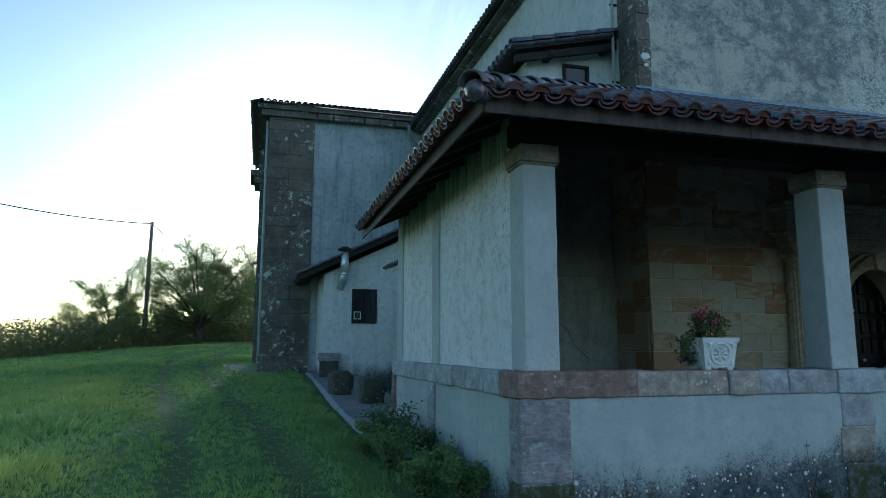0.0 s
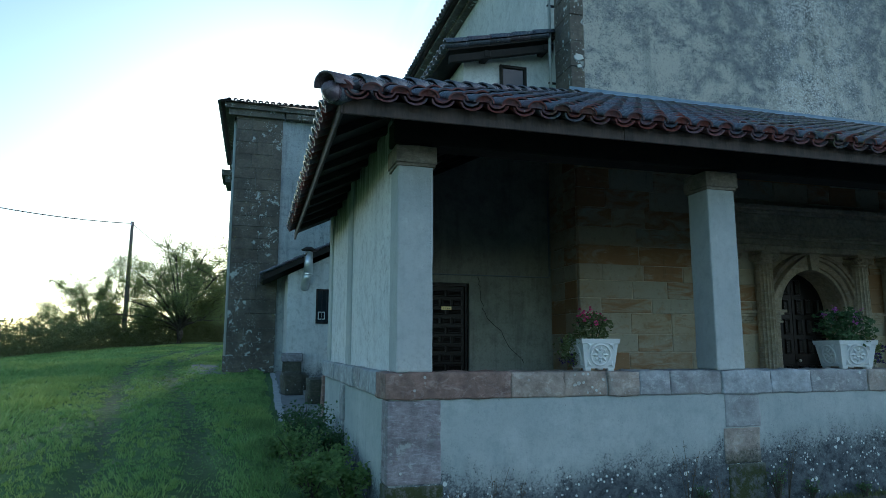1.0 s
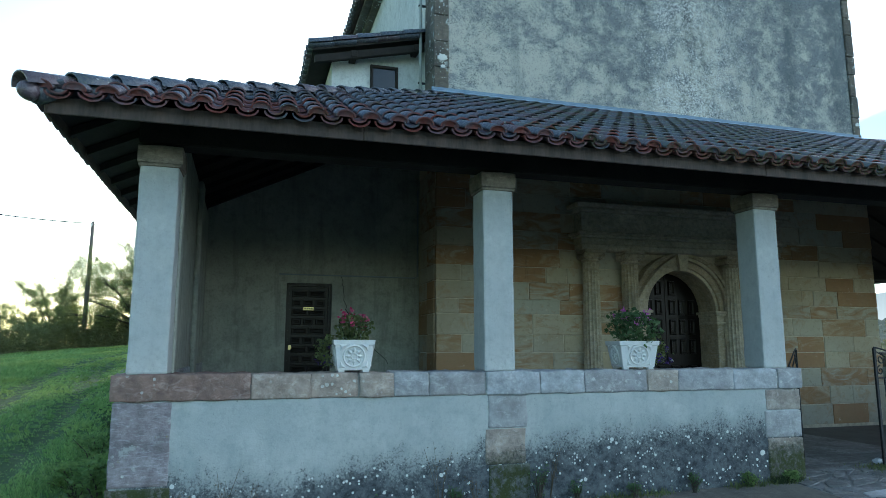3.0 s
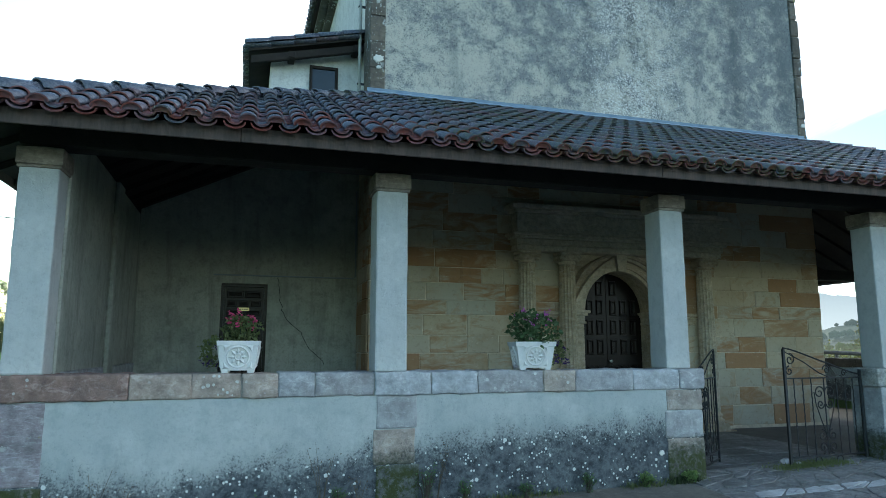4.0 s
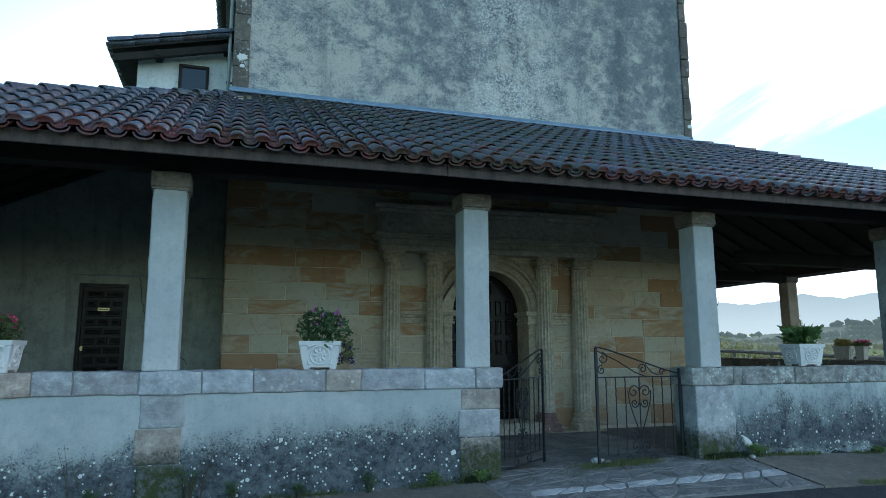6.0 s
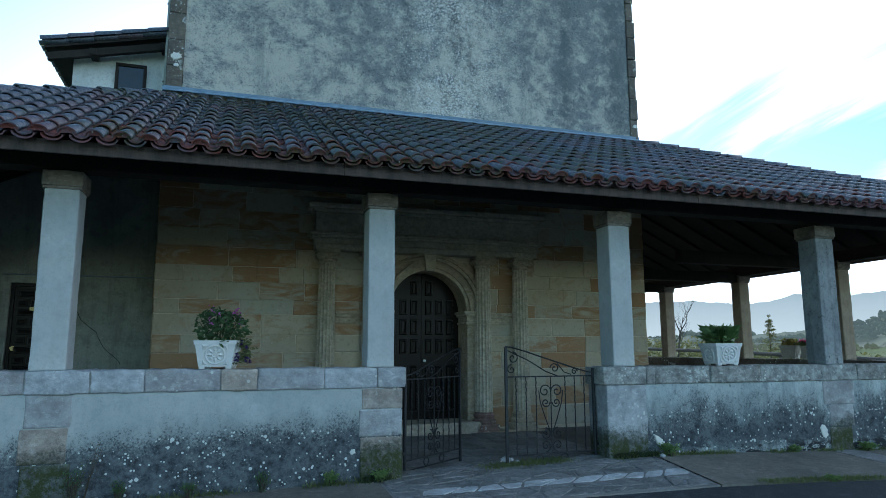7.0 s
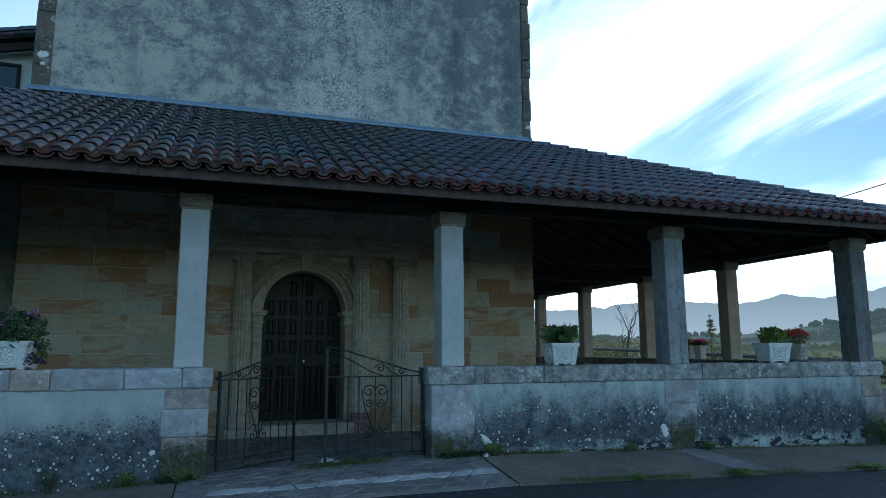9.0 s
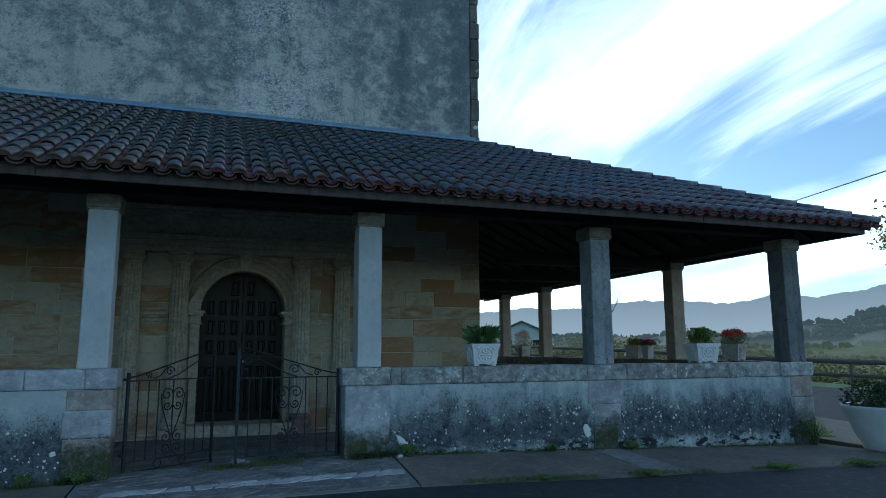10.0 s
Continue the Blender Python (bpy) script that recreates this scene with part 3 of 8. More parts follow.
M_DOOR = simple("dark varnished oak", (0.006, 0.005, 0.005), (0.013, 0.010, 0.009), 6.0, 0.30, 0.12, 60.0, stretch=(4, 4, 0.5), gloss=0.2)
M_IRON = simple("wrought iron", (0.02, 0.024, 0.028), (0.04, 0.045, 0.05), 30.0, 0.5, 0.15, 120.0, metal=0.6)
M_BRASS = simple("brass", (0.62, 0.50, 0.24), (0.5, 0.4, 0.18), 30.0, 0.35, 0.0, metal=1.0)
M_STEEL = simple("stainless flue", (0.80, 0.81, 0.82), (0.68, 0.69, 0.70), 12.0, 0.35, 0.05, metal=0.7)
M_LEAD = simple("blue flashing", (0.13, 0.21, 0.31), (0.22, 0.31, 0.40), 5.0, 0.5, 0.2)
M_PVC = simple("grey pipe", (0.20, 0.25, 0.30), (0.26, 0.31, 0.35), 6.0, 0.5, 0.05)
M_POT = simple("white cast planter", (0.66, 0.67, 0.66), (0.78, 0.78, 0.76), 7.0, 0.7, 0.15)
M_POTGREY = simple("cast concrete planter", (0.42, 0.40, 0.35), (0.52, 0.50, 0.45), 7.0, 0.8, 0.2)
M_SOIL = simple("potting soil", (0.03, 0.022, 0.016), (0.05, 0.04, 0.03), 30.0, 0.95, 0.6)
M_GLASS = simple("dark window glass", (0.02, 0.025, 0.03), (0.03, 0.035, 0.04), 2.0, 0.08, 0.0)
M_GRASSGROUND = meadow("meadow ground")
M_ASPHALT = stone("asphalt", [(0.014, 0.025, 0.034), (0.028, 0.043, 0.054), (0.044, 0.060, 0.072)], 0.0, grain=(1, 1, 1), rough=0.8, relief=0.6, dark=(0.5, 0.5), mottle=0.5, fine=1.2)
M_CONCRETE = stone("pavement concrete", [(0.105, 0.103, 0.088), (0.148, 0.142, 0.12), (0.20, 0.19, 0.16)], 0.0, grain=(1, 1, 1), relief=0.4, dark=(0.9, 0.4), mottle=0.4, fine=0.8)
M_EDGING = simple("edging concrete", (0.34, 0.34, 0.33), (0.46, 0.46, 0.44), 3.0, 0.9, 0.4, 40.0)
M_PATH = simple("path concrete", (0.15, 0.15, 0.145), (0.25, 0.25, 0.24), 1.8, 0.9, 0.35, 40.0)
M_PAVING = stone("paving slab", [(0.15, 0.155, 0.15), (0.22, 0.225, 0.225), (0.30, 0.305, 0.31)], 0.0, relief=0.6, rough=0.7, dark=(3.0, 0.4))
M_PALESLAB = stone("pale sky-toned slab", [(0.48, 0.50, 0.52), (0.62, 0.65, 0.68)], 0.0, relief=0.5, rough=0.55, dark=(5.0, 0.4), mottle=0.3)
M_FLAG = stone("porch flag stone", [(0.20, 0.20, 0.19), (0.28, 0.285, 0.275), (0.36, 0.365, 0.36)], 0.0, relief=0.4, rough=0.75, dark=(1.6, 0.5))
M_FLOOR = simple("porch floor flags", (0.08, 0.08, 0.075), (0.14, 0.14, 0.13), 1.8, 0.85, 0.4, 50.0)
M_BLOCK = stone("mossy boulder", [(0.07, 0.075, 0.05), (0.12, 0.115, 0.09)], 0.3, relief=0.9, dark=(2.0, 0.5))
M_BARK = simple("bark", (0.05, 0.042, 0.035), (0.10, 0.085, 0.07), 6.0, 0.95, 0.6, 40.0, stretch=(3, 3, 0.6))
M_POLE = simple("grey wooden pole", (0.12, 0.10, 0.085), (0.18, 0.155, 0.13), 5.0, 0.85, 0.3, 40.0, stretch=(3, 3, 0.3))
M_LEAF = leafy("leaf green", (0.11, 0.15, 0.055), (0.22, 0.26, 0.10), 0.6)
M_LEAFGOLD = leafy("leaf autumn", (0.16, 0.15, 0.03), (0.34, 0.28, 0.06), 0.6)
# Brighter copy of the leaf green: back light and haze put into the colour.
M_LEAFTREE = leafy("leaf backlit tree", (0.17, 0.21, 0.07), (0.34, 0.38, 0.15), 0.7)
M_LEAFDARK = leafy("leaf dark", (0.02, 0.04, 0.015), (0.05, 0.075, 0.025), 0.25)
M_BLADE = leafy("grass blade", (0.14, 0.30, 0.08), (0.39, 0.52, 0.18), 0.5, (0.44, 0.53, 0.15))
M_NETTLE = leafy("leaf nettle", (0.11, 0.20, 0.06), (0.25, 0.35, 0.12), 0.5)
M_WEED = leafy("dry weed", (0.06, 0.05, 0.03), (0.10, 0.085, 0.05), 0.3)
M_LIME = leafy("leaf lime", (0.12, 0.20, 0.03), (0.22, 0.28, 0.05), 0.4)
M_PINK = leafy("petal pink", (0.55, 0.04, 0.16), (0.75, 0.12, 0.28), 0.3)
M_SCRUB = leafy("leaf scrub", (0.13, 0.14, 0.045), (0.24, 0.23, 0.08), 0.35)
# Hedge leaf colour raised to stand in for the veil of haze.
M_HEDGE = leafy("leaf hedge", (0.13, 0.155, 0.065), (0.26, 0.28, 0.12), 0.55)
M_MAGENTA = leafy("petal magenta", (0.50, 0.10, 0.50), (0.72, 0.22, 0.68), 0.3)
M_LEAFBUSH = leafy("leaf bush green", (0.04, 0.09, 0.035), (0.11, 0.19, 0.07), 0.35)
M_VIOLET = leafy("petal violet", (0.03, 0.012, 0.10), (0.07, 0.03, 0.2), 0.3)
M_RED = leafy("petal red", (0.50, 0.02, 0.02), (0.72, 0.06, 0.05), 0.3)


# ---------------------------------------------------------------- mesh helpers
def link(name, bm, material, parent=None, label="", smooth=False):
    me = bpy.data.meshes.new(name)
    bm.to_mesh(me)
    bm.free()
    me.materials.append(material)
    if smooth:
        for p in me.polygons:
            p.use_smooth = True
    ob = new(name, me)
    ob.parent = parent
    if label:
        ob["label"] = label
    return ob


def part(name, bm, material, parent, label="", smooth=False):
    return link(name, bm, material, parent, label, smooth)


def thing(name, label, category, at=(0, 0, 0), rz=0.0, group="", kind=""):
    """An Empty at a thing's base, which its parts hang under."""
    e = new(name)
    e.empty_display_size = 0.1
    e.matrix_world = pose(*at, 0, 0, rz)
    return tagged(e, label, category, group, kind)


def box(bm, x0, x1, y0, y1, z0, z1):
    v = [bm.verts.new((x, y, z)) for x in (x0, x1) for y in (y0, y1) for z in (z0, z1)]
    for f in ((0, 1, 3, 2), (4, 6, 7, 5), (0, 4, 5, 1), (2, 3, 7, 6), (0, 2, 6, 4), (1, 5, 7, 3)):
        bm.faces.new([v[i] for i in f])
    return v


def block(bm, x0, x1, y0, y1, z0, z1, c=0.012, wear=0.0, rng=random):
    """A box with chamfered, slightly worn edges."""
    mid = Vector(((x0 + x1) / 2, (y0 + y1) / 2, (z0 + z1) / 2))
    h = Vector(((x1 - x0) / 2, (y1 - y0) / 2, (z1 - z0) / 2))
    c = min(c, *(0.45 * a for a in h))
    vs = {}
    for sx in (-1, 1):
        for sy in (-1, 1):
            for sz in (-1, 1):
                j = Vector((rng.uniform(-1, 1), rng.uniform(-1, 1), rng.uniform(-1, 1))) * wear
                for ax in range(3):
                    p = Vector((sx * h[0], sy * h[1], sz * h[2]))
                    for k in range(3):
                        if k != ax:
                            p[k] -= math.copysign(c, p[k])
                    vs[sx, sy, sz, ax] = bm.verts.new(mid + p + j)
    S = (-1, 1)
    for ax in range(3):
        a, b = (ax + 1) % 3, (ax + 2) % 3
        for s in S:
            q = []
            for u, w in ((-1, -1), (1, -1), (1, 1), (-1, 1)):
                k = [0, 0, 0]
                k[ax], k[a], k[b] = s, u, w
                q.append(vs[(*k, ax)])
            bm.faces.new(q if s > 0 else q[::-1])
    for ax in range(3):
        a, b = (ax + 1) % 3, (ax + 2) % 3
        for u in S:
            for w in S:
                q = []
                for s, which in ((-1, a), (1, a), (1, b), (-1, b)):
                    k = [0, 0, 0]
                    k[ax], k[a], k[b] = s, u, w
                    q.append(vs[(*k, which)])
                bm.faces.new(q if u * w < 0 else q[::-1])
    for k in [(x, y, z) for x in S for y in S for z in S]:
        q = [vs[(*k, i)] for i in range(3)]
        bm.faces.new(q if k[0] * k[1] * k[2] > 0 else q[::-1])


def rough_block(x0, x1, y0, y1, z0, z1, step=0.07, bump=0.008, round_by=0.02, seed=0.0, freq=5.0):
    """A hewn stone: a box cut into a fine grid, its edges rounded and its faces uneven."""
    bm = bmesh.new()
    lo, hi = Vector((x0, y0, z0)), Vector((x1, y1, z1))
    num = [max(2, min(14, round((hi[k] - lo[k]) / step))) for k in range(3)]
    made = {}

    def ticks(k):
        n = num[k]
        e = min(round_by * 1.2, (hi[k] - lo[k]) * 0.2)
        return [lo[k], lo[k] + e] + [lo[k] + (hi[k] - lo[k]) * i / n for i in range(1, n) if e * 1.5 < (hi[k] - lo[k]) * i / n < hi[k] - lo[k] - e * 1.5] + [hi[k] - e, hi[k]]
    tk = [ticks(k) for k in range(3)]

    def vert(i, j, l):
        if (i, j, l) not in made:
            p = Vector((tk[0][i], tk[1][j], tk[2][l]))
            core = Vector([min(max(p[k], lo[k] + round_by), hi[k] - round_by) for k in range(3)])
            d = p - core
            if d.length > 1e-9:
                q = core + d.normalized() * min(d.length, round_by)
            else:
                q = p
            nrm = d.normalized() if d.length > 1e-9 else Vector()
            w = noise.noise(Vector((p.x, p.y, p.z)) * freq + Vector((seed, seed * 1.7, 0))) + 0.5 * noise.noise(p * freq * 2.7 + Vector((0, seed, seed)))
            made[i, j, l] = bm.verts.new(q + nrm * bump * w)
        return made[i, j, l]
    n = [len(t) - 1 for t in tk]
    for ax in range(3):
        a, b = (ax + 1) % 3, (ax + 2) % 3
        for side in (0, n[ax]):
            for i in range(n[a]):
                for j in range(n[b]):
                    q = []
                    for u, w in ((i, j), (i + 1, j), (i + 1, j + 1), (i, j + 1)):
                        k = [0, 0, 0]
                        k[ax], k[a], k[b] = side, u, w
                        q.append(vert(*k))
                    bm.faces.new(q if side else q[::-1])
    return bm


def tube(bm, pts, r, n=6, taper=None, cap=True):
    """A round bar along pts; taper: the radius at the end."""
    pts = [Vector(p) for p in pts]
    rings = []
    up = Vector((0.0, 0.0, 1.0))
    for i, p in enumerate(pts):
        d = (pts[min(i + 1, len(pts) - 1)] - pts[max(i - 1, 0)])
        if d.length < 1e-9:
            d = Vector((0, 0, 1))
        d.normalize()
        a = d.cross(up)
        if a.length < 0.05:
            a = d.cross(Vector((0.0, 1.0, 0.0)))
        a.normalize()
        b = d.cross(a)
        rr = r if taper is None else r + (taper - r) * i / (len(pts) - 1)
        rings.append([bm.verts.new(p + (a * math.cos(t) + b * math.sin(t)) * rr) for t in (2 * math.pi * k / n for k in range(n))])
    for r0, r1 in zip(rings, rings[1:]):
        for k in range(n):
            bm.faces.new((r0[k], r0[(k + 1) % n], r1[(k + 1) % n], r1[k]))
    if cap:
        bm.faces.new(rings[0][::-1])
        bm.faces.new(rings[-1])


def lathe(bm, profile, n=24, centre=(0, 0, 0), half=False):
    """A turned shape from (radius, z) pairs."""
    rings = []
    span = math.pi if half else 2 * math.pi
    for r, z in profile:
        rings.append([bm.verts.new((centre[0] + r * math.cos(span * k / n), centre[1] + r * math.sin(span * k / n), centre[2] + z)) for k in range(n)])
    for r0, r1 in zip(rings, rings[1:]):
        for k in range(n):
            bm.faces.new((r0[k], r0[(k + 1) % n], r1[(k + 1) % n], r1[k]))
    bm.faces.new(rings[0][::-1])
    bm.faces.new(rings[-1])


def prism(bm, outline, lo, hi, axis="y"):
    """An outline of (a, b) pairs drawn out along an axis: for y the pairs are x, z; for x they are y, z; for z they are x, y."""
    def at(a, b, c):
        return {"y": (a, c, b), "x": (c, a, b), "z": (a, b, c)}[axis]
    r0 = [bm.verts.new(at(a, b, lo)) for a, b in outline]
    r1 = [bm.verts.new(at(a, b, hi)) for a, b in outline]
    n = len(outline)
    for k in range(n):
        bm.faces.new((r0[k], r0[(k + 1) % n], r1[(k + 1) % n], r1[k]))
    bm.faces.new(r0[::-1])
    bm.faces.new(r1)
    bmesh.ops.recalc_face_normals(bm, faces=bm.faces)


def mesh_of(bm_fill):
    bm = bmesh.new()
    bm_fill(bm)
    return bm


def boxed(*dims):
    bm = bmesh.new()
    box(bm, *dims)
    return bm


def blocked(*dims, **kw):
    bm = bmesh.new()
    block(bm, *dims, **kw)
    return bm


def leaf(bm, p, size, rng, droop=0.0):
    """A small folded leaf of two triangles, or a petal."""
    d = Vector((rng.gauss(0, 1), rng.gauss(0, 1), rng.gauss(0, 0.6) - droop)).normalized()
    s = d.cross(Vector((rng.gauss(0, 1), rng.gauss(0, 1), rng.gauss(0, 1)))).normalized()
    p = Vector(p)
    a, b = p - d * size * 0.5, p + d * size * 0.5
    w = s * size * 0.32
    lift = d.cross(s) * size * 0.12
    v = [bm.verts.new(q) for q in (a, p + w + lift, b, p - w + lift)]
    bm.faces.new((v[0], v[1], v[2]))
    bm.faces.new((v[0], v[2], v[3]))


# ---------------------------------------------------------------- ground
RUTS = [[(-2.7, -1.5), (-2.77, 2.4), (-2.9, 4.4), (-3.4, 7.6), (-5.04, 17.9), (-5.9, 27.0), (-5.2, 36.0), (-3.4, 46.0)],
        [(-1.3, -1.5), (-1.45, 2.0), (-1.62, 4.1), (-2.23, 9.2), (-3.42, 16.7), (-4.45, 25.6), (-3.9, 34.0), (-2.2, 46.0)]]
FOOT = ((4.0, 0.0), (5.6, 0.015), (7.2, 0.06), (8.8, 0.11), (10.5, 0.15), (13.4, 0.07), (17.0, -0.04), (20.0, -0.06))
ROAD_FRONT = ((-1.5, -1.05), (7.0, -1.15), (9.7, -1.20), (10.4, -1.18), (11.5, -1.26), (12.5, -1.38), (13.6, -1.47), (14.7, -1.64), (16.5, -1.81), (19.2, -1.6))


def ramp(knots, x):
    """Straight pieces between knots of (x, value)."""
    if x <= knots[0][0]:
        return knots[0][1]
    for (a, u), (b, v) in zip(knots, knots[1:]):
        if x <= b:
            return u + (v - u) * (x - a) / (b - a)
    return knots[-1][1]


def rut(x, y):
    """1 in the middle of a wheel rut, 0 away from it."""
    best = 0.0
    for line in RUTS:
        if line[0][1] <= y <= line[-1][1]:
            wob = 0.10 * noise.noise((y * 0.45, line[0][0], 0.0))
            best = max(best, math.exp(-((x - ramp([(q, p) for p, q in line], y) - wob) / (0.20 + 0.004 * y)) ** 2))
    return best


def gz(x, y):
    """Height of the ground."""
    z = -0.07
    if x > 17:
        z += 0.022 * max(0.0, min(y, 60.0)) - 0.03 * min(1.0, (x - 17) / 2)
    else:
        z += 0.03 * max(0.0, min(y, 22.0)) + 0.046 * max(0.0, min(y, 52.0) - 22.0)
    if -1.4 < y < 1.0 and x > 4:
        z += ramp(FOOT, x) * min(1.0, (y + 1.4) / 1.3)
    if x < -6:
        z -= min(0.07 * (-6 - x), 2.2)
    if x > 30:
        z -= min(0.22 * (x - 30), 22.0)
    if y > 60:
        z -= min(0.05 * (y - 60), 18.0)
    return z


def gzn(x, y):
    """The ground with its small unevenness."""
    dip = 0.0
    if x < -0.6:
        dip = (0.03 * noise.noise((x * 0.5, y * 0.5, 0)) + 0.022 * noise.noise((x * 1.7, y * 1.3, 2.0))) * min(1.0, (-0.6 - x) / 0.8)
        if x > -9:
            dip -= 0.075 * rut(x, y)
    return gz(x, y) + dip


def stepped(near_lo, near_hi, step, far):
    vals = [near_lo + step * i for i in range(int((near_hi - near_lo) / step) + 1)]
    d, out = step, []
    while (out[-1] if out else 0) < far:
        d *= 1.35
        out.append((out[-1] if out else 0) + d)
    return [near_lo - o for o in reversed(out)] + vals + [near_hi + o for o in out]


def under_road(x, y):
    """Inside the roadbed, clear of its edges."""
    edge = -1.5 + 0.183 * (y + 3) if y > -9 else -2.6 + 0.58 * (y + 9) if y > -14 else -5.5
    return edge + 0.35 < x < 28.5 and -59 < y < -2.2


def make_ground():
    """One sheet to the horizon, finer on the meadow beside the church."""
    xs, ys = stepped(-14.0, 31.0, 0.5, 3200.0), stepped(-14.0, 24.0, 0.5, 3200.0)
    xs = sorted(set([x for x in xs if not -7.3 < x < 0.2] + [round(-7.3 + 0.1 * k, 2) for k in range(76)]))
    ys = sorted(set([y for y in ys if not -2.1 < y < 30.0] + [round(-2.1 + 0.25 * k, 2) for k in range(129)]))

    def level(x, y):
        if 0.5 < x < 17.0 and 0.5 < y < 20:
            return 0.5
        if 0.0 < x < 19.0 and -2.2 <= y <= 0.5:
            return 0.3
        return 0.1 if under_road(x, y) else 0.0
    bm = bmesh.new()
    worn = bm.verts.layers.float.new("worn")
    g = []
    for x in xs:
        col = []
        for y in ys:
            v = bm.verts.new((x, y, gzn(x, y) - level(x, y)))
            v[worn] = rut(x, y) if -9 < x < 0 and -2 < y < 47 else 0.0
            col.append(v)
        g.append(col)
    for i in range(len(xs) - 1):
        for j in range(len(ys) - 1):
            bm.faces.new((g[i][j], g[i + 1][j], g[i + 1][j + 1], g[i][j + 1]))
    ob = link("ground", bm, M_GRASSGROUND, smooth=True)
    return tagged(ob, "green meadow with two worn wheel ruts beside the church", "ground", kind="structure")


def band(name, x0, x1, front, back, lift, material, label, category):
    """A paved band between two lines across y, following the ground."""
    n = max(2, int((x1 - x0) / 0.25))
    bm = bmesh.new()
    rows = []
    for i in range(n + 1):
        x = x0 + (x1 - x0) * i / n
        ya, yb = front(x), back(x)
        ys = [ya + (yb - ya) * j / 6 for j in range(7)]
        top = [bm.verts.new((x, y, gz(x, y) + lift)) for y in ys]
        rows.append([bm.verts.new((x, ya, gz(x, ya) + lift - 0.14))] + top)
    for a, b in zip(rows, rows[1:]):
        for k in range(7):
            bm.faces.new((a[k], b[k], b[k + 1], a[k + 1]))
    bmesh.ops.recalc_face_normals(bm, faces=bm.faces)
    return tagged(link(name, bm, material), label, category, kind="structure")


def sheet(name, outline, lift, material, label, category, step=0.6):
    """A thin sheet laid on the ground inside an outline of (x, y)."""
    bm = bmesh.new()
    top = [bm.verts.new((x, y, gz(x, y) + lift)) for x, y in outline]
    f = bm.faces.new(top)
    if f.normal.z < 0:
        bmesh.ops.reverse_faces(bm, faces=[f])
    low = [bm.verts.new((v.co.x, v.co.y, v.co.z - 0.12)) for v in top]
    for k in range(len(top)):
        bm.faces.new((top[k], low[k], low[(k + 1) % len(top)], top[(k + 1) % len(top)]))
    bmesh.ops.recalc_face_normals(bm, faces=bm.faces)
    return tagged(link(name, bm, material), label, category, kind="structure")


def strip(name, mid, width, lift, material, label, category, rag=0.35):
    """A strip of uneven width along a middle line, following the ground."""
    bm = bmesh.new()
    pts = []
    for (x0, y0), (x1, y1) in zip(mid, mid[1:]):
        n = max(2, int(math.hypot(x1 - x0, y1 - y0) / 0.18))
        pts += [(x0 + (x1 - x0) * k / n, y0 + (y1 - y0) * k / n) for k in range(n)]
    pts.append(mid[-1])
    rows = []
    for i, (x, y) in enumerate(pts):
        a, b = pts[max(0, i - 1)], pts[min(len(pts) - 1, i + 1)]
        d = Vector((b[0] - a[0], b[1] - a[1]))
        d.normalize()
        s = Vector((d.y, -d.x))
        w0 = width * (0.5 + rag * noise.noise((x * 1.7, y * 1.7, 3.0)))
        w1 = width * (0.5 + rag * noise.noise((x * 1.7, y * 1.7, 9.0)))
        row = []
        for u in (-w0, 0.0, w1):
            q = (x + s.x * u, y + s.y * u)
            row.append(bm.verts.new((*q, gzn(*q) + lift)))
        rows.append(row)
    for r0, r1 in zip(rows, rows[1:]):
        for k in range(2):
            bm.faces.new((r0[k], r0[k + 1], r1[k + 1], r1[k]))
    bmesh.ops.recalc_face_normals(bm, faces=bm.faces)
    return tagged(link(name, bm, material), label, category, kind="structure")


make_ground()
ROAD_EDGE = [*ROAD_FRONT, (20.4, 1.2), (20.6, 12.0), (20.8, 34.0)]
sheet("road", [(-6.0, -60.0), (-5.5, -14.0), (-2.6, -9.0), (-1.7, -3.0), *ROAD_EDGE, (24.6, 34.0), (25.2, 10.0), (29.0, 4.0), (29.0, -14.0), (29.0, -60.0)], 0.012, M_ASPHALT, "dark worn asphalt road in front of the church", "road")
for px0, px1 in ((-0.2, 6.92), (10.46, 13.33), (13.81, 17.6)):
    band("pavement", px0, px1, lambda x: ramp(ROAD_FRONT, x) - 0.03, lambda x: 0.08, 0.035, M_CONCRETE, "brown-grey concrete pavement strip along the parapet", "pavement")
sheet("pavement", [(17.604, 0.06), (17.604, -1.78), (19.15, -1.62), (20.35, 1.2), (20.5, 12.0), (17.604, 12.0)], 0.035, M_CONCRETE, "brown-grey concrete pavement round the porch corner", "pavement")
strip("side_path", [(0.3, 3.2), (0.30, 8.0), (0.42, 13.0), (0.6, 21.0)], 1.55, 0.03, M_PATH, "grey concrete path beside the church wall", "path", 0.03)
strip("side_path", [(-2.6, 19.2), (-2.7, 21.5), (-2.8, 25.0)], 1.3, 0.03, M_PATH, "grey concrete path at the chancel corner", "path", 0.1)
strip("path_edge", [(-0.40, 5.2), (-0.44, 9.0), (-0.36, 13.2), (-0.32, 19.6)], 0.15, 0.045, M_EDGING, "pale concrete edging of the side path", "path")

# ---------------------------------------------------------------- large structure
COP_L, COP_R = 1.235, 1.212


def wall(name, bm, material, label):
    return tagged(link(name, bm, material), label, "wall", kind="structure")


def walls(name, boxes, material, label):
    bm = bmesh.new()
    for b in boxes:
        box(bm, *b)
    return wall(name, bm, material, label)


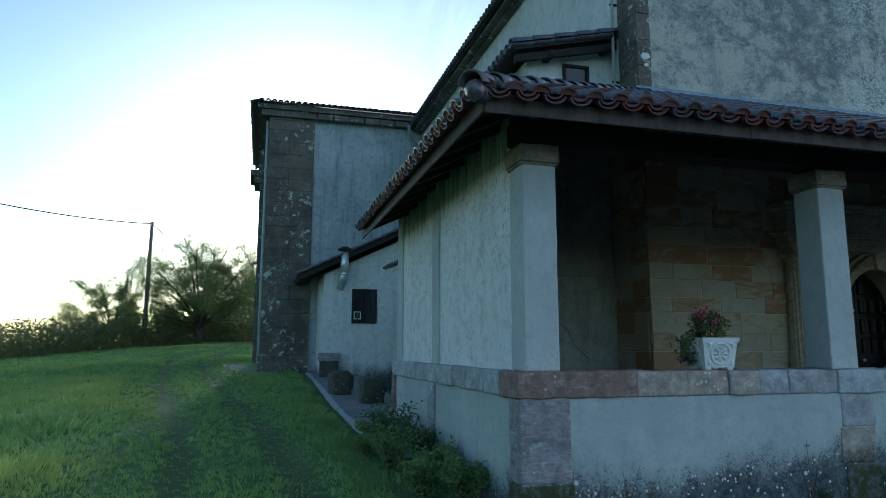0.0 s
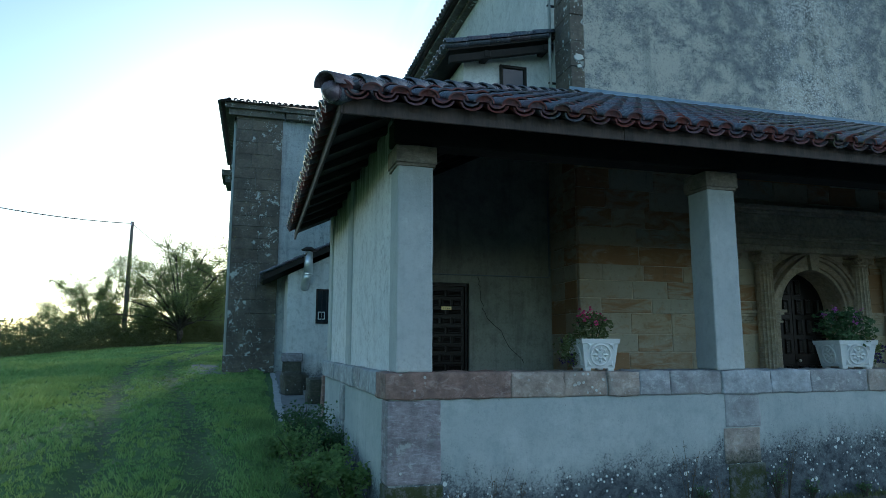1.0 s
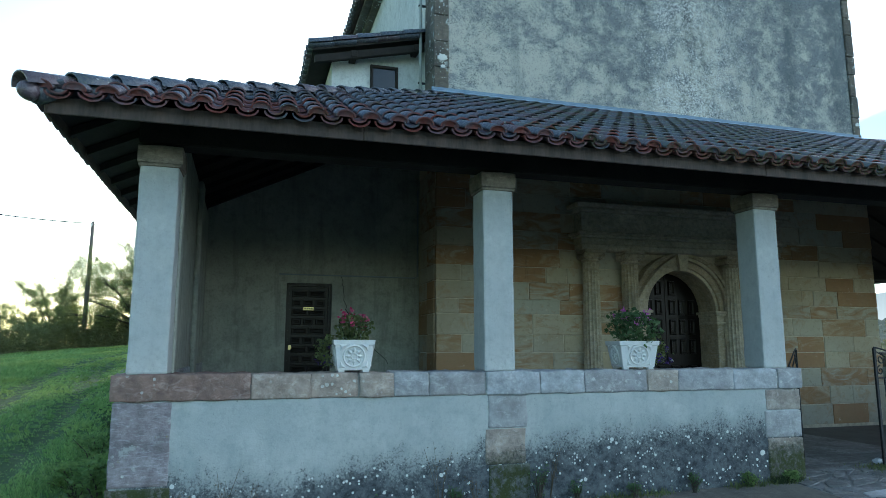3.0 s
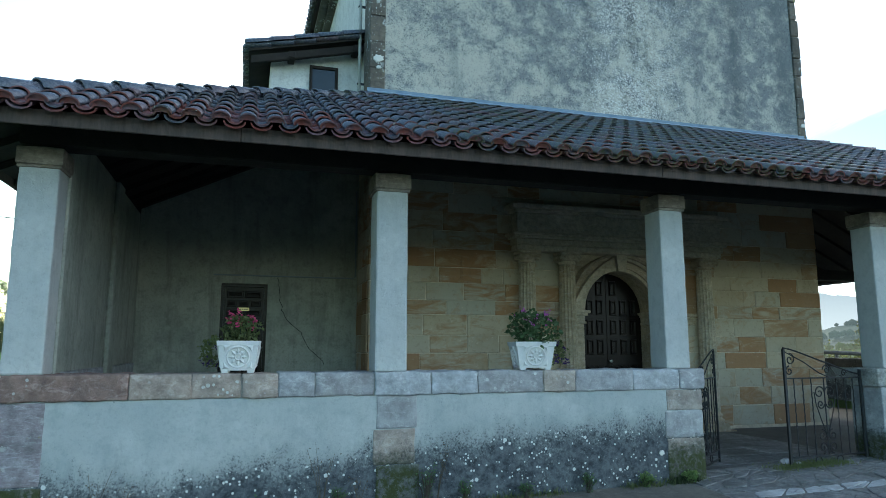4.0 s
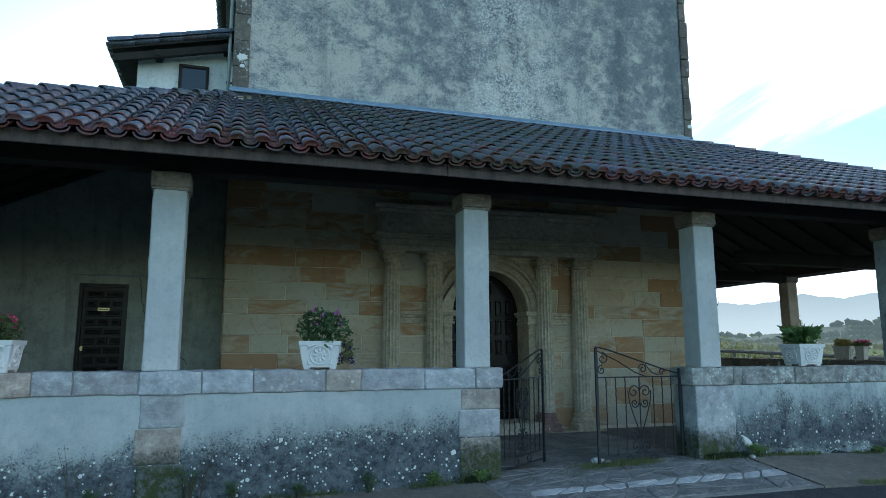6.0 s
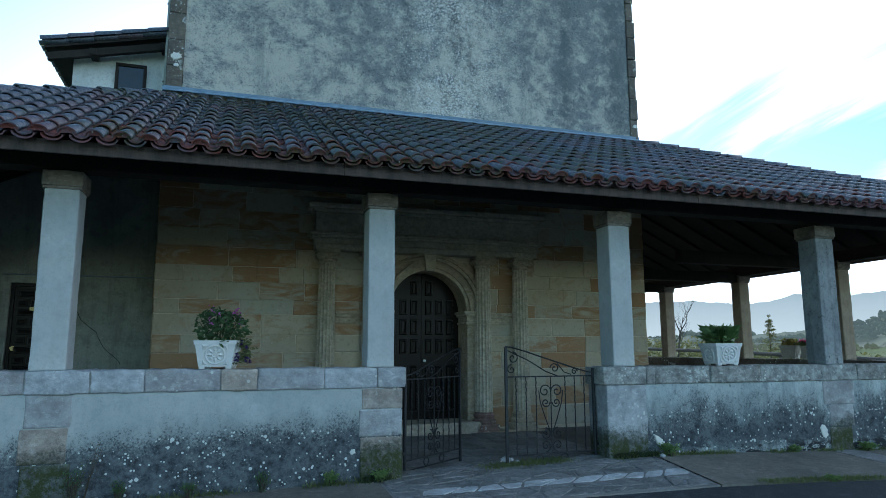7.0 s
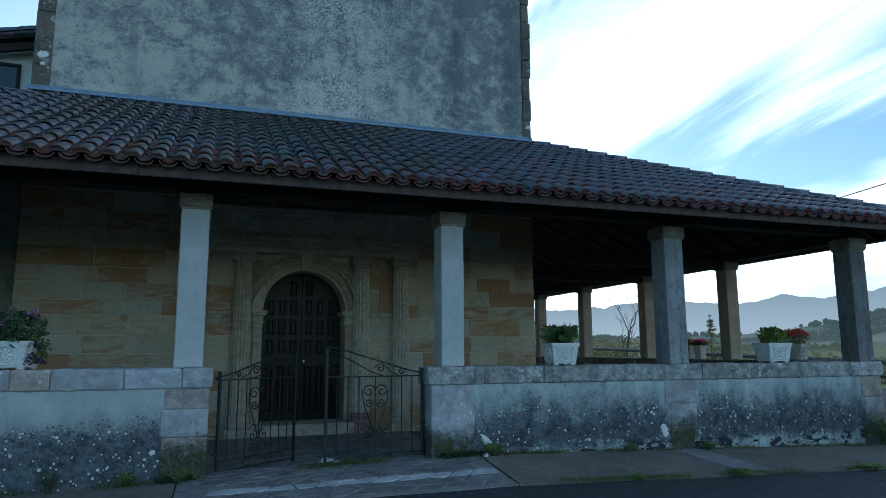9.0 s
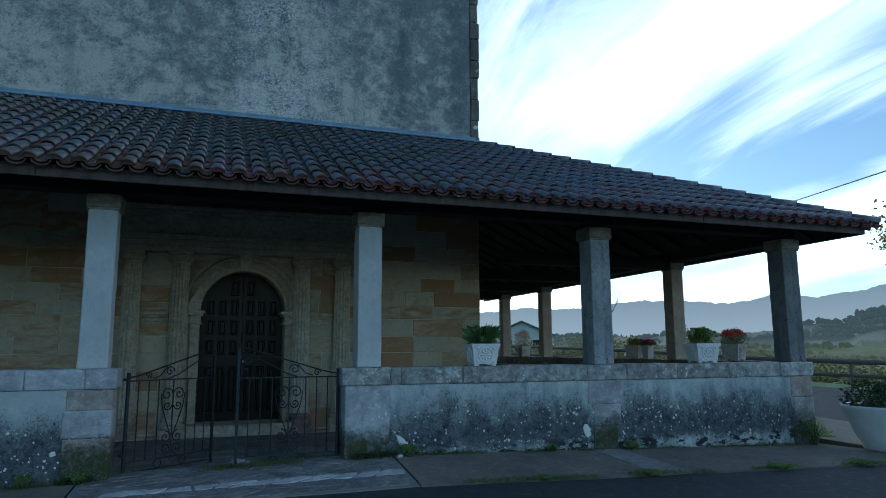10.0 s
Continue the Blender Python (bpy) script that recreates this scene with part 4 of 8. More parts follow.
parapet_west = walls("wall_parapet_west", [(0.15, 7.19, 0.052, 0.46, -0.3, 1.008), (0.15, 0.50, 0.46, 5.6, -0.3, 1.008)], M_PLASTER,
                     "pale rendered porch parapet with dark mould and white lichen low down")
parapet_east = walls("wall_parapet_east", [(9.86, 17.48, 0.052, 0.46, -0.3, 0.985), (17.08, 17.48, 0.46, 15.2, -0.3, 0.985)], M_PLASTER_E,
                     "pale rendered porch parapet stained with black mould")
wall_side = walls("wall_side", [(0.215, 0.48, 0.40, 5.55, 1.235, 3.64)], M_SIDE, "rough white rendered infill wall between the porch pillars")
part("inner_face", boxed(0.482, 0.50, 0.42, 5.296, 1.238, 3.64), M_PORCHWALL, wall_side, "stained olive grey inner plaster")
for ya, yb in ((0.43, 0.62), (2.9, 3.28)):
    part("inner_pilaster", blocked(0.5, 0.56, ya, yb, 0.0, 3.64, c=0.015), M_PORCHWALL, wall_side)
DOOR_S = (1.80, 2.56, 0.30, 2.56)
bm = bmesh.new()
for xa, xb, zl, ya in ((0.48, DOOR_S[0], -0.1, 5.30), (DOOR_S[0], DOOR_S[1], DOOR_S[3], 5.30), (DOOR_S[1], 4.13, -0.1, 5.30), (DOOR_S[0], DOOR_S[1], -0.1, 5.60)):
    prism(bm, [(xa, zl), (xb, zl), (xb, 3.36 + 0.476 * (xb + 0.37)), (xa, 3.36 + 0.476 * (xa + 0.37))], ya, 5.70)
bmesh.ops.remove_doubles(bm, verts=bm.verts, dist=1e-4)
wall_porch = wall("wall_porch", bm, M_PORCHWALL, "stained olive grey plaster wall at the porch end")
AX, SPRING, RAD = 8.76, 2.13, 0.74
wall_facade = walls("wall_facade", [(4.13, AX - 0.95, 4.256, 4.9, -0.2, 5.80), (AX + 0.95, 13.40, 4.256, 4.9, -0.2, 5.80), (AX - 0.95, AX + 0.95, 4.256, 4.9, 3.05, 5.80),
                                    (AX - 0.95, AX - RAD - 0.02, 4.272, 4.84, -0.2, SPRING), (AX + RAD + 0.02, AX + 0.95, 4.272, 4.84, -0.2, SPRING), (AX - 0.95, AX + 0.95, 4.84, 4.9, -0.2, 3.05)],
                    M_MORTAR, "sandstone ashlar church front under the porch")
bm = bmesh.new()
arc = [(AX + RAD * math.cos(a), SPRING + RAD * math.sin(a)) for a in (math.pi * k / 24 for k in range(25))]
prism(bm, [(AX - 0.95, SPRING), *arc[::-1], (AX + 0.95, SPRING), (AX + 0.95, 3.05), (AX - 0.95, 3.05)], 4.268, 4.836)
part("arch_wall", bm, M_PORTAL, wall_facade)
wall_front_upper = walls("wall_front_upper", [(4.36, 13.26, 4.30, 4.9, 5.80, 13.0)], M_TOWER, "tall weathered grey-green rendered church front with pale blotches")
wall_nave = walls("wall_nave", [(4.13, 13.40, 4.9, 20.5, -0.2, 10.35)], M_WHITE, "white limewashed nave wall")
wall_top = walls("wall_front_top", [(4.1, 13.43, 4.28, 5.2, 13.0, 13.3)], M_QUOIN, "stone capping of the church front")
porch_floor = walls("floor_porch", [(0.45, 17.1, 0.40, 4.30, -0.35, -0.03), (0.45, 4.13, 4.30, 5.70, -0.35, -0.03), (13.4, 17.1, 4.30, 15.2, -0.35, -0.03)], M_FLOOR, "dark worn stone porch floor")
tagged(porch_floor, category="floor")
walls("wall_back_east", [(13.40, 15.1, 13.4, 14.2, -0.3, 4.6), (15.1, 17.1, 15.2, 15.4, -0.3, 1.0)], M_QUOIN, "dark stone buttress closing the porch end")

# annex above the porch roof, beside the front
bm = bmesh.new()
prism(bm, [(2.46, 5.2), (4.13, 5.2), (4.13, 6.98), (2.46, 6.60)], 5.26, 11.0)
annex = wall("wall_annex", bm, M_WHITE, "white limewashed stair annex with a small dark window")
# chancel block behind
chancel = walls("wall_chancel", [(-1.94, 4.2, 20.5, 30.0, -0.3, 10.80)], M_GREYWALL, "tall grey roughcast chancel wall with black streaks")
# lean-to house
HX = 0.05
bm = bmesh.new()
prism(bm, [(HX, -0.2), (4.13, -0.2), (4.13, 5.95), (HX, 3.95)], 17.7, 20.5)
house = wall("wall_lean_to", bm, M_HOUSE, "white rendered lean-to house wall")
walls("wall_store", [(2.4, 4.13, 12.2, 15.6, -0.2, 3.9)], M_WHITE, "white rendered low store wall")


# ---------------------------------------------------------------- roofs
SL = math.atan(0.476)
TW, TL, TE, TH, TT = 0.233, 0.47, 0.40, 0.10, 0.014
E_Z, E_Y, E_X0, E_X1 = 3.39, -0.55, -0.37, 18.20


def tile_shape():
    """A course of clay tile one wave wide: a round cover tile laid over the rims of a trough tile."""
    verts, faces = [], []

    def arc(mid, ra, rb, z0, depth_a, depth_b, a0, a1, lift_a, lift_b, n=9, v0=0.0):
        start, m = len(verts), n + 1
        for v, r, depth, lift in ((v0, ra, depth_a, lift_a), (TL, rb, depth_b, lift_b)):
            for t in (TT, 0.0):
                for k in range(m):
                    a = a0 + (a1 - a0) * k / n
                    verts.append((mid + (r - TT + t) * math.cos(a), v, z0 + lift + (depth - TT + t) * math.sin(a)))
        for k in range(n):
            q = start + k
            faces.extend([(q, q + 1, q + 2 * m + 1, q + 2 * m), (q + m + 1, q + m, q + 3 * m, q + 3 * m + 1), (q + m, q + m + 1, q + 1, q)])
        q = start
        faces.extend([(q, q + 2 * m, q + 3 * m, q + m), (q + m - 1, q + 2 * m - 1, q + 4 * m - 1, q + 3 * m - 1)])
    arc(0.0, 0.088, 0.074, 0.0, 0.068, 0.058, 0.0, math.pi, 0.022, 0.0)
    arc(TW / 2, 0.072, 0.080, 0.020, 0.058, 0.062, math.pi, 2 * math.pi, 0.018, 0.0, v0=0.012)
    return verts, faces


T_VERTS, T_FACES = tile_shape()
TILE_MESH = bpy.data.meshes.new("tile")
TILE_MESH.from_pydata(T_VERTS, [], T_FACES)
TILE_MESH.materials.append(M_TILE)
TILE_MESH.materials.append(M_TILE_EAVE)
RIMS = [k for k, f in enumerate(T_FACES) if all(T_VERTS[i][1] < 0.02 for i in f)]
for p in TILE_MESH.polygons:
    p.use_smooth = p.index not in RIMS
EAVE_COURSE_MESH = TILE_MESH.copy()
for p in EAVE_COURSE_MESH.polygons:
    p.material_index = 1 if p.index in RIMS or p.index >= len(T_FACES) // 2 else 0


def eave_shape():
    """The doubled trough rims that show under the first course."""
    verts, faces = [], []
    n = 9
    for drop, ahead, r in ((0.011, -0.004, 0.096),):
        start, m = len(verts), n + 1
        for v in (ahead, ahead + 0.2):
            for t in (0.014, 0.0):
                for k in range(m):
                    a = math.pi + math.pi * k / n
                    verts.append((TW / 2 + (r - 0.014 + t) * math.cos(a), v, 0.026 - drop + (r * 0.66 - 0.014 + t) * math.sin(a)))
        for k in range(n):
            q = start + k
            faces.extend([(q, q + 1, q + 2 * m + 1, q + 2 * m), (q + m + 1, q + m, q + 3 * m, q + 3 * m + 1), (q + m, q + m + 1, q + 1, q)])
    start = len(verts)
    verts.append((0, 0.024, 0.03))
    for k in range(n + 1):
        a = math.pi * k / n
        verts.append((0.078 * math.cos(a), 0.022 + 0.004 * math.sin(a * 3), 0.026 + 0.066 * math.sin(a)))
    for k in range(n):
        faces.append((start, start + 1 + k, start + 2 + k))
    return verts, faces


EAVE_MESH = bpy.data.meshes.new("eave_tile")
EAVE_MESH.from_pydata(eave_shape()[0], [], eave_shape()[1])
EAVE_MESH.materials.append(M_TILE_EAVE)


def tile_poses(side, a0, a1, base, rows, keep, slope=SL, jitter=0.006, short=lambda a, mid: False):
    """Poses of tiles on a slope. side: the way up it (n: +y, e: +x, w: -x). base: (level, z) of the eave."""
    turn = {"n": 0, "e": -90, "w": 90}[side]
    n = int((a1 - a0) / TW)
    out = []
    for r in range(rows):
        d = (r * TE)
        up, z = d * math.cos(slope), base[1] + d * math.sin(slope)
        for c in range(n):
            a = a0 + (c + 0.5) * TW
            mid = (r + 0.55) * TE * math.cos(slope)
            if not keep(a, mid):
                continue
            j = [random.uniform(-jitter, jitter) for _ in range(3)]
            x, y = {"n": (a, base[0] + up), "e": (base[0] + up, a), "w": (base[0] - up, a)}[side]
            m = pose(x + j[0], y + j[1], z + j[2] * 0.5, 0, 0, turn) @ pose(0, 0, 0, math.degrees(slope) + random.uniform(-0.5, 0.5), random.uniform(-0.8, 0.8), random.uniform(-0.8, 0.8))
            if short(a, mid):
                m = m @ Matrix.Diagonal((1, 0.55, 1, 1))
            out.append((r, m))
    return out


def join_tiles(name, poses, parent, label=""):
    """Many tiles in one mesh."""
    base = np.array(T_VERTS)
    vs, fs = [], []
    for k, m in enumerate(poses):
        a = np.array(m)
        vs.append(base @ a[:3, :3].T + a[:3, 3])
        fs += [tuple(i + k * len(base) for i in f) for f in T_FACES]
    me = bpy.data.meshes.new(name)
    me.from_pydata(np.concatenate(vs).tolist(), [], fs)
    me.materials.append(M_TILE)
    n, rims = len(T_FACES), set(RIMS)
    for p in me.polygons:
        p.use_smooth = p.index % n not in rims
    ob = new(name, me)
    ob.parent = parent
    return tagged(ob, label, kind="stuff")


def slab(bm, pts, t):
    """A plate of thickness t below the points."""
    a = [bm.verts.new(p) for p in pts]
    b = [bm.verts.new((p[0], p[1], p[2] - t)) for p in pts]
    n = len(pts)
    bm.faces.new(a)
    bm.faces.new(b[::-1])
    for k in range(n):
        bm.faces.new((a[k], b[k], b[(k + 1) % n], a[(k + 1) % n]))
    bmesh.ops.recalc_face_normals(bm, faces=bm.faces)


def ridge_tile(bm, p0, p1, r0=0.112, r1=0.094, n=8):
    """One half-round tile from p0 up to p1."""
    p0, p1 = Vector(p0), Vector(p1)
    d = (p1 - p0).normalized()
    s = d.cross(Vector((0, 0, 1))).normalized()
    u = s.cross(d)
    rings = []
    for p, r in ((p0, r0), (p1, r1), (p1, r1 - 0.016), (p0, r0 - 0.016)):
        rings.append([bm.verts.new(p + (s * math.cos(math.pi * k / n) + u * math.sin(math.pi * k / n)) * r) for k in range(n + 1)])
    for i in range(4):
        a, b = rings[i], rings[(i + 1) % 4]
        for k in range(n):
            bm.faces.new((a[k], b[k], b[k + 1], a[k + 1]))


def deck_z(run):
    return E_Z + 0.476 * run


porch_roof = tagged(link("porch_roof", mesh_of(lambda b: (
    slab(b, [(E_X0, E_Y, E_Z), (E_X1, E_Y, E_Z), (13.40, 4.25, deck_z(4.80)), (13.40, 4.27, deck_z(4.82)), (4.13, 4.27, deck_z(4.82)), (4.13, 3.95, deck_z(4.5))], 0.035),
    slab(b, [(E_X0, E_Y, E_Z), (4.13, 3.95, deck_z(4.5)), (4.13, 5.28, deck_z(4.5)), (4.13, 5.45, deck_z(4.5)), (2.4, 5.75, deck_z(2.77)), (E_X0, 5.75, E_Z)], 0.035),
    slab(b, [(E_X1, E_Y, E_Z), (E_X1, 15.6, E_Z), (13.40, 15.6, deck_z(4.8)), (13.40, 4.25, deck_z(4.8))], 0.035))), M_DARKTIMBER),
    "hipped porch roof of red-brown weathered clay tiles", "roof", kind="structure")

for nm, bx in (("fascia_board", (E_X0, 2.1, E_Y - 0.025, E_Y, 3.262, 3.40)), ("fascia_board", (2.104, 6.4, E_Y - 0.025, E_Y, 3.264, 3.399)), ("fascia_board", (6.404, 10.9, E_Y - 0.025, E_Y, 3.262, 3.40)),
               ("fascia_board", (10.904, 15.0, E_Y - 0.025, E_Y, 3.264, 3.399)), ("fascia_board", (15.004, E_X1, E_Y - 0.025, E_Y, 3.262, 3.40)),
               ("fascia_board", (E_X0 - 0.025, E_X0, E_Y - 0.02, 5.78, 3.262, 3.40)), ("fascia_board", (E_X1, E_X1 + 0.025, E_Y - 0.02, 15.6, 3.262, 3.40))):
    part(nm, blocked(*bx, c=0.005), M_FASCIA, porch_roof)


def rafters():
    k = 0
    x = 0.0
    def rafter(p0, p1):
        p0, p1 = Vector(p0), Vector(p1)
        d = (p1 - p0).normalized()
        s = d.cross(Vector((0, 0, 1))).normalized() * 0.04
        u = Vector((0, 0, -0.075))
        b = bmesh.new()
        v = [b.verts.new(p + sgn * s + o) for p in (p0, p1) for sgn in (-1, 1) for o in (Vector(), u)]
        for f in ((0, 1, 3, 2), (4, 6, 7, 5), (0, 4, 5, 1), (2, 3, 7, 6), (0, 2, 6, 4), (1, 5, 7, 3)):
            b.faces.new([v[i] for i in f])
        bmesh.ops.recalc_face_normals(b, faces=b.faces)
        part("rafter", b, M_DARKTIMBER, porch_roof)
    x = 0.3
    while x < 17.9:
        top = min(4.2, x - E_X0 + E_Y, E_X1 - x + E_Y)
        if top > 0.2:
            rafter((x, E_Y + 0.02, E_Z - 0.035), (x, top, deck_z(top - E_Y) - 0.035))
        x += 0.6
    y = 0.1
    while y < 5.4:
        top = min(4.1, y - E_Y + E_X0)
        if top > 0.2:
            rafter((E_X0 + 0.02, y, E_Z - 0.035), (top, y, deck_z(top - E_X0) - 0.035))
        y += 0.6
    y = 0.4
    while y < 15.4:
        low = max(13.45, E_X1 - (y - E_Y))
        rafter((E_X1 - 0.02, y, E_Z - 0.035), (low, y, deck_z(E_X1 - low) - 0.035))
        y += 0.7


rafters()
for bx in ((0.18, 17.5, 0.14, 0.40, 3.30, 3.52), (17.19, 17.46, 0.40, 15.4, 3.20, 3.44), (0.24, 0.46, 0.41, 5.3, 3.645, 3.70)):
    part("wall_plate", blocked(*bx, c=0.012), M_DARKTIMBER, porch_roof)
for yy in (3.05, 5.85, 8.75, 11.55):
    part("tie_beam", blocked(13.42, 17.30, yy, yy + 0.22, 3.06, 3.30, c=0.015), M_DARKTIMBER, porch_roof)
front_tiles = tile_poses("n", -0.52, 18.38, (E_Y - 0.13, E_Z + 0.012), 14,
                         lambda a, mid: (a > -0.62 + mid or a > 4.3) and a < 18.47 - mid and mid < 4.95, short=lambda a, mid: (a < -0.36 + mid and a < 4.3) or a > 18.2 - mid)
left_tiles = tile_poses("e", -0.55, 5.85, (E_X0 - 0.13, E_Z + 0.012), 12, lambda a, mid: a > -0.64 + mid and mid < 4.55, short=lambda a, mid: a < -0.38 + mid)
east_tiles = tile_poses("w", -0.52, 15.7, (E_X1 + 0.13, E_Z + 0.012), 13, lambda a, mid: a > -0.64 + mid and mid < 4.9, short=lambda a, mid: a < -0.38 + mid)
far_tiles = [m for r, m in front_tiles if r >= 3]
join_tiles("roof_tiles", far_tiles + [m for r, m in left_tiles] + [m for r, m in east_tiles], porch_roof)


def hip(p0, p1, n):
    p0, p1 = Vector(p0), Vector(p1)
    for k in range(n):
        b = bmesh.new()
        a, c = p0.lerp(p1, k / n), p0.lerp(p1, min(1.0, (k + 1.15) / n))
        ridge_tile(b, a + Vector((0, 0, 0.045)), c + Vector((0, 0, 0.02)))
        part("ridge_tile", b, M_TILE, porch_roof, smooth=True)


def hip_bed(p0, p1):
    """Mortar under the ridge tiles."""
    part("mortar_bed", mesh_of(lambda b: tube(b, [Vector(p0) + Vector((0, 0, -0.02)), Vector(p1) + Vector((0, 0, -0.02))], 0.085, 8)), M_TILE, porch_roof, smooth=True)


hip_bed((-0.45, -0.63, 3.41), (4.10, 3.92, 5.54))
hip_bed((18.29, -0.64, 3.41), (13.45, 4.20, 5.69))
hip((-0.53, -0.71, 3.375), (4.13, 3.95, 5.555), 17)
hip((18.37, -0.72, 3.375), (13.42, 4.24, 5.71), 18)
b = bmesh.new()
bmesh.ops.create_icosphere(b, subdivisions=3, radius=0.095, matrix=pose(-0.47, -0.65, 3.40, 0, 0, 45) @ Matrix.Diagonal((1.1, 0.9, 0.85, 1)))
for v in b.verts:
    v.co += v.normal * 0.03 * noise.noise(v.co * 9)
part("hip_end", b, M_TILE, porch_roof, smooth=True)
part("flashing", mesh_of(lambda b: (slab(b, [(4.05, 4.14, 5.785), (13.45, 4.14, 5.785), (13.45, 4.29, 5.865), (4.05, 4.29, 5.865)], 0.012), box(b, 4.05, 13.45, 4.262, 4.288, 5.80, 5.90))), M_LEAD, porch_roof, "blue-painted metal flashing")

# nave, annex, chancel and lean-to roofs
nave_roof = tagged(link("nave_roof", mesh_of(lambda b: (
    slab(b, [(3.62, 4.95, 10.42), (8.76, 4.95, 12.9), (8.76, 20.6, 12.9), (3.62, 20.6, 10.42)], 0.08),
    slab(b, [(8.76, 4.95, 12.9), (13.9, 4.95, 10.42), (13.9, 20.6, 10.42), (8.76, 20.6, 12.9)], 0.08))), M_DARKTIMBER), "dark tiled nave roof", "roof", kind="structure")
join_tiles("roof_tiles", [m for r, m in tile_poses("e", 5.0, 20.4, (3.52, 10.38), 3, lambda a, mid: True, math.atan(0.482))], nave_roof)
part("cornice", mesh_of(lambda b: (box(b, 3.94, 4.13, 4.95, 20.45, 10.19, 10.33), box(b, 3.74, 4.13, 4.95, 20.45, 10.265, 10.34))), M_QUOIN, nave_roof)
annex_roof = tagged(link("annex_roof", mesh_of(lambda b: slab(b, [(2.08, 4.92, 6.65), (4.12, 4.92, 7.14), (4.12, 11.0, 7.14), (2.08, 11.0, 6.65)], 0.06)), M_DARKTIMBER), "small lean-to roof of old clay tiles", "roof", kind="structure")
join_tiles("roof_tiles", [m for r, m in tile_poses("e", 4.93, 11.0, (1.98, 6.64), 5, lambda a, mid: mid < 2.1, math.atan(0.235))], annex_roof)
b = bmesh.new()
for k in range(5):
    ridge_tile(b, (2.02 + 0.42 * k, 4.93, 6.69 + 0.099 * k), (2.50 + 0.42 * k, 4.93, 6.80 + 0.099 * k), 0.11, 0.095)
part("verge_tiles", b, M_TILE, annex_roof, smooth=True)
for xx in (2.75, 3.9):
    part("rafter", blocked(xx, xx + 0.12, 4.94, 5.3, 6.62 + 0.235 * (xx - 2.5) - 0.10, 6.64 + 0.235 * (xx - 2.5), c=0.01), M_DARKTIMBER, annex_roof)
part("rafter", mesh_of(lambda b: slab(b, [(2.12, 4.96, 6.53), (4.1, 4.96, 7.0), (4.1, 5.06, 7.0), (2.12, 5.06, 6.53)], 0.13)), M_DARKTIMBER, annex_roof)

chancel_roof = tagged(link("chancel_roof", mesh_of(lambda b: (
    slab(b, [(-2.62, 20.0, 10.86), (4.2, 20.0, 10.86), (4.2, 25.0, 12.6), (0.8, 25.0, 12.6)], 0.05),
    slab(b, [(-2.62, 20.0, 10.86), (0.8, 25.0, 12.6), (-2.62, 30.4, 10.86)], 0.05))), M_DARKTIMBER), "tiled chancel roof with stone cornice", "roof", kind="structure")
join_tiles("roof_tiles", [m for r, m in tile_poses("n", -2.65, 4.1, (19.95, 10.84), 4, lambda a, mid: a > -2.65 + mid, 0.335)] +
           [m for r, m in tile_poses("e", 20.0, 30.0, (-2.72, 10.84), 2, lambda a, mid: a > 20.0 + mid, 0.335)], chancel_roof)
part("cornice", mesh_of(lambda b: (box(b, -2.45, 4.2, 20.12, 20.5, 10.62, 10.82), box(b, -2.30, -0.2, 20.25, 20.5, 10.38, 10.62), box(b, -2.45, -2.1, 20.5, 30.2, 10.62, 10.82),
                                  box(b, -2.30, -2.1, 20.5, 30.1, 10.38, 10.62))), M_QUOIN, chancel_roof)
part("cornice_stones", mesh_of(lambda b: [block(b, -0.15 + 0.62 * k, 0.44 + 0.62 * k, 20.20, 20.5, 10.36, 10.60, 0.02) for k in range(7)]), M_QUOIN, chancel_roof)
lean_roof = tagged(link("lean_to_roof", mesh_of(lambda b: slab(b, [(-0.78, 17.25, 3.90), (4.13, 17.25, 6.30), (4.13, 20.5, 6.30), (-0.78, 20.5, 3.90)], 0.10)), M_DARKTIMBER), "mossy lean-to roof of old clay tiles", "roof", kind="structure")
join_tiles("roof_tiles", [m for r, m in tile_poses("e", 17.2, 20.5, (-0.88, 3.88), 14, lambda a, mid: True, math.atan(0.489))], lean_roof)
part("verge_board", mesh_of(lambda b: slab(b, [(-0.78, 17.22, 3.88), (4.13, 17.22, 6.28), (4.13, 17.27, 6.28), (-0.78, 17.27, 3.88)], 0.18)), M_DARKTIMBER, lean_roof)
store_roof = tagged(link("store_roof", mesh_of(lambda b: slab(b, [(1.40, 11.9, 3.60), (4.13, 11.9, 4.95), (4.13, 13.2, 4.95), (1.40, 13.2, 3.60)], 0.10)), M_WHITE), "small tiled store roof with white soffit", "roof", kind="structure")
join_tiles("roof_tiles", [m for r, m in tile_poses("e", 11.85, 13.2, (1.26, 3.60), 6, lambda a, mid: True, math.atan(0.46))], store_roof)


# ---------------------------------------------------------------- pillars
def make_pillar(h_base, w, material=M_PILLAR, label="square grey-white stone porch pillar with a moulded cap"):
    e = thing("pillar", label, "pillar", group="porch pillars")
    part("shaft", rough_block(-w, w, -w, w, 0.0, 3.10 - h_base, 0.16, 0.006, 0.018, 5.0 + w), material, e)
    part("capital", rough_block(-w - 0.028, w + 0.028, -w - 0.028, w + 0.028, 3.100 - h_base, 3.262 - h_base, 0.08, 0.007, 0.010, 9.0 + w), M_CAP, e)
    part("necking", rough_block(-w - 0.015, w + 0.015, -w - 0.015, w + 0.015, 3.070 - h_base, 3.101 - h_base, 0.08, 0.004, 0.008, 3.0 + w), M_CAP, e)
    return e


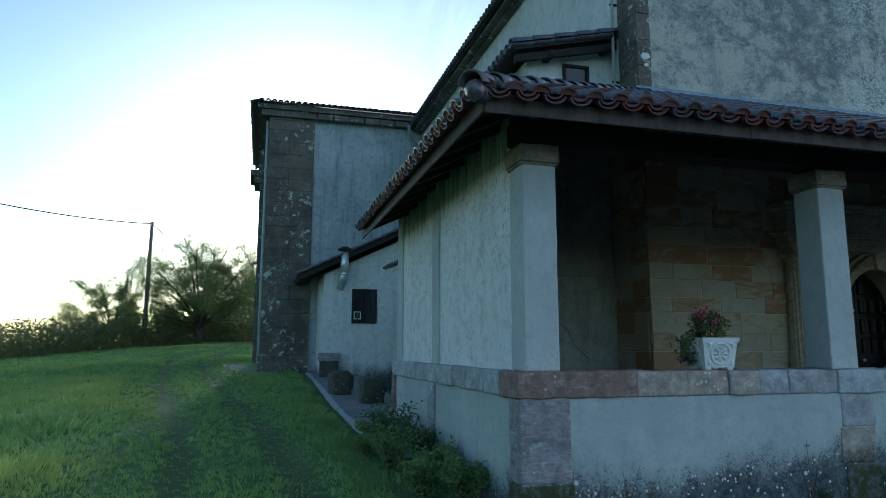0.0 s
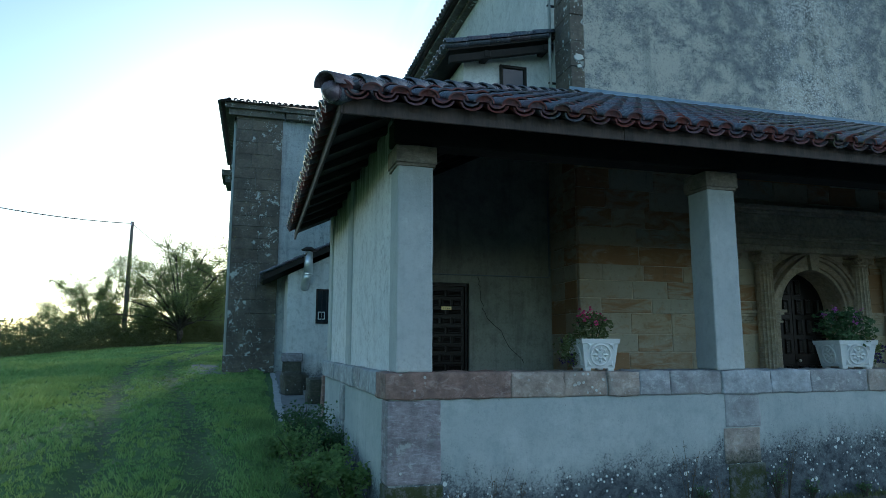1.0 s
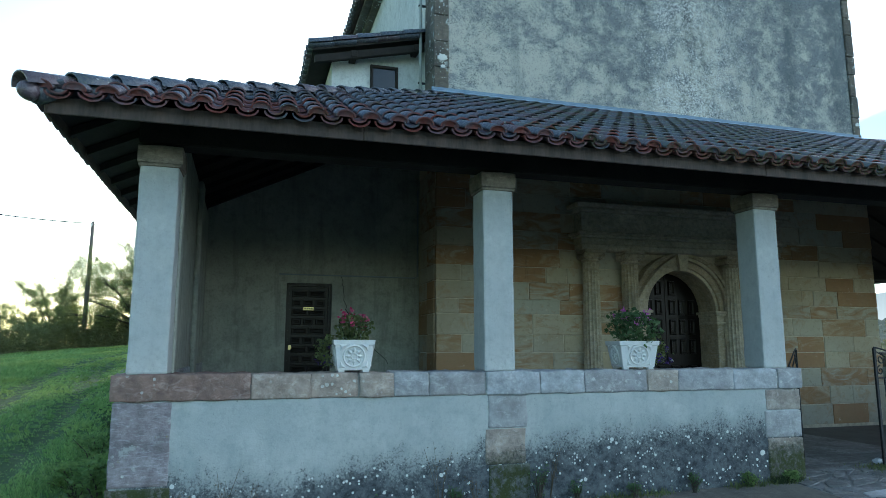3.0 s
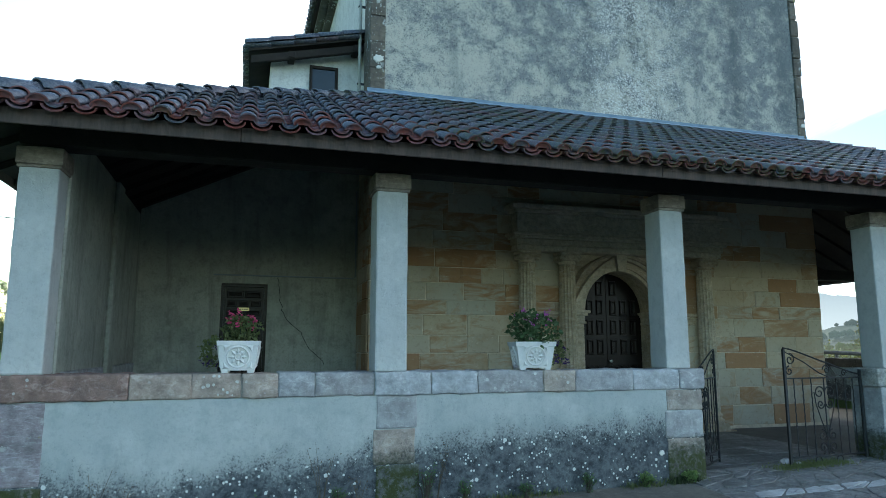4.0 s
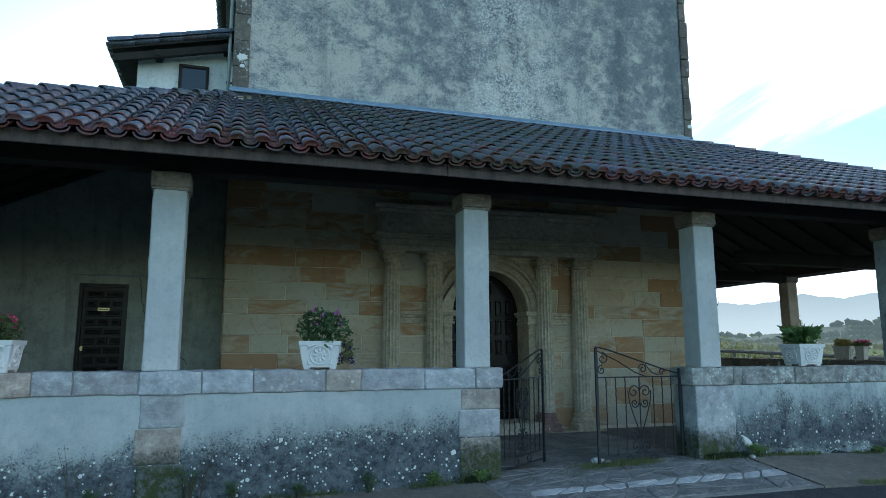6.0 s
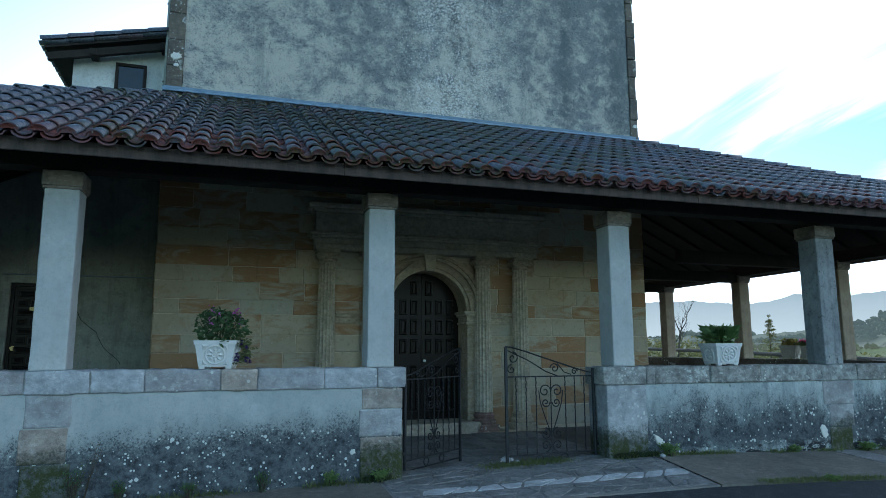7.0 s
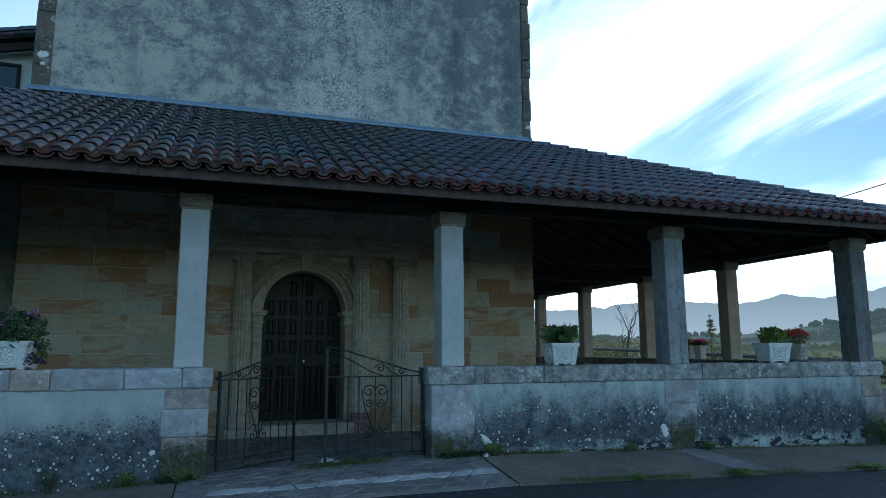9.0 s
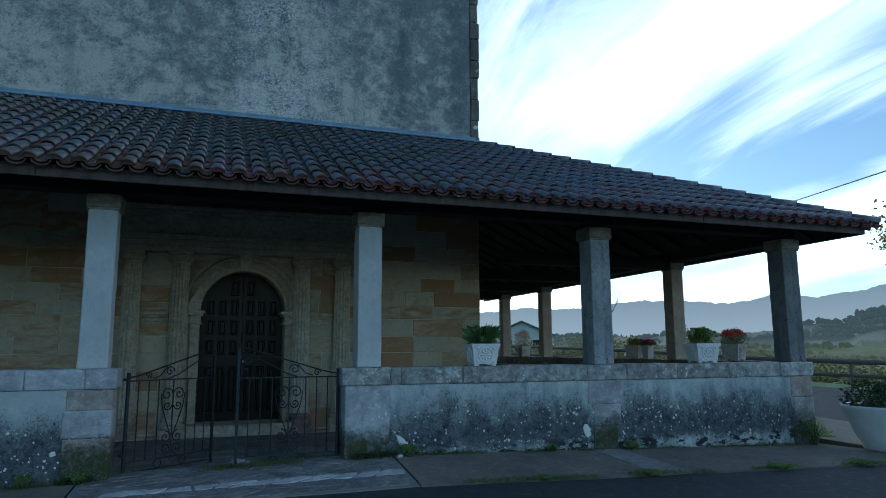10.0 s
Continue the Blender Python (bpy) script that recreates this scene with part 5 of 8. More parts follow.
pillar = make_pillar(COP_L, 0.165)
pillar.matrix_world = pose(0.375, 0.265, COP_L)
copy_thing(pillar, pose(3.62, 0.265, COP_L))
grey_pillar = make_pillar(COP_L, 0.165, M_PILLAR_GREY, "square blue-grey weathered stone porch pillar on the parapet")
grey_pillar.matrix_world = pose(13.655, 0.265, COP_R)
corner_pillar = make_pillar(COP_L, 0.165, M_PILLAR_DARK, "square dark weathered stone corner pillar with chipped edges")
corner_pillar.matrix_world = pose(17.315, 0.265, COP_R)
slim = make_pillar(COP_L, 0.158)
slim.matrix_world = pose(6.972, 0.262, COP_L)
copy_thing(slim, pose(10.165, 0.262, COP_R))
beige = make_pillar(COP_L, 0.145, M_PILLAR_BEIGE, "square bare sandstone pillar on the side parapet")
beige.matrix_world = pose(17.335, 3.15, COP_R)
for yy in (5.95, 8.885, 11.685):
    copy_thing(beige, pose(17.335, yy, COP_R))
part("pilaster", blocked(0.185, 0.25, 2.93, 3.25, COP_L, 3.64, c=0.015), M_PILLAR, wall_side)
part("pilaster", blocked(0.185, 0.25, 5.20, 5.56, COP_L, 3.64, c=0.015), M_PILLAR, wall_side)

# ---------------------------------------------------------------- portal
portal = thing("portal", "carved sandstone church portal with fluted half columns and round arch", "portal", (AX, 4.25, 0.0))


def column(x):
    e = new("column")
    e.parent = portal
    e.matrix_local = pose(x - AX, -0.13, 0.01)
    b = bmesh.new()
    n, flutes = 96, 16
    rings = []
    for z, r in ((0.30, 0.165), (1.1, 0.162), (2.0, 0.152), (2.93, 0.142)):
        ring = []
        for k in range(n):
            a = 2 * math.pi * k / n
            ring.append(b.verts.new((r * math.cos(a) * (1 - 0.13 * abs(math.sin(a * flutes / 2)) ** 0.7), r * math.sin(a) * (1 - 0.13 * abs(math.sin(a * flutes / 2)) ** 0.7), z)))
        rings.append(ring)
    for r0, r1 in zip(rings, rings[1:]):
        for k in range(n):
            b.faces.new((r0[k], r0[(k + 1) % n], r1[(k + 1) % n], r1[k]))
    part("shaft", b, M_PORTAL, e)
    b = bmesh.new()
    block(b, -0.23, 0.23, -0.22, 0.26, -0.06, 0.10, c=0.02)
    lathe(b, [(0.215, 0.10), (0.225, 0.135), (0.215, 0.17), (0.18, 0.19), (0.18, 0.215), (0.195, 0.235), (0.19, 0.265), (0.166, 0.28), (0.165, 0.31)], 28)
    part("base", b, M_COPINGRED if x == 9.785 else M_PORTAL, e, "crumbling red-stained base" if x == 9.785 else "")
    b = bmesh.new()
    lathe(b, [(0.142, 2.92), (0.158, 2.935), (0.158, 2.96), (0.145, 2.97), (0.17, 3.02)], 24)
    for s in (-1, 1):
        pts = []
        for k in range(28):
            a, r = k * 0.5, 0.066 * (1 - k / 32)
            pts.append((s * (0.145 - r * math.cos(a) * 0.9), -0.17, 3.03 + r * math.sin(a)))
        tube(b, pts, 0.012, 5)
        b2 = [(0.062, -0.165), (0.05, 0.0), (0.062, 0.16)]
        prev = None
        for r, y in b2:
            ring = [b.verts.new((s * 0.145 + r * math.cos(2 * math.pi * q / 14), y, 3.03 + r * math.sin(2 * math.pi * q / 14))) for q in range(14)]
            if prev:
                for q in range(14):
                    b.faces.new((prev[q], prev[(q + 1) % 14], ring[(q + 1) % 14], ring[q]))
            else:
                b.faces.new(ring)
            prev = ring
    block(b, -0.15, 0.15, -0.155, 0.16, 2.985, 3.088, c=0.01)
    block(b, -0.20, 0.20, -0.20, 0.18, 3.085, 3.14, c=0.012)
    part("capital", b, M_PORTAL, e)
    return e


for cx in (6.89, 7.665, 9.785, 10.54):
    column(cx)


def arch_ring(b, inner, outer, d, a0, a1, n=24):
    """A moulding of the arch between two radii, which may change with the angle."""
    rings = []
    for k in range(n + 1):
        a = a0 + (a1 - a0) * k / n
        r0, r1 = inner(a), outer(a)
        rings.append([b.verts.new((r * math.cos(a), y, SPRING + r * math.sin(a))) for r, y in ((r0, 0.03), (r0, -d + 0.008), (r0 + 0.008, -d), (r1 - 0.008, -d), (r1, -d + 0.008), (r1, 0.03))])
    for q, w in zip(rings, rings[1:]):
        for i in range(5):
            b.faces.new((q[i], q[i + 1], w[i + 1], w[i]))
    b.faces.new(rings[0])
    b.faces.new(rings[-1][::-1])
    bmesh.ops.recalc_face_normals(b, faces=b.faces)


HALF = math.pi / 2 - 0.11
# sound mouldings on one half; on the other the outer ones have broken away from a plain band under a thin hood
for r0, r1, d in ((0.735, 0.795, 0.05), (0.795, 0.875, 0.085), (0.875, 0.925, 0.065), (0.925, 0.985, 0.12), (0.985, 1.05, 0.15)):
    b = bmesh.new()
    arch_ring(b, lambda a: r0, lambda a: r1, d, 0.0, HALF)
    part("archivolt", b, M_PORTAL, portal)
b = bmesh.new()
arch_ring(b, lambda a: 0.735, lambda a: 1.0 - 0.13 * max(0.0, math.sin((a - math.pi + HALF) / HALF * math.pi)) ** 0.8, 0.10, math.pi - HALF, math.pi)
part("archivolt", b, M_PORTAL, portal)
b = bmesh.new()
arch_ring(b, lambda a: 1.005, lambda a: 1.05, 0.16, math.pi - HALF, math.pi)
part("hood_mould", b, M_PORTAL, portal)
b = bmesh.new()
prism(b, [(-0.078, 2.85), (0.078, 2.85), (0.115, 3.17), (-0.115, 3.17)], -0.175, 0.02)
part("keystone", b, M_PORTAL, portal)
for s in (-1, 1):
    xi = s * RAD
    b = bmesh.new()
    block(b, min(xi, xi + s * 0.16), max(xi, xi + s * 0.16), -0.055, 0.58, 0.165, 1.90, c=0.01)
    part("jamb", b, M_PORTAL, portal)
    b = bmesh.new()
    for z0, z1, o in ((1.90, 1.94, 0.035), (1.94, 2.04, 0.012), (2.04, 2.085, 0.05), (2.085, 2.135, 0.085)):
        block(b, min(xi - s * o, xi + s * (0.17 + o * 0.6)), max(xi - s * o, xi + s * (0.17 + o * 0.6)), -0.06 - o, 0.42, z0, z1, c=0.008)
    part("impost", b, M_PORTAL, portal)
for x0, x1 in ((7.05, 7.50), (9.95, 10.38)):
    b = bmesh.new()
    for z0, z1, o in ((1.89, 1.93, 0.045), (1.93, 2.0, 0.025), (2.0, 2.05, 0.07), (2.05, 2.11, 0.12)):
        block(b, x0 - AX, x1 - AX, -o, 0.02, z0, z1, c=0.01)
    part("moulding", b, M_PORTAL, portal)
for z0, z1, o, w in ((3.15, 3.25, 0.27, 2.10), (3.25, 3.36, 0.30, 2.12), (3.36, 3.40, 0.36, 2.17), (3.40, 3.45, 0.41, 2.22), (3.45, 3.81, 0.28, 2.10), (3.81, 3.87, 0.35, 2.16), (3.87, 3.95, 0.43, 2.24)):
    part("entablature", blocked(-w, w, -o, 0.03, z0, z1, c=0.012), M_PORTAL, portal)
part("plinth", blocked(-2.14, -0.92, -0.36, 0.03, -0.08, -0.005, c=0.015), M_PORTAL, portal)
part("plinth", blocked(0.92, 2.14, -0.36, 0.03, -0.08, -0.005, c=0.015), M_PORTAL, portal)
part("threshold", blocked(-0.9, 0.9, -0.35, 0.55, -0.08, 0.16, c=0.03), M_PORTAL, portal)


# church door: two leaves with raised panels
def panel(b, x0, x1, z0, z1, y, h=0.03):
    """A raised field: frame step and bevelled middle."""
    o = [(x0, z0), (x1, z0), (x1, z1), (x0, z1)]
    rings = []
    for m, d in ((0.0, 0.0), (0.012, h), (0.026, h), (0.048, h * 0.25), (0.062, h * 0.25)):
        cx, cz = (x0 + x1) / 2, (z0 + z1) / 2
        rings.append([b.verts.new((x + (m if x < cx else -m), y - d, z + (m if z < cz else -m))) for x, z in o])
    for r0, r1 in zip(rings, rings[1:]):
        for k in range(4):
            b.faces.new((r0[k], r0[(k + 1) % 4], r1[(k + 1) % 4], r1[k]))
    b.faces.new(rings[-1])


church_door = thing("church_door", "tall dark varnished double church door with raised panels, closed", "door", (AX, 4.70, 0.16))
for s in (-1, 1):
    b = bmesh.new()
    top = [(s * RAD * math.cos(a), SPRING - 0.16 + RAD * math.sin(a)) for a in (math.pi / 2 * k / 12 for k in range(13))]
    outline = [(s * 0.006, 0.0), (s * (RAD + 0.0), 0.0), *top[:-1], (s * 0.006, top[-1][1])]
    prism(b, outline, 0.0, 0.06)
    leaf_part = part("leaf", b, M_DOOR, church_door)
    rows_z = [(0.15, 0.98), (1.19, 1.47), (1.55, 1.84), (1.92, 2.21), (2.29, 2.57)]
    for i, (z0, z1) in enumerate(rows_z):
        for c in range(3):
            x0 = 0.072 + c * 0.208
            x1 = x0 + 0.145
            h = z1 - (SPRING - 0.16)
            if h > 0 and math.hypot(x1, h) > RAD - 0.015:
                continue
            b = bmesh.new()
            panel(b, min(s * x0, s * x1), max(s * x0, s * x1), z0, z1, 0.0)
            part("panel", b, M_DOOR, leaf_part)
b = bmesh.new()
tube(b, [(0.05, -0.05, 1.07), (0.05, -0.004, 1.07)], 0.012, 10)
bmesh.ops.create_icosphere(b, subdivisions=2, radius=0.028, matrix=pose(0.05, -0.06, 1.07))
part("knob", b, M_POT, church_door, "small pale round knob")

# side door
side_door = thing("side_door", "black varnished panelled side door with brass plate, closed", "door", (0.5 * (DOOR_S[0] + DOOR_S[1]), 5.42, DOOR_S[2]))
DW, DH = (DOOR_S[1] - DOOR_S[0]) / 2, DOOR_S[3] - DOOR_S[2]
part("frame", mesh_of(lambda b: (box(b, -DW, -DW + 0.05, -0.05, 0.1, 0, DH), box(b, DW - 0.05, DW, -0.05, 0.1, 0, DH), box(b, -DW + 0.05, DW - 0.05, -0.05, 0.1, DH - 0.05, DH))), M_DOOR, side_door)
sleaf = part("leaf", boxed(-DW + 0.053, DW - 0.053, 0.0, 0.045, 0.0, DH - 0.054), M_DOOR, side_door)
z = DH - 0.12
LW = DW - 0.10
for r in range(13):
    z0, z1 = z - 0.115, z
    cols = [(-LW, -0.012), (0.012, LW)] if r % 2 == 0 else [(-LW, -LW + 0.16), (-0.085, 0.085), (LW - 0.16, LW)]
    if z0 < 0.05:
        break
    for x0, x1 in cols:
        b = bmesh.new()
        panel(b, x0, x1, z0, z1, 0.0, 0.022)
        part("panel", b, M_DOOR, sleaf)
    z -= 0.158
plate = part("name_plate", blocked(-0.09, 0.09, -0.03, -0.022, DH - 0.46, DH - 0.405, c=0.002), M_BRASS, side_door, "brass name plate with dark lettering bars")
for k in range(4):
    part("lettering_bar", boxed(-0.068 + 0.036 * k, -0.040 + 0.036 * k, -0.033, -0.0295, DH - 0.44, DH - 0.425), M_IRON, plate)
part("knob", mesh_of(lambda b: (tube(b, [(-DW + 0.085, -0.045, DH - 1.09), (-DW + 0.085, 0.0, DH - 1.09)], 0.012, 10), box(b, -DW + 0.062, -DW + 0.108, -0.006, 0.0, DH - 1.13, DH - 1.05),
                                 tube(b, [(-DW + 0.085, -0.075, DH - 1.09), (-DW + 0.085, -0.045, DH - 1.09)], 0.026, 12))), M_BRASS, side_door)
rng = random.Random(3)
pts, cx, cz = [], 2.72, 2.68
while cz > 1.15:
    pts.append((cx, 5.298, cz))
    cz -= rng.uniform(0.03, 0.07)
    cx += rng.uniform(-0.02, 0.04) + (0.03 if cz < 2.1 else 0.0)
part("crack", mesh_of(lambda b: tube(b, pts, 0.005, 4)), M_IRON, wall_porch, "dark crack in the plaster")
conduit = thing("conduit", "thin grey cable conduit fixed along the porch wall", "conduit", (1.67, 5.29, 2.70))
part("pipe", mesh_of(lambda b: tube(b, [(0, 0, 0), (2.36, 0, 0.0), (2.40, 0, 0.03), (2.40, 0, 1.6)], 0.012, 8)), M_PVC, conduit)


# ---------------------------------------------------------------- windows and fittings of the back buildings
def small_window(name, x0, x1, z0, z1, y, label, bars=0, two=False):
    e = thing(name, label, "window", ((x0 + x1) / 2, y, z0), kind="structure")
    w, h = (x1 - x0) / 2, z1 - z0
    part("window_frame", mesh_of(lambda b: (box(b, -w, -w + 0.05, -0.03, 0.05, 0, h), box(b, w - 0.05, w, -0.03, 0.05, 0, h), box(b, -w + 0.05, w - 0.05, -0.03, 0.05, 0, 0.05), box(b, -w + 0.05, w - 0.05, -0.03, 0.05, h - 0.05, h))), M_DARKTIMBER, e)
    part("pane", boxed(-w + 0.05, w - 0.05, 0.0, 0.015, 0.05, h - 0.05), M_GLASS, e)
    for k in range(bars):
        x = -w + 0.05 + (2 * w - 0.1) * (k + 1) / (bars + 1)
        part("bar", mesh_of(lambda b: tube(b, [(x, -0.04, 0.02), (x, -0.04, h - 0.02)], 0.012, 6)), M_IRON, e)
    return e


small_window("window_1", 3.15, 3.665, 5.98, 6.59, 5.235, "small dark window under the annex eave")
w2 = small_window("window_2", 1.01, 1.88, 2.28, 3.47, 17.68, "dark barred lean-to window with a white lower sash", 4)
part("sash", mesh_of(lambda b: (box(b, -0.36, -0.12, -0.012, -0.004, 0.14, 0.17), box(b, -0.36, -0.12, -0.012, -0.004, 0.38, 0.41), box(b, -0.36, -0.33, -0.012, -0.004, 0.17, 0.38), box(b, -0.15, -0.12, -0.012, -0.004, 0.17, 0.38), box(b, -0.25, -0.23, -0.012, -0.004, 0.17, 0.38))), M_POT, w2)

flue = thing("flue_pipe", "shiny stainless steel stove flue with a rain cap", "flue", (0.62, 17.68, 3.35))
part("elbow", mesh_of(lambda b: tube(b, [(-0.02, 0.05, 0.15), (0.0, -0.28, 0.42), (0.06, -0.42, 0.60)], 0.14, 16)), M_STEEL, flue, smooth=True)
part("pipe", mesh_of(lambda b: tube(b, [(0.06, -0.42, 0.58), (0.06, -0.42, 1.36)], 0.15, 16)), M_STEEL, flue, smooth=True)
part("cap", mesh_of(lambda b: lathe(b, [(0.10, 1.38), (0.25, 1.40), (0.25, 1.43), (0.10, 1.52)], 18, (0.06, -0.42, 0))), M_DARKTIMBER, flue)
part("collar", mesh_of(lambda b: lathe(b, [(0.17, 0.56), (0.17, 0.61)], 16, (0.06, -0.42, 0))), M_STEEL, flue)

rng = random.Random(8)


def plaster_patch(parent, cx, y, cz, rx, rz, tilt, deep, label):
    """A small ragged dab of pale plaster standing a little proud of a wall."""
    b = bmesh.new()
    ca, sa = math.cos(tilt), math.sin(tilt)
    rim = []
    for k in range(20):
        a, r = k * math.pi / 10, rng.uniform(0.72, 1.12)
        u, w = rx * r * math.cos(a), rz * r * math.sin(a)
        rim.append((cx + u * ca - w * sa, cz + u * sa + w * ca))
    mid = b.verts.new((cx, y - deep, cz))
    ring = [b.verts.new((cx + (x - cx) * 0.86, y - deep * 0.8, cz + (z - cz) * 0.86)) for x, z in rim]
    back = [b.verts.new((x, y + 0.01, z)) for x, z in rim]
    for k in range(20):
        b.faces.new((mid, ring[k], ring[(k + 1) % 20]))
        b.faces.new((ring[k], back[k], back[(k + 1) % 20], ring[(k + 1) % 20]))
    bmesh.ops.recalc_face_normals(b, faces=b.faces)
    part("plaster_patch", b, M_PATCH, parent, label)


for cx, cz, r0 in ((4.235, 6.44, 0.10), (4.245, 6.28, 0.05), (13.36, 6.12, 0.06)):
    plaster_patch(wall_front_upper, cx, 4.25, cz, r0, r0 * 0.8, 0.2, 0.012, "white splash of plaster")
plaster_patch(parapet_east, 10.60, 0.05, 0.27, 0.13, 0.05, -0.75, 0.03, "pale dab of bare plaster")
plaster_patch(parapet_east, 13.29, 0.05, 0.30, 0.07, 0.11, 0.2, 0.015, "pale dab of bare plaster")
plaster_patch(parapet_west, 6.66, 0.05, 0.33, 0.04, 0.03, 0.2, 0.01, "pale dab of bare plaster")
front_pipe = thing("drain_pipe", "thin pale grey downpipe beside the church front", "pipe", (4.015, 4.93, 5.5))
part("pipe", mesh_of(lambda b: tube(b, [(0, 0, 0), (0, 0, 5.0)], 0.03, 10)), M_PILLAR, front_pipe, smooth=True)
for zz in (0.7, 2.2, 3.9):
    part("bracket", boxed(-0.04, 0.1, -0.02, 0.02, zz, zz + 0.03), M_IRON, front_pipe)

drain = thing("drain_pipe", "blue-grey swan-neck rainwater pipe under the nave eave", "pipe", (3.55, 19.9, 10.3))
part("pipe", mesh_of(lambda b: tube(b, [(-0.1, 0, 0.05), (-0.05, 0.1, -0.35), (0.35, 0.35, -0.75), (0.35, 0.35, -2.6)], 0.07, 10)), M_PVC, drain, smooth=True)

corner_pier = thing("corner_pier", "stone pier with a moulded cap at the lean-to corner", "pier", (0.31, 17.5, 0.30))
part("shaft", blocked(-0.36, 0.24, -0.2, 0.2, -0.1, 0.70, c=0.02, wear=0.01), M_BLOCK, corner_pier)
part("cap", blocked(-0.42, 0.30, -0.24, 0.2, 0.70, 0.98, c=0.03, wear=0.012), M_PURPLESTONE, corner_pier)


# boulders by the side wall
def boulder(at, dims, rz, tilt):
    b = bmesh.new()
    bmesh.ops.create_cube(b, size=1.0)
    bmesh.ops.subdivide_edges(b, edges=b.edges, cuts=5, use_grid_fill=True)
    for v in b.verts:
        p = v.co.copy()
        k = 1.0 - 0.10 * (max(0.0, abs(p.x) + abs(p.y) + abs(p.z) - 0.85))
        v.co = Vector((p.x * dims[0], p.y * dims[1], (p.z + 0.5) * dims[2])) * k
        v.co += v.normal * 0.05 * noise.noise(Vector(at) + p * 3.1)
    ob = link("stone_block", b, M_BLOCK, smooth=True)
    ob.matrix_world = pose(*at, tilt, tilt * 0.5, rz)
    return tagged(ob, "rough mossy dressed stone block lying on the path", "stone block", "stone blocks by the wall")


boulder((-0.02, 11.6, gz(0, 11.6) - 0.03), (0.45, 0.50, 0.62), 12, -9)
boulder((0.42, 9.6, gz(0, 9.6) - 0.04), (0.50, 0.5, 0.62), 4, 3)
boulder((0.10, 12.8, gz(0, 12.8) - 0.03), (0.5, 0.5, 0.52), 30, 6)
b = bmesh.new()
bmesh.ops.create_icosphere(b, subdivisions=3, radius=1.0)
for v in b.verts:
    v.co = Vector((v.co.x * 0.075, v.co.y * 0.06, v.co.z * 0.05 + 0.045)) * (1 + 0.12 * noise.noise(v.co * 1.7))
pebble = link("pebble", b, M_PILLAR, smooth=True)
pebble.matrix_world = pose(9.90, -0.12, -0.035)
tagged(pebble, "smooth pale round stone at the foot of the gate pier", "stone")


for at, dims, rz in (((8.60, 0.33, gz(8.6, 0.3) + 0.02), (0.17, 0.11, 0.085), 20), ((10.52, -0.10, gz(10.52, -0.1) + 0.02), (0.10, 0.07, 0.05), 50), ((8.72, 0.28, gz(8.7, 0.28) + 0.02), (0.07, 0.06, 0.045), 70)):
    b = bmesh.new()
    bmesh.ops.create_icosphere(b, subdivisions=3, radius=0.5)
    for v in b.verts:
        v.co = Vector((v.co.x * dims[0], v.co.y * dims[1], (v.co.z + 0.42) * dims[2])) * (1 + 0.35 * noise.noise(v.co * 3.1 + Vector(at)))
    lump = link("loose_stone", b, M_PALESLAB)
    lump.matrix_world = pose(*at, 0, 0, rz)
    tagged(lump, "small pale broken stone lying under the gate", "stone", "loose stones by the gate")

chancel_pipe = thing("drain_pipe", "pale grey rainwater pipe down the chancel corner", "pipe", (-2.06, 20.9, 0.45))
part("pipe", mesh_of(lambda b: tube(b, [(0, 0, 0), (0, 0, 9.9)], 0.05, 10)), M_PILLAR, chancel_pipe, smooth=True)
for zz in (1.5, 4.5, 7.5):
    part("bracket", boxed(-0.06, 0.12, -0.03, 0.03, zz, zz + 0.05), M_IRON, chancel_pipe)


# ---------------------------------------------------------------- iron gate
def spiral(cx, cz, r, turns, start, n=26, grow=0.15):
    return [(cx + r * (1 - (1 - grow) * k / n) * math.cos(start + turns * 2 * math.pi * k / n), 0.0, cz + r * (1 - (1 - grow) * k / n) * math.sin(start + turns * 2 * math.pi * k / n)) for k in range(n + 1)]


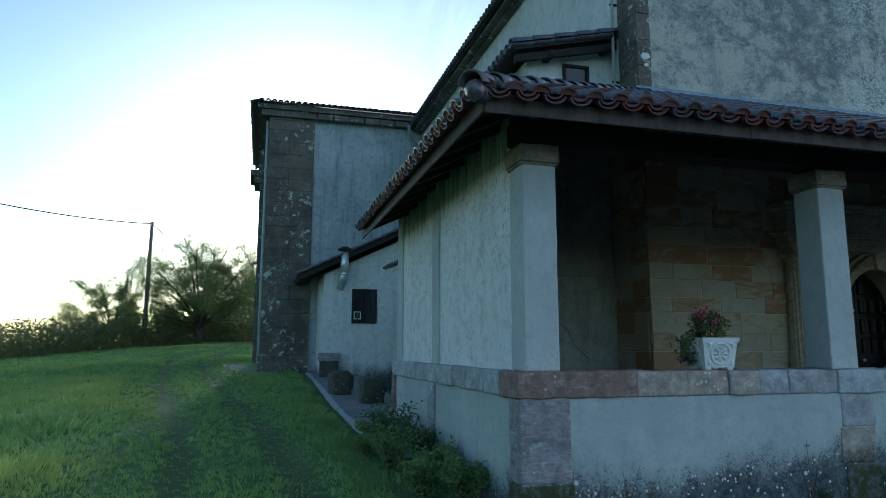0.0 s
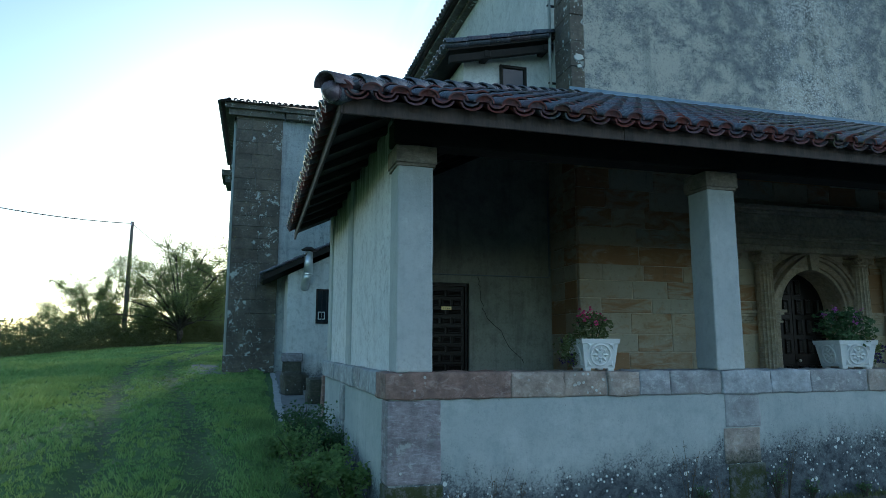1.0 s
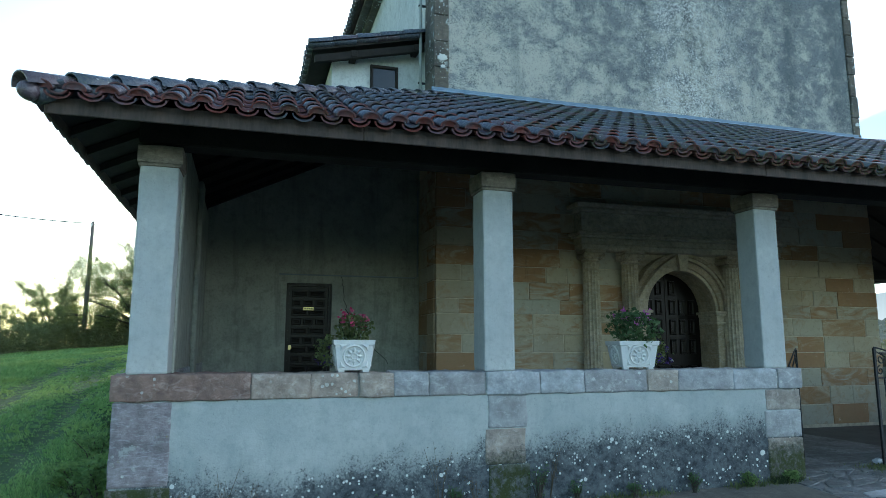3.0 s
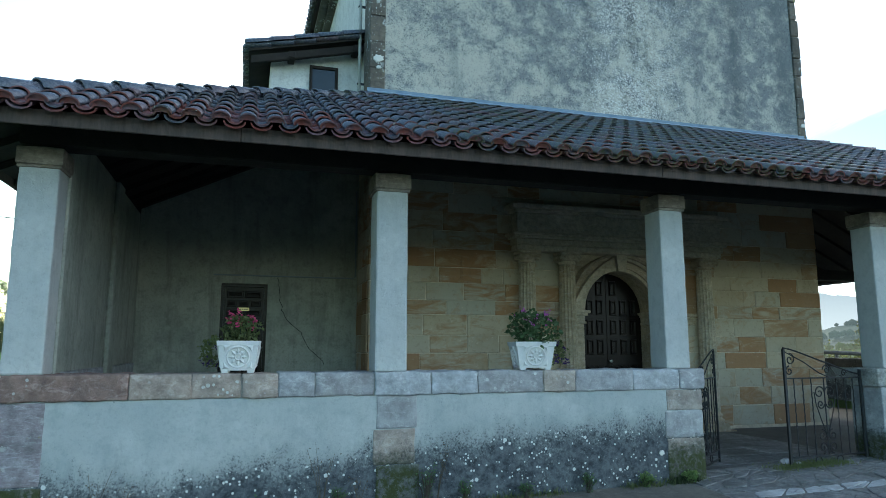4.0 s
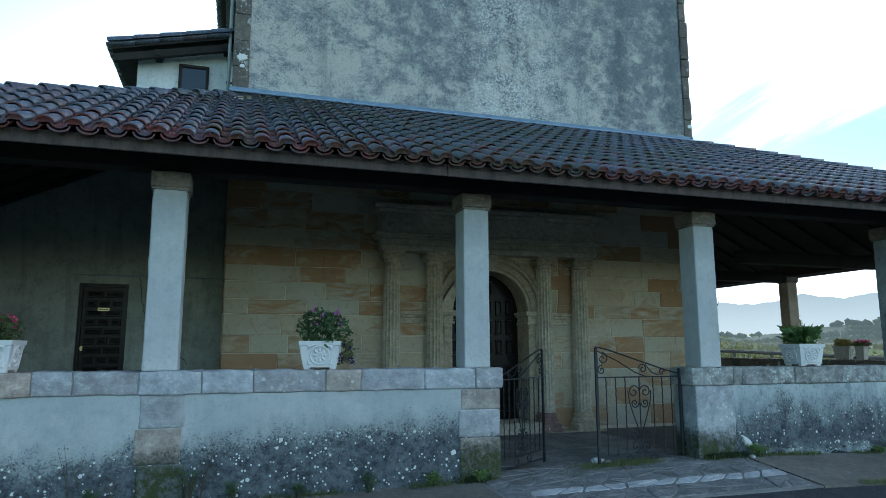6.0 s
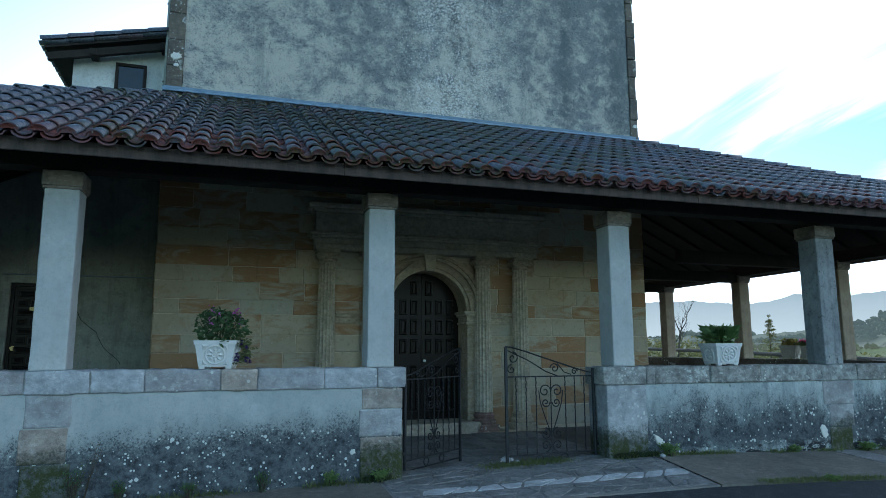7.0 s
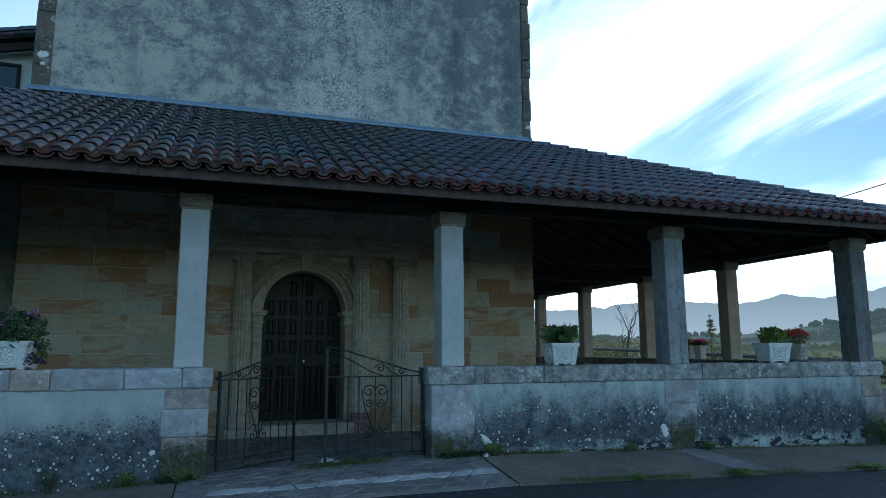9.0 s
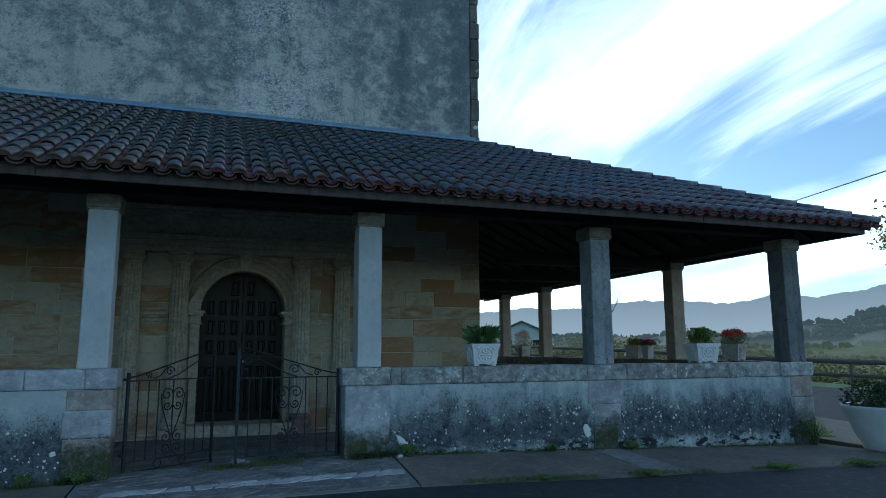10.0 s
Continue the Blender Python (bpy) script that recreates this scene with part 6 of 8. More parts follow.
def make_gate(name, w, at, rz, hinge):
    """One leaf from its hinge post at x = 0 to the free stile at x = w, swept up towards the free end."""
    e = thing(name, "black wrought iron gate leaf with scrolls and twisted bars", "gate", at, rz, "gate leaves")
    def top(x):
        s = x / w
        return 1.14 + 0.33 * (s * s * (3 - 2 * s)) + 0.02 * math.sin(s * math.pi * 2)
    rail = 1.10
    part("stile", mesh_of(lambda b: tube(b, [(0, 0, 0.03), (0, 0, 1.20)], 0.022, 8)), M_IRON, e)
    part("stile", mesh_of(lambda b: box(b, w - 0.022, w + 0.012, -0.012, 0.012, 0.0, 1.46)), M_IRON, e)
    part("rail", mesh_of(lambda b: box(b, 0.0, w, -0.008, 0.008, rail - 0.008, rail + 0.008)), M_IRON, e)
    part("rail", mesh_of(lambda b: box(b, 0.0, w, -0.008, 0.008, 0.155, 0.172)), M_IRON, e)
    part("rail", mesh_of(lambda b: box(b, 0.0, w, -0.008, 0.008, 0.04, 0.056)), M_IRON, e)
    part("top_curve", mesh_of(lambda b: tube(b, [(w * k / 20, 0, top(w * k / 20)) for k in range(21)], 0.010, 6)), M_IRON, e)
    mid = w * 0.5
    for k in range(1, 9):
        x = w * k / 9
        if abs(x - mid) < 0.09:
            continue
        pts = [(x + 0.0018 * math.cos(j * 1.6), 0.0018 * math.sin(j * 1.6), 0.165 + (rail - 0.165) * j / 40) for j in range(41)]
        part("bar", mesh_of(lambda b: tube(b, pts, 0.0075, 5)), M_IRON, e)
    part("bar", mesh_of(lambda b: tube(b, [(mid, 0, 0.165), (mid, 0, rail)], 0.008, 6)), M_IRON, e)
    for x in (w * 0.36, w * 0.64):
        part("ring", mesh_of(lambda b: tube(b, [(x + 0.05 * math.cos(a), 0, 0.106 + 0.05 * math.sin(a)) for a in (2 * math.pi * k / 18 for k in range(19))], 0.007, 5)), M_IRON, e)
    for s in (-1, 1):
        # heart of scrolls
        part("scroll", mesh_of(lambda b: tube(b, [(mid + s * x, 0, z) for x, _, z in spiral(0.085, 0.92, 0.085, -1.4, math.pi)], 0.008, 5)), M_IRON, e)
        part("scroll", mesh_of(lambda b: tube(b, [(mid + s * x, 0, z) for x, _, z in spiral(0.075, 0.78, 0.06, 1.4, math.pi)], 0.008, 5)), M_IRON, e)
        part("scroll", mesh_of(lambda b: tube(b, [(mid + s * x, 0, z) for x, _, z in spiral(0.085, 0.40, 0.075, 1.4, math.pi / 2)], 0.008, 5)), M_IRON, e)
        part("scroll", mesh_of(lambda b: tube(b, [(mid + s * x, 0, z) for x, _, z in spiral(0.085, 0.26, 0.075, -1.4, -math.pi / 2)], 0.008, 5)), M_IRON, e)
        part("scroll", mesh_of(lambda b: tube(b, [(mid + s * 0.17, 0, 0.93), (mid + s * 0.15, 0, 0.78), (mid + s * 0.08, 0, 0.58), (mid + s * 0.015, 0, 0.42)], 0.007, 5)), M_IRON, e)
    # scrolls under the sweep
    part("scroll", mesh_of(lambda b: tube(b, [(x, 0, z) for x, _, z in spiral(w - 0.10, 1.33, 0.075, 1.3, math.pi / 2)], 0.008, 5)), M_IRON, e)
    part("scroll", mesh_of(lambda b: tube(b, [(x, 0, z) for x, _, z in spiral(w - 0.08, 1.19, 0.06, -1.3, math.pi / 2)], 0.008, 5)), M_IRON, e)
    part("scroll", mesh_of(lambda b: tube(b, [(w - 0.03, 0, 1.42), (w * 0.75, 0, 1.30), (w * 0.55, 0, 1.16), (w * 0.42, 0, rail + 0.005)], 0.008, 5)), M_IRON, e)
    part("scroll", mesh_of(lambda b: tube(b, [(x, 0, z) for x, _, z in spiral(w * 0.45, 1.20, 0.065, 1.4, 0.0)], 0.008, 5)), M_IRON, e)
    part("scroll", mesh_of(lambda b: tube(b, [(x, 0, z) for x, _, z in spiral(w * 0.22, 1.155, 0.045, -1.4, math.pi)], 0.008, 5)), M_IRON, e)
    part("scroll", mesh_of(lambda b: tube(b, [(w * 0.42, 0, 1.26), (w * 0.34, 0, 1.15), (w * 0.26, 0, 1.12)], 0.007, 5)), M_IRON, e)
    for z in (0.25, 1.12):
        part("hinge", mesh_of(lambda b: tube(b, [(-0.06, 0, z), (0, 0, z)], 0.018, 6)), M_IRON, e)
    return e


make_gate("gate_leaf", 1.24, (7.33, 0.38, -0.02), 39.0, -1)
make_gate("gate_leaf", 1.24, (9.80, 0.28, 0.0), 180.0 + 2.5, 1)


# ---------------------------------------------------------------- planters
def foliage(rng, n, rx, rz, cz, size, flat=1.0):
    b = bmesh.new()
    for _ in range(n):
        a, u = rng.uniform(0, 2 * math.pi), rng.random() ** 0.5
        h = rng.uniform(-1, 1)
        r = rx * u * math.sqrt(max(0.0, 1 - h * h * 0.7))
        bump = 1 + 0.35 * noise.noise((math.cos(a) * 1.6, math.sin(a) * 1.6, h * 1.5 + cz * 9 + rx))
        leaf(b, (r * math.cos(a) * bump, r * math.sin(a) * bump * flat, cz + h * rz * bump), size * rng.uniform(0.6, 1.3), rng, 0.1)
    return b


def blossoms(rng, spots, size):
    b = bmesh.new()
    for p in spots:
        for _ in range(9):
            q = Vector(p) + Vector((rng.gauss(0, 1), rng.gauss(0, 1), rng.gauss(0, 1))) * size * 0.42
            leaf(b, q, size * rng.uniform(0.7, 1.1), rng)
    return b


def make_planter(at, rz, seed, bloom, material=None, leaf_mat=None, label="", height=0.26, size=0.045, spread=0.21, trail=None, n_bloom=14, medal=True, width=0.20, spikes=0):
    rng = random.Random(seed)
    mat_pot = material or M_POT
    e = thing("planter", label, "planter", at, rz, "planters on the parapet")
    w0, w1, h = width * 0.79, width, 0.30
    b = bmesh.new()
    rings = []
    for w, z in ((w0, 0.025), (w1 - 0.012, h - 0.05), (w1, h - 0.045), (w1 + 0.006, h), (w1 - 0.025, h), (w1 - 0.03, h - 0.05)):
        rings.append([b.verts.new((sx * w, sy * w, z)) for sx, sy in ((-1, -1), (1, -1), (1, 1), (-1, 1))])
    for r0, r1 in zip(rings, rings[1:]):
        for k in range(4):
            b.faces.new((r0[k], r0[(k + 1) % 4], r1[(k + 1) % 4], r1[k]))
    b.faces.new(rings[0][::-1])
    part("body", b, mat_pot, e)
    part("soil", boxed(-w1 + 0.031, w1 - 0.031, -w1 + 0.031, w1 - 0.031, h - 0.06, h - 0.03), M_SOIL, e)
    for sx in (-1, 1):
        for sy in (-1, 1):
            cx, cy = sx * (w0 - 0.035), sy * (w0 - 0.035)
            part("foot", blocked(cx - 0.03, cx + 0.03, cy - 0.03, cy + 0.03, 0.0, 0.027, c=0.004), mat_pot, e)
    if medal:
        lean = math.degrees(math.atan2(w1 - w0, h - 0.075))
        for q in range(4):
            b = bmesh.new()
            R = 0.098
            tube(b, [(R * math.cos(a), 0, R * math.sin(a)) for a in (2 * math.pi * k / 28 for k in range(29))], 0.011, 6, cap=False)
            tube(b, [(0.028 * math.cos(a), 0, 0.028 * math.sin(a)) for a in (2 * math.pi * k / 12 for k in range(13))], 0.009, 5, cap=False)
            for k in range(8):
                a = math.pi / 4 * k
                d, s = Vector((math.cos(a), 0, math.sin(a))), Vector((-math.sin(a), 0, math.cos(a)))
                v = [b.verts.new(p) for p in (d * 0.02, d * 0.055 + s * 0.019, d * 0.09, d * 0.055 - s * 0.019, d * 0.055 + Vector((0, -0.016, 0)))]
                for i in range(4):
                    b.faces.new((v[i], v[(i + 1) % 4], v[4]))
            for sx in (-1, 1):
                for sz in (-1, 1):
                    c = Vector((sx * 0.112, 0, sz * 0.088))
                    v = [b.verts.new(p) for p in (c + Vector((0.022 * sx, 0, 0.022 * sz)), c + Vector((-0.04 * sx, 0, 0.02 * sz)), c + Vector((0.015 * sx, 0, -0.045 * sz)), c + Vector((0, -0.014, 0)))]
                    for i in range(3):
                        b.faces.new((v[i], v[(i + 1) % 3], v[3]))
            mid = (w0 + w1) / 2
            bmesh.ops.transform(b, matrix=pose(0, 0, 0.15, 0, 0, 90 * q) @ pose(0, -mid - 0.002, 0, lean, 0, 0), verts=b.verts)
            part("medallion", b, mat_pot, e)
    part("foliage", foliage(rng, 300 if spikes else 620, spread, height * 0.5, h + height * 0.42, size), leaf_mat or M_LEAF, e)
    if spikes:
        b = bmesh.new()
        for _ in range(spikes):
            a, out, up = rng.uniform(0, 6.28), rng.uniform(0.03, spread * 1.15), height * rng.uniform(0.6, 1.35)
            d, w = Vector((math.cos(a), math.sin(a), 0)), Vector((-math.sin(a), math.cos(a), 0)) * rng.uniform(0.008, 0.016)
            foot = d * rng.uniform(0.0, 0.07) + Vector((0, 0, h - 0.03))
            knee, tip = foot + d * out * 0.45 + Vector((0, 0, up * 0.75)), foot + d * out + Vector((0, 0, up * rng.uniform(0.7, 1.0)))
            v = [b.verts.new(p) for p in (foot - w * 0.5, foot + w * 0.5, knee + w, tip, knee - w)]
            b.faces.new(v)
        part("blade_tuft", b, leaf_mat or M_LEAF, e)
    st = bmesh.new()
    for _ in range(9):
        a = rng.uniform(0, 6.28)
        tube(st, [(0.05 * math.cos(a), 0.05 * math.sin(a), h - 0.04), (spread * 0.7 * math.cos(a), spread * 0.7 * math.sin(a), h + height * rng.uniform(0.4, 0.9))], 0.004, 4)
    part("woody_base", st, M_LEAFDARK, e)
    spots = []
    for _ in range(n_bloom):
        a, u = rng.uniform(0, 6.28), rng.random() ** 0.5 * spread * 0.85
        spots.append((u * math.cos(a), u * math.sin(a), h + height * (0.95 - 0.5 * (u / spread) ** 2) + rng.uniform(-0.03, 0.03)))
    if spots:
        tagged(part("blossom", blossoms(rng, spots, 0.042), bloom, e), kind="stuff")
    if trail:
        b = bmesh.new()
        for _ in range(240):
            t = rng.random()
            leaf(b, (trail[0] * (w1 + 0.02 + 0.08 * math.sin(t * 3)) + rng.gauss(0, 0.035), trail[1] * w1 + rng.gauss(0, 0.06), h + 0.04 - t * 0.27 + rng.gauss(0, 0.015)), 0.045 * rng.uniform(0.6, 1.2), rng, 0.4)
        part("trailing_leaves", b, M_LEAF, e)
        part("blossom", blossoms(rng, [(trail[0] * (w1 + 0.08) + rng.gauss(0, 0.05), trail[1] * w1 - 0.03 + rng.gauss(0, 0.06), h - 0.24 * rng.random()) for _ in range(7)], 0.038), M_VIOLET, e)["kind"] = "stuff"
    return e


make_planter((2.165, 0.245, COP_L), -3, 3, M_PINK, label="white cast square planter with pink cyclamen and trailing pansies", trail=(-1.0, -0.2), spread=0.19, width=0.19)
make_planter((5.215, 0.255, COP_L), -10, 5, M_MAGENTA, label="white cast square planter with a bushy green plant and magenta flowers", spread=0.30, height=0.36, n_bloom=10, size=0.06, leaf_mat=M_LEAFBUSH, trail=(0.95, -0.3), width=0.215)
make_planter((11.79, 0.25, COP_R), -5, 7, M_PINK, label="white cast square planter with spiky green leaves", spread=0.25, n_bloom=0, size=0.07, height=0.26, leaf_mat=M_NETTLE, spikes=150)
make_planter((15.52, 0.25, COP_R), -8, 9, M_PINK, leaf_mat=M_LIME, label="white cast square planter with lime green foliage", spread=0.22, n_bloom=0, size=0.06)
make_planter((17.25, 1.45, COP_R), 20, 11, M_RED, label="grey cast planter full of red flowers", spread=0.26, n_bloom=70, material=M_POTGREY, width=0.175)
make_planter((17.25, 4.45, COP_R), 25, 13, M_PINK, leaf_mat=M_LEAFGOLD, label="grey cast planter with fading yellow flowers", spread=0.2, n_bloom=0, material=M_POTGREY, width=0.175, height=0.16)
make_planter((17.25, 4.0, COP_R), 10, 15, M_PINK, label="small grey cast planter with drooping pink flowers", spread=0.19, n_bloom=34, material=M_POTGREY, width=0.10, height=0.10, medal=False)
make_planter((17.25, 10.2, COP_R), 10, 17, M_RED, label="grey cast planter with a reddish shrub", spread=0.3, n_bloom=20, material=M_POTGREY, width=0.175, height=0.5, leaf_mat=M_LEAFGOLD)

# large white bowl planter by the corner
bowl = thing("bowl_planter", "large white round bowl planter with a clipped green shrub", "planter", (17.78, -1.00, -0.05))
part("bowl", mesh_of(lambda b: lathe(b, [(0.34, 0.0), (0.36, 0.02), (0.47, 0.25), (0.58, 0.55), (0.61, 0.60), (0.62, 0.64), (0.57, 0.64), (0.55, 0.58), (0.1, 0.56)], 40)), M_POT, bowl, smooth=True)
part("foliage", foliage(random.Random(21), 2600, 0.58, 0.26, 0.72, 0.06), M_LEAFDARK, bowl)


# ---------------------------------------------------------------- trees and hedges
def make_tree(name, at, height, crown_r, seed, leaf_mat, leaves, leaf_size, label, bare=0.0, lean=0.0, trunk_r=0.16, low=0.3, squash=0.8):
    rng = random.Random(seed)
    e = thing(name, label, "tree", at)
    wood, tips = bmesh.new(), []

    def grow(p, d, length, r, depth):
        n = 4
        pts = [p]
        for k in range(n):
            d = (d + Vector((rng.gauss(0, 0.16), rng.gauss(0, 0.16), rng.gauss(0.03, 0.1)))).normalized()
            pts.append(pts[-1] + d * length / n)
        tube(wood, pts, r, 6 if depth < 2 else 4, r * 0.55, False)
        if depth >= 2:
            tips.extend(pts[1:])
        if depth == 5:
            return
        for k in range(rng.choice((2, 3, 3)) + (2 if depth == 0 else 0)):
            s = rng.uniform(0.3 if depth == 0 else 0.4, 1.0)
            q = pts[min(n, int(s * n + 0.5))]
            a = rng.uniform(0, 6.283)
            side = Vector((math.cos(a), math.sin(a), rng.uniform(0.0, 0.7)))
            grow(q, (d * 0.55 + side * 0.8).normalized(), length * rng.uniform(0.55, 0.78), r * 0.48, depth + 1)
    grow(Vector((0, 0, -0.2)), Vector((lean, 0, 1)), height * low + 0.2, trunk_r, 0)
    top = max(p.z for p in tips)
    k = height / top
    far = max(math.hypot(p.x, p.y) for p in tips)
    sx = crown_r / far
    for v in wood.verts:
        f = min(1.0, max(0.0, v.co.z / (height * 0.3)))
        s = 1 + (sx - 1) * f
        v.co = Vector((v.co.x * s, v.co.y * s, v.co.z * k))
    part("trunk", wood, M_BARK, e)
    pts = [Vector((p.x * sx, p.y * sx, p.z * k)) for p in tips]
    b = bmesh.new()
    for _ in range(leaves):
        p = rng.choice(pts)
        if rng.random() < bare * max(0.0, (p.z / height - 0.45) * 2):
            continue
        g = crown_r * 0.06
        leaf(b, p + Vector((rng.gauss(0, g), rng.gauss(0, g), rng.gauss(0, g))), leaf_size * rng.uniform(0.6, 1.3), rng, 0.2)
    if leaves:
        part("crown", b, leaf_mat, e)
    else:
        b.free()
    return e


def make_spreading_tree(at, height, radius, seed, leaf_mat, leaves, leaf_size, label, limbs=18, thin=0.5):
    """A broad low tree: limbs fan out from a short trunk, twigs all along them, thinner leaf towards the top."""
    rng = random.Random(seed)
    e = thing("tree", label, "tree", at)
    wood, spots = bmesh.new(), []
    fork = height * 0.15
    tube(wood, [(0, 0, -0.3), (0.08, 0.03, fork * 0.6), (0.0, 0.0, fork * 1.15)], height * 0.035, 8, height * 0.024)
    def twig(p, d, keep):
        mid = p + d * 0.5 + Vector((0, 0, 0.012 * height * rng.random()))
        tip = p + d - Vector((0, 0, 0.01 * height * rng.random()))
        tube(wood, [p, mid, tip], 0.014, 3, 0.005, False)
        for _s in range(3):
            q = mid.lerp(tip, rng.random())
            d2 = Vector((rng.gauss(0, 1), rng.gauss(0, 1), rng.gauss(0.2, 0.7))).normalized() * height * rng.uniform(0.025, 0.06)
            tube(wood, [q, q + d2], 0.007, 3, 0.003, False)
            if rng.random() < keep:
                spots.extend([q + d2 * f for f in (0.3, 0.7, 1.0)] + [mid, tip])

    for k in range(limbs):
        a, cosf = 2 * math.pi * (k * 0.618 % 1) + rng.uniform(-0.3, 0.3), 1 - (k + 0.5) / limbs * 1.02
        u = rng.uniform(0.78, 1.08)
        flat = math.sqrt(max(0.0, 1 - cosf * cosf)) ** 0.8
        end = Vector((radius * flat * math.cos(a) * u, radius * flat * math.sin(a) * u, fork + (height - fork) * max(0.06, cosf) * u))
        start = Vector((0, 0, fork * rng.uniform(0.7, 1.15)))
        knee = Vector((end.x * 0.42, end.y * 0.42, start.z + (end.z - start.z) * 0.62 + height * 0.06))
        pts = []
        for i in range(9):
            t = i / 8
            p = start * (1 - t) ** 2 + knee * 2 * t * (1 - t) + end * t * t
            pts.append(p + Vector((rng.gauss(0, 0.05), rng.gauss(0, 0.05), rng.gauss(0, 0.04))) * height * 0.15 * t)
        tube(wood, pts, height * 0.012, 5, 0.014, False)
        for _b in range(6):
            i = rng.randint(3, 8)
            out = (Vector((pts[i].x, pts[i].y, (pts[i].z - fork) * 0.6)).normalized() * 0.7 + Vector((rng.gauss(0, 0.7), rng.gauss(0, 0.7), rng.gauss(0.05, 0.45)))).normalized()
            run = height * rng.uniform(0.10, 0.22)
            bough = [pts[i], pts[i] + out * run * 0.5 + Vector((0, 0, 0.02 * height)), pts[i] + out * run]
            tube(wood, bough, 0.03, 4, 0.01, False)
            keep = 1.0 - thin * max(0.0, bough[2].z / height - 0.72) * 3.0
            for _t in range(7):
                f = rng.uniform(0.15, 1.0)
                q = bough[0].lerp(bough[1], f * 2) if f < 0.5 else bough[1].lerp(bough[2], f * 2 - 1)
                d = (out * 0.6 + Vector((rng.gauss(0, 1), rng.gauss(0, 1), rng.gauss(0.1, 0.7)))).normalized() * height * rng.uniform(0.05, 0.11)
                twig(q, d, keep)
    part("trunk", wood, M_BARK, e)
    b = bmesh.new()
    g = height * 0.024
    for _ in range(leaves):
        leaf(b, rng.choice(spots) + Vector((rng.gauss(0, g), rng.gauss(0, g), rng.gauss(0, g))), leaf_size * rng.uniform(0.5, 1.1), rng, 0.2)
    part("crown", b, leaf_mat, e)
    return e


make_spreading_tree((-6.6, 49.0, gz(-6.6, 49) - 0.1), 8.6, 5.0, 31, M_LEAFTREE, 105000, 0.11, "large old spreading tree with thinning top by the field hedge", 26, 1.5)
make_spreading_tree((-13.0, 50.5, gz(-12, 50) - 0.1), 5.9, 3.7, 33, M_LEAFTREE, 42000, 0.105, "low bushy tree in the hedge line", 20, 0.5)
make_spreading_tree((-2.2, 58.0, 1.7), 10.4, 4.6, 35, M_LEAFGOLD, 36000, 0.11, "tall tree with golden autumn leaves behind the chancel", 26, 0.2)
make_spreading_tree((-5.4, 57.0, 1.6), 6.0, 4.2, 36, M_LEAFGOLD, 30000, 0.10, "autumn tree glowing yellow-green in the hedge", 20, 0.3)
make_spreading_tree((-16.0, 51.0, 0.6), 3.2, 3.0, 37, M_LEAFTREE, 14000, 0.09, "low bushy tree in the hedge line", 16, 0.4)
make_spreading_tree((-22.0, 49.0, 0.1), 3.0, 3.0, 38, M_LEAFTREE, 18000, 0.09, "low bushy tree in the hedge line", 16, 0.4)
make_tree("tree", (30.7, 6.4, gz(30.7, 6.4) - 0.1), 8.0, 4.0, 41, M_LEAFGOLD, 6500, 0.15, "tree with sparse autumn leaves by the roadside", trunk_r=0.16, low=0.42)
make_tree("bare_tree", (26.9, 21.4, gz(26.9, 21.4) - 0.1), 4.7, 1.7, 43, M_LEAFGOLD, 0, 0.1, "small leafless tree by the railing", trunk_r=0.06)


def make_hedge(name, line, height, depth, n, seed, material, label, size=0.22):
    rng = random.Random(seed)
    b = bmesh.new()
    for _ in range(n):
        s = rng.random() * (len(line) - 1)
        i = min(int(s), len(line) - 2)
        f = s - i
        x, y = line[i][0] + (line[i + 1][0] - line[i][0]) * f, line[i][1] + (line[i + 1][1] - line[i][1]) * f
        top = height * (0.70 + 0.55 * noise.noise((x * 0.28, y * 0.28, seed)) + 0.4 * noise.noise((x * 0.9, y * 0.9, seed)))
        u = rng.random()
        leaf(b, (x + rng.gauss(0, depth * 0.35), y + rng.gauss(0, depth * 0.35), gz(x, y) - 0.3 + (top + 0.3) * u ** 1.5), size * rng.uniform(0.6, 1.4), rng)
    ob = link(name, b, material)
    return tagged(ob, label, "hedge", kind="stuff")


make_hedge("hedge", [(-40, 33), (-26, 36), (-17, 41), (-10.5, 47.5), (-6.0, 51), (-1.0, 54), (6, 56)], 2.6, 1.8, 120000, 51, M_HEDGE, "dark overgrown hedge of brambles along the field", 0.13)
make_hedge("hedge", [(-50, 70), (-30, 72), (-15, 70), (0, 72), (10, 72)], 3.9, 3.0, 36000, 53, M_HEDGE, "far hedge and scrub behind the field", 0.3)
make_hedge("scrub", [(36, 0), (33, 10), (31, 20), (29.5, 34), (28, 50)], 1.7, 3.0, 34000, 55, M_SCRUB, "green scrub on the slope below the railing", 0.16)

pole = thing("utility_pole", "grey wooden utility pole carrying a sagging wire", "utility pole", (-10.3, 48.2, gz(-9.6, 48.2) - 0.2))
part("post", mesh_of(lambda b: tube(b, [(-0.02, 0, 0), (0.03, 0, 9.55)], 0.19, 10, 0.11)), M_POLE, pole, smooth=True)
part("insulator", mesh_of(lambda b: lathe(b, [(0.04, 8.75), (0.07, 8.8), (0.05, 8.9), (0.07, 8.95), (0.03, 9.0)], 10, (-0.02, -0.16, 0.45))), M_POT, pole)
wires = thing("overhead_wire", "thin black overhead wire", "wire", (-10.3, 48.2, 10.75))
part("wire", mesh_of(lambda b: tube(b, [(-22.0 * t, -16 * t, 3.0 * t - 2.8 * 4 * t * (1 - t) * 0.5) for t in (k / 24 for k in range(25))], 0.035, 5)), M_IRON, wires)
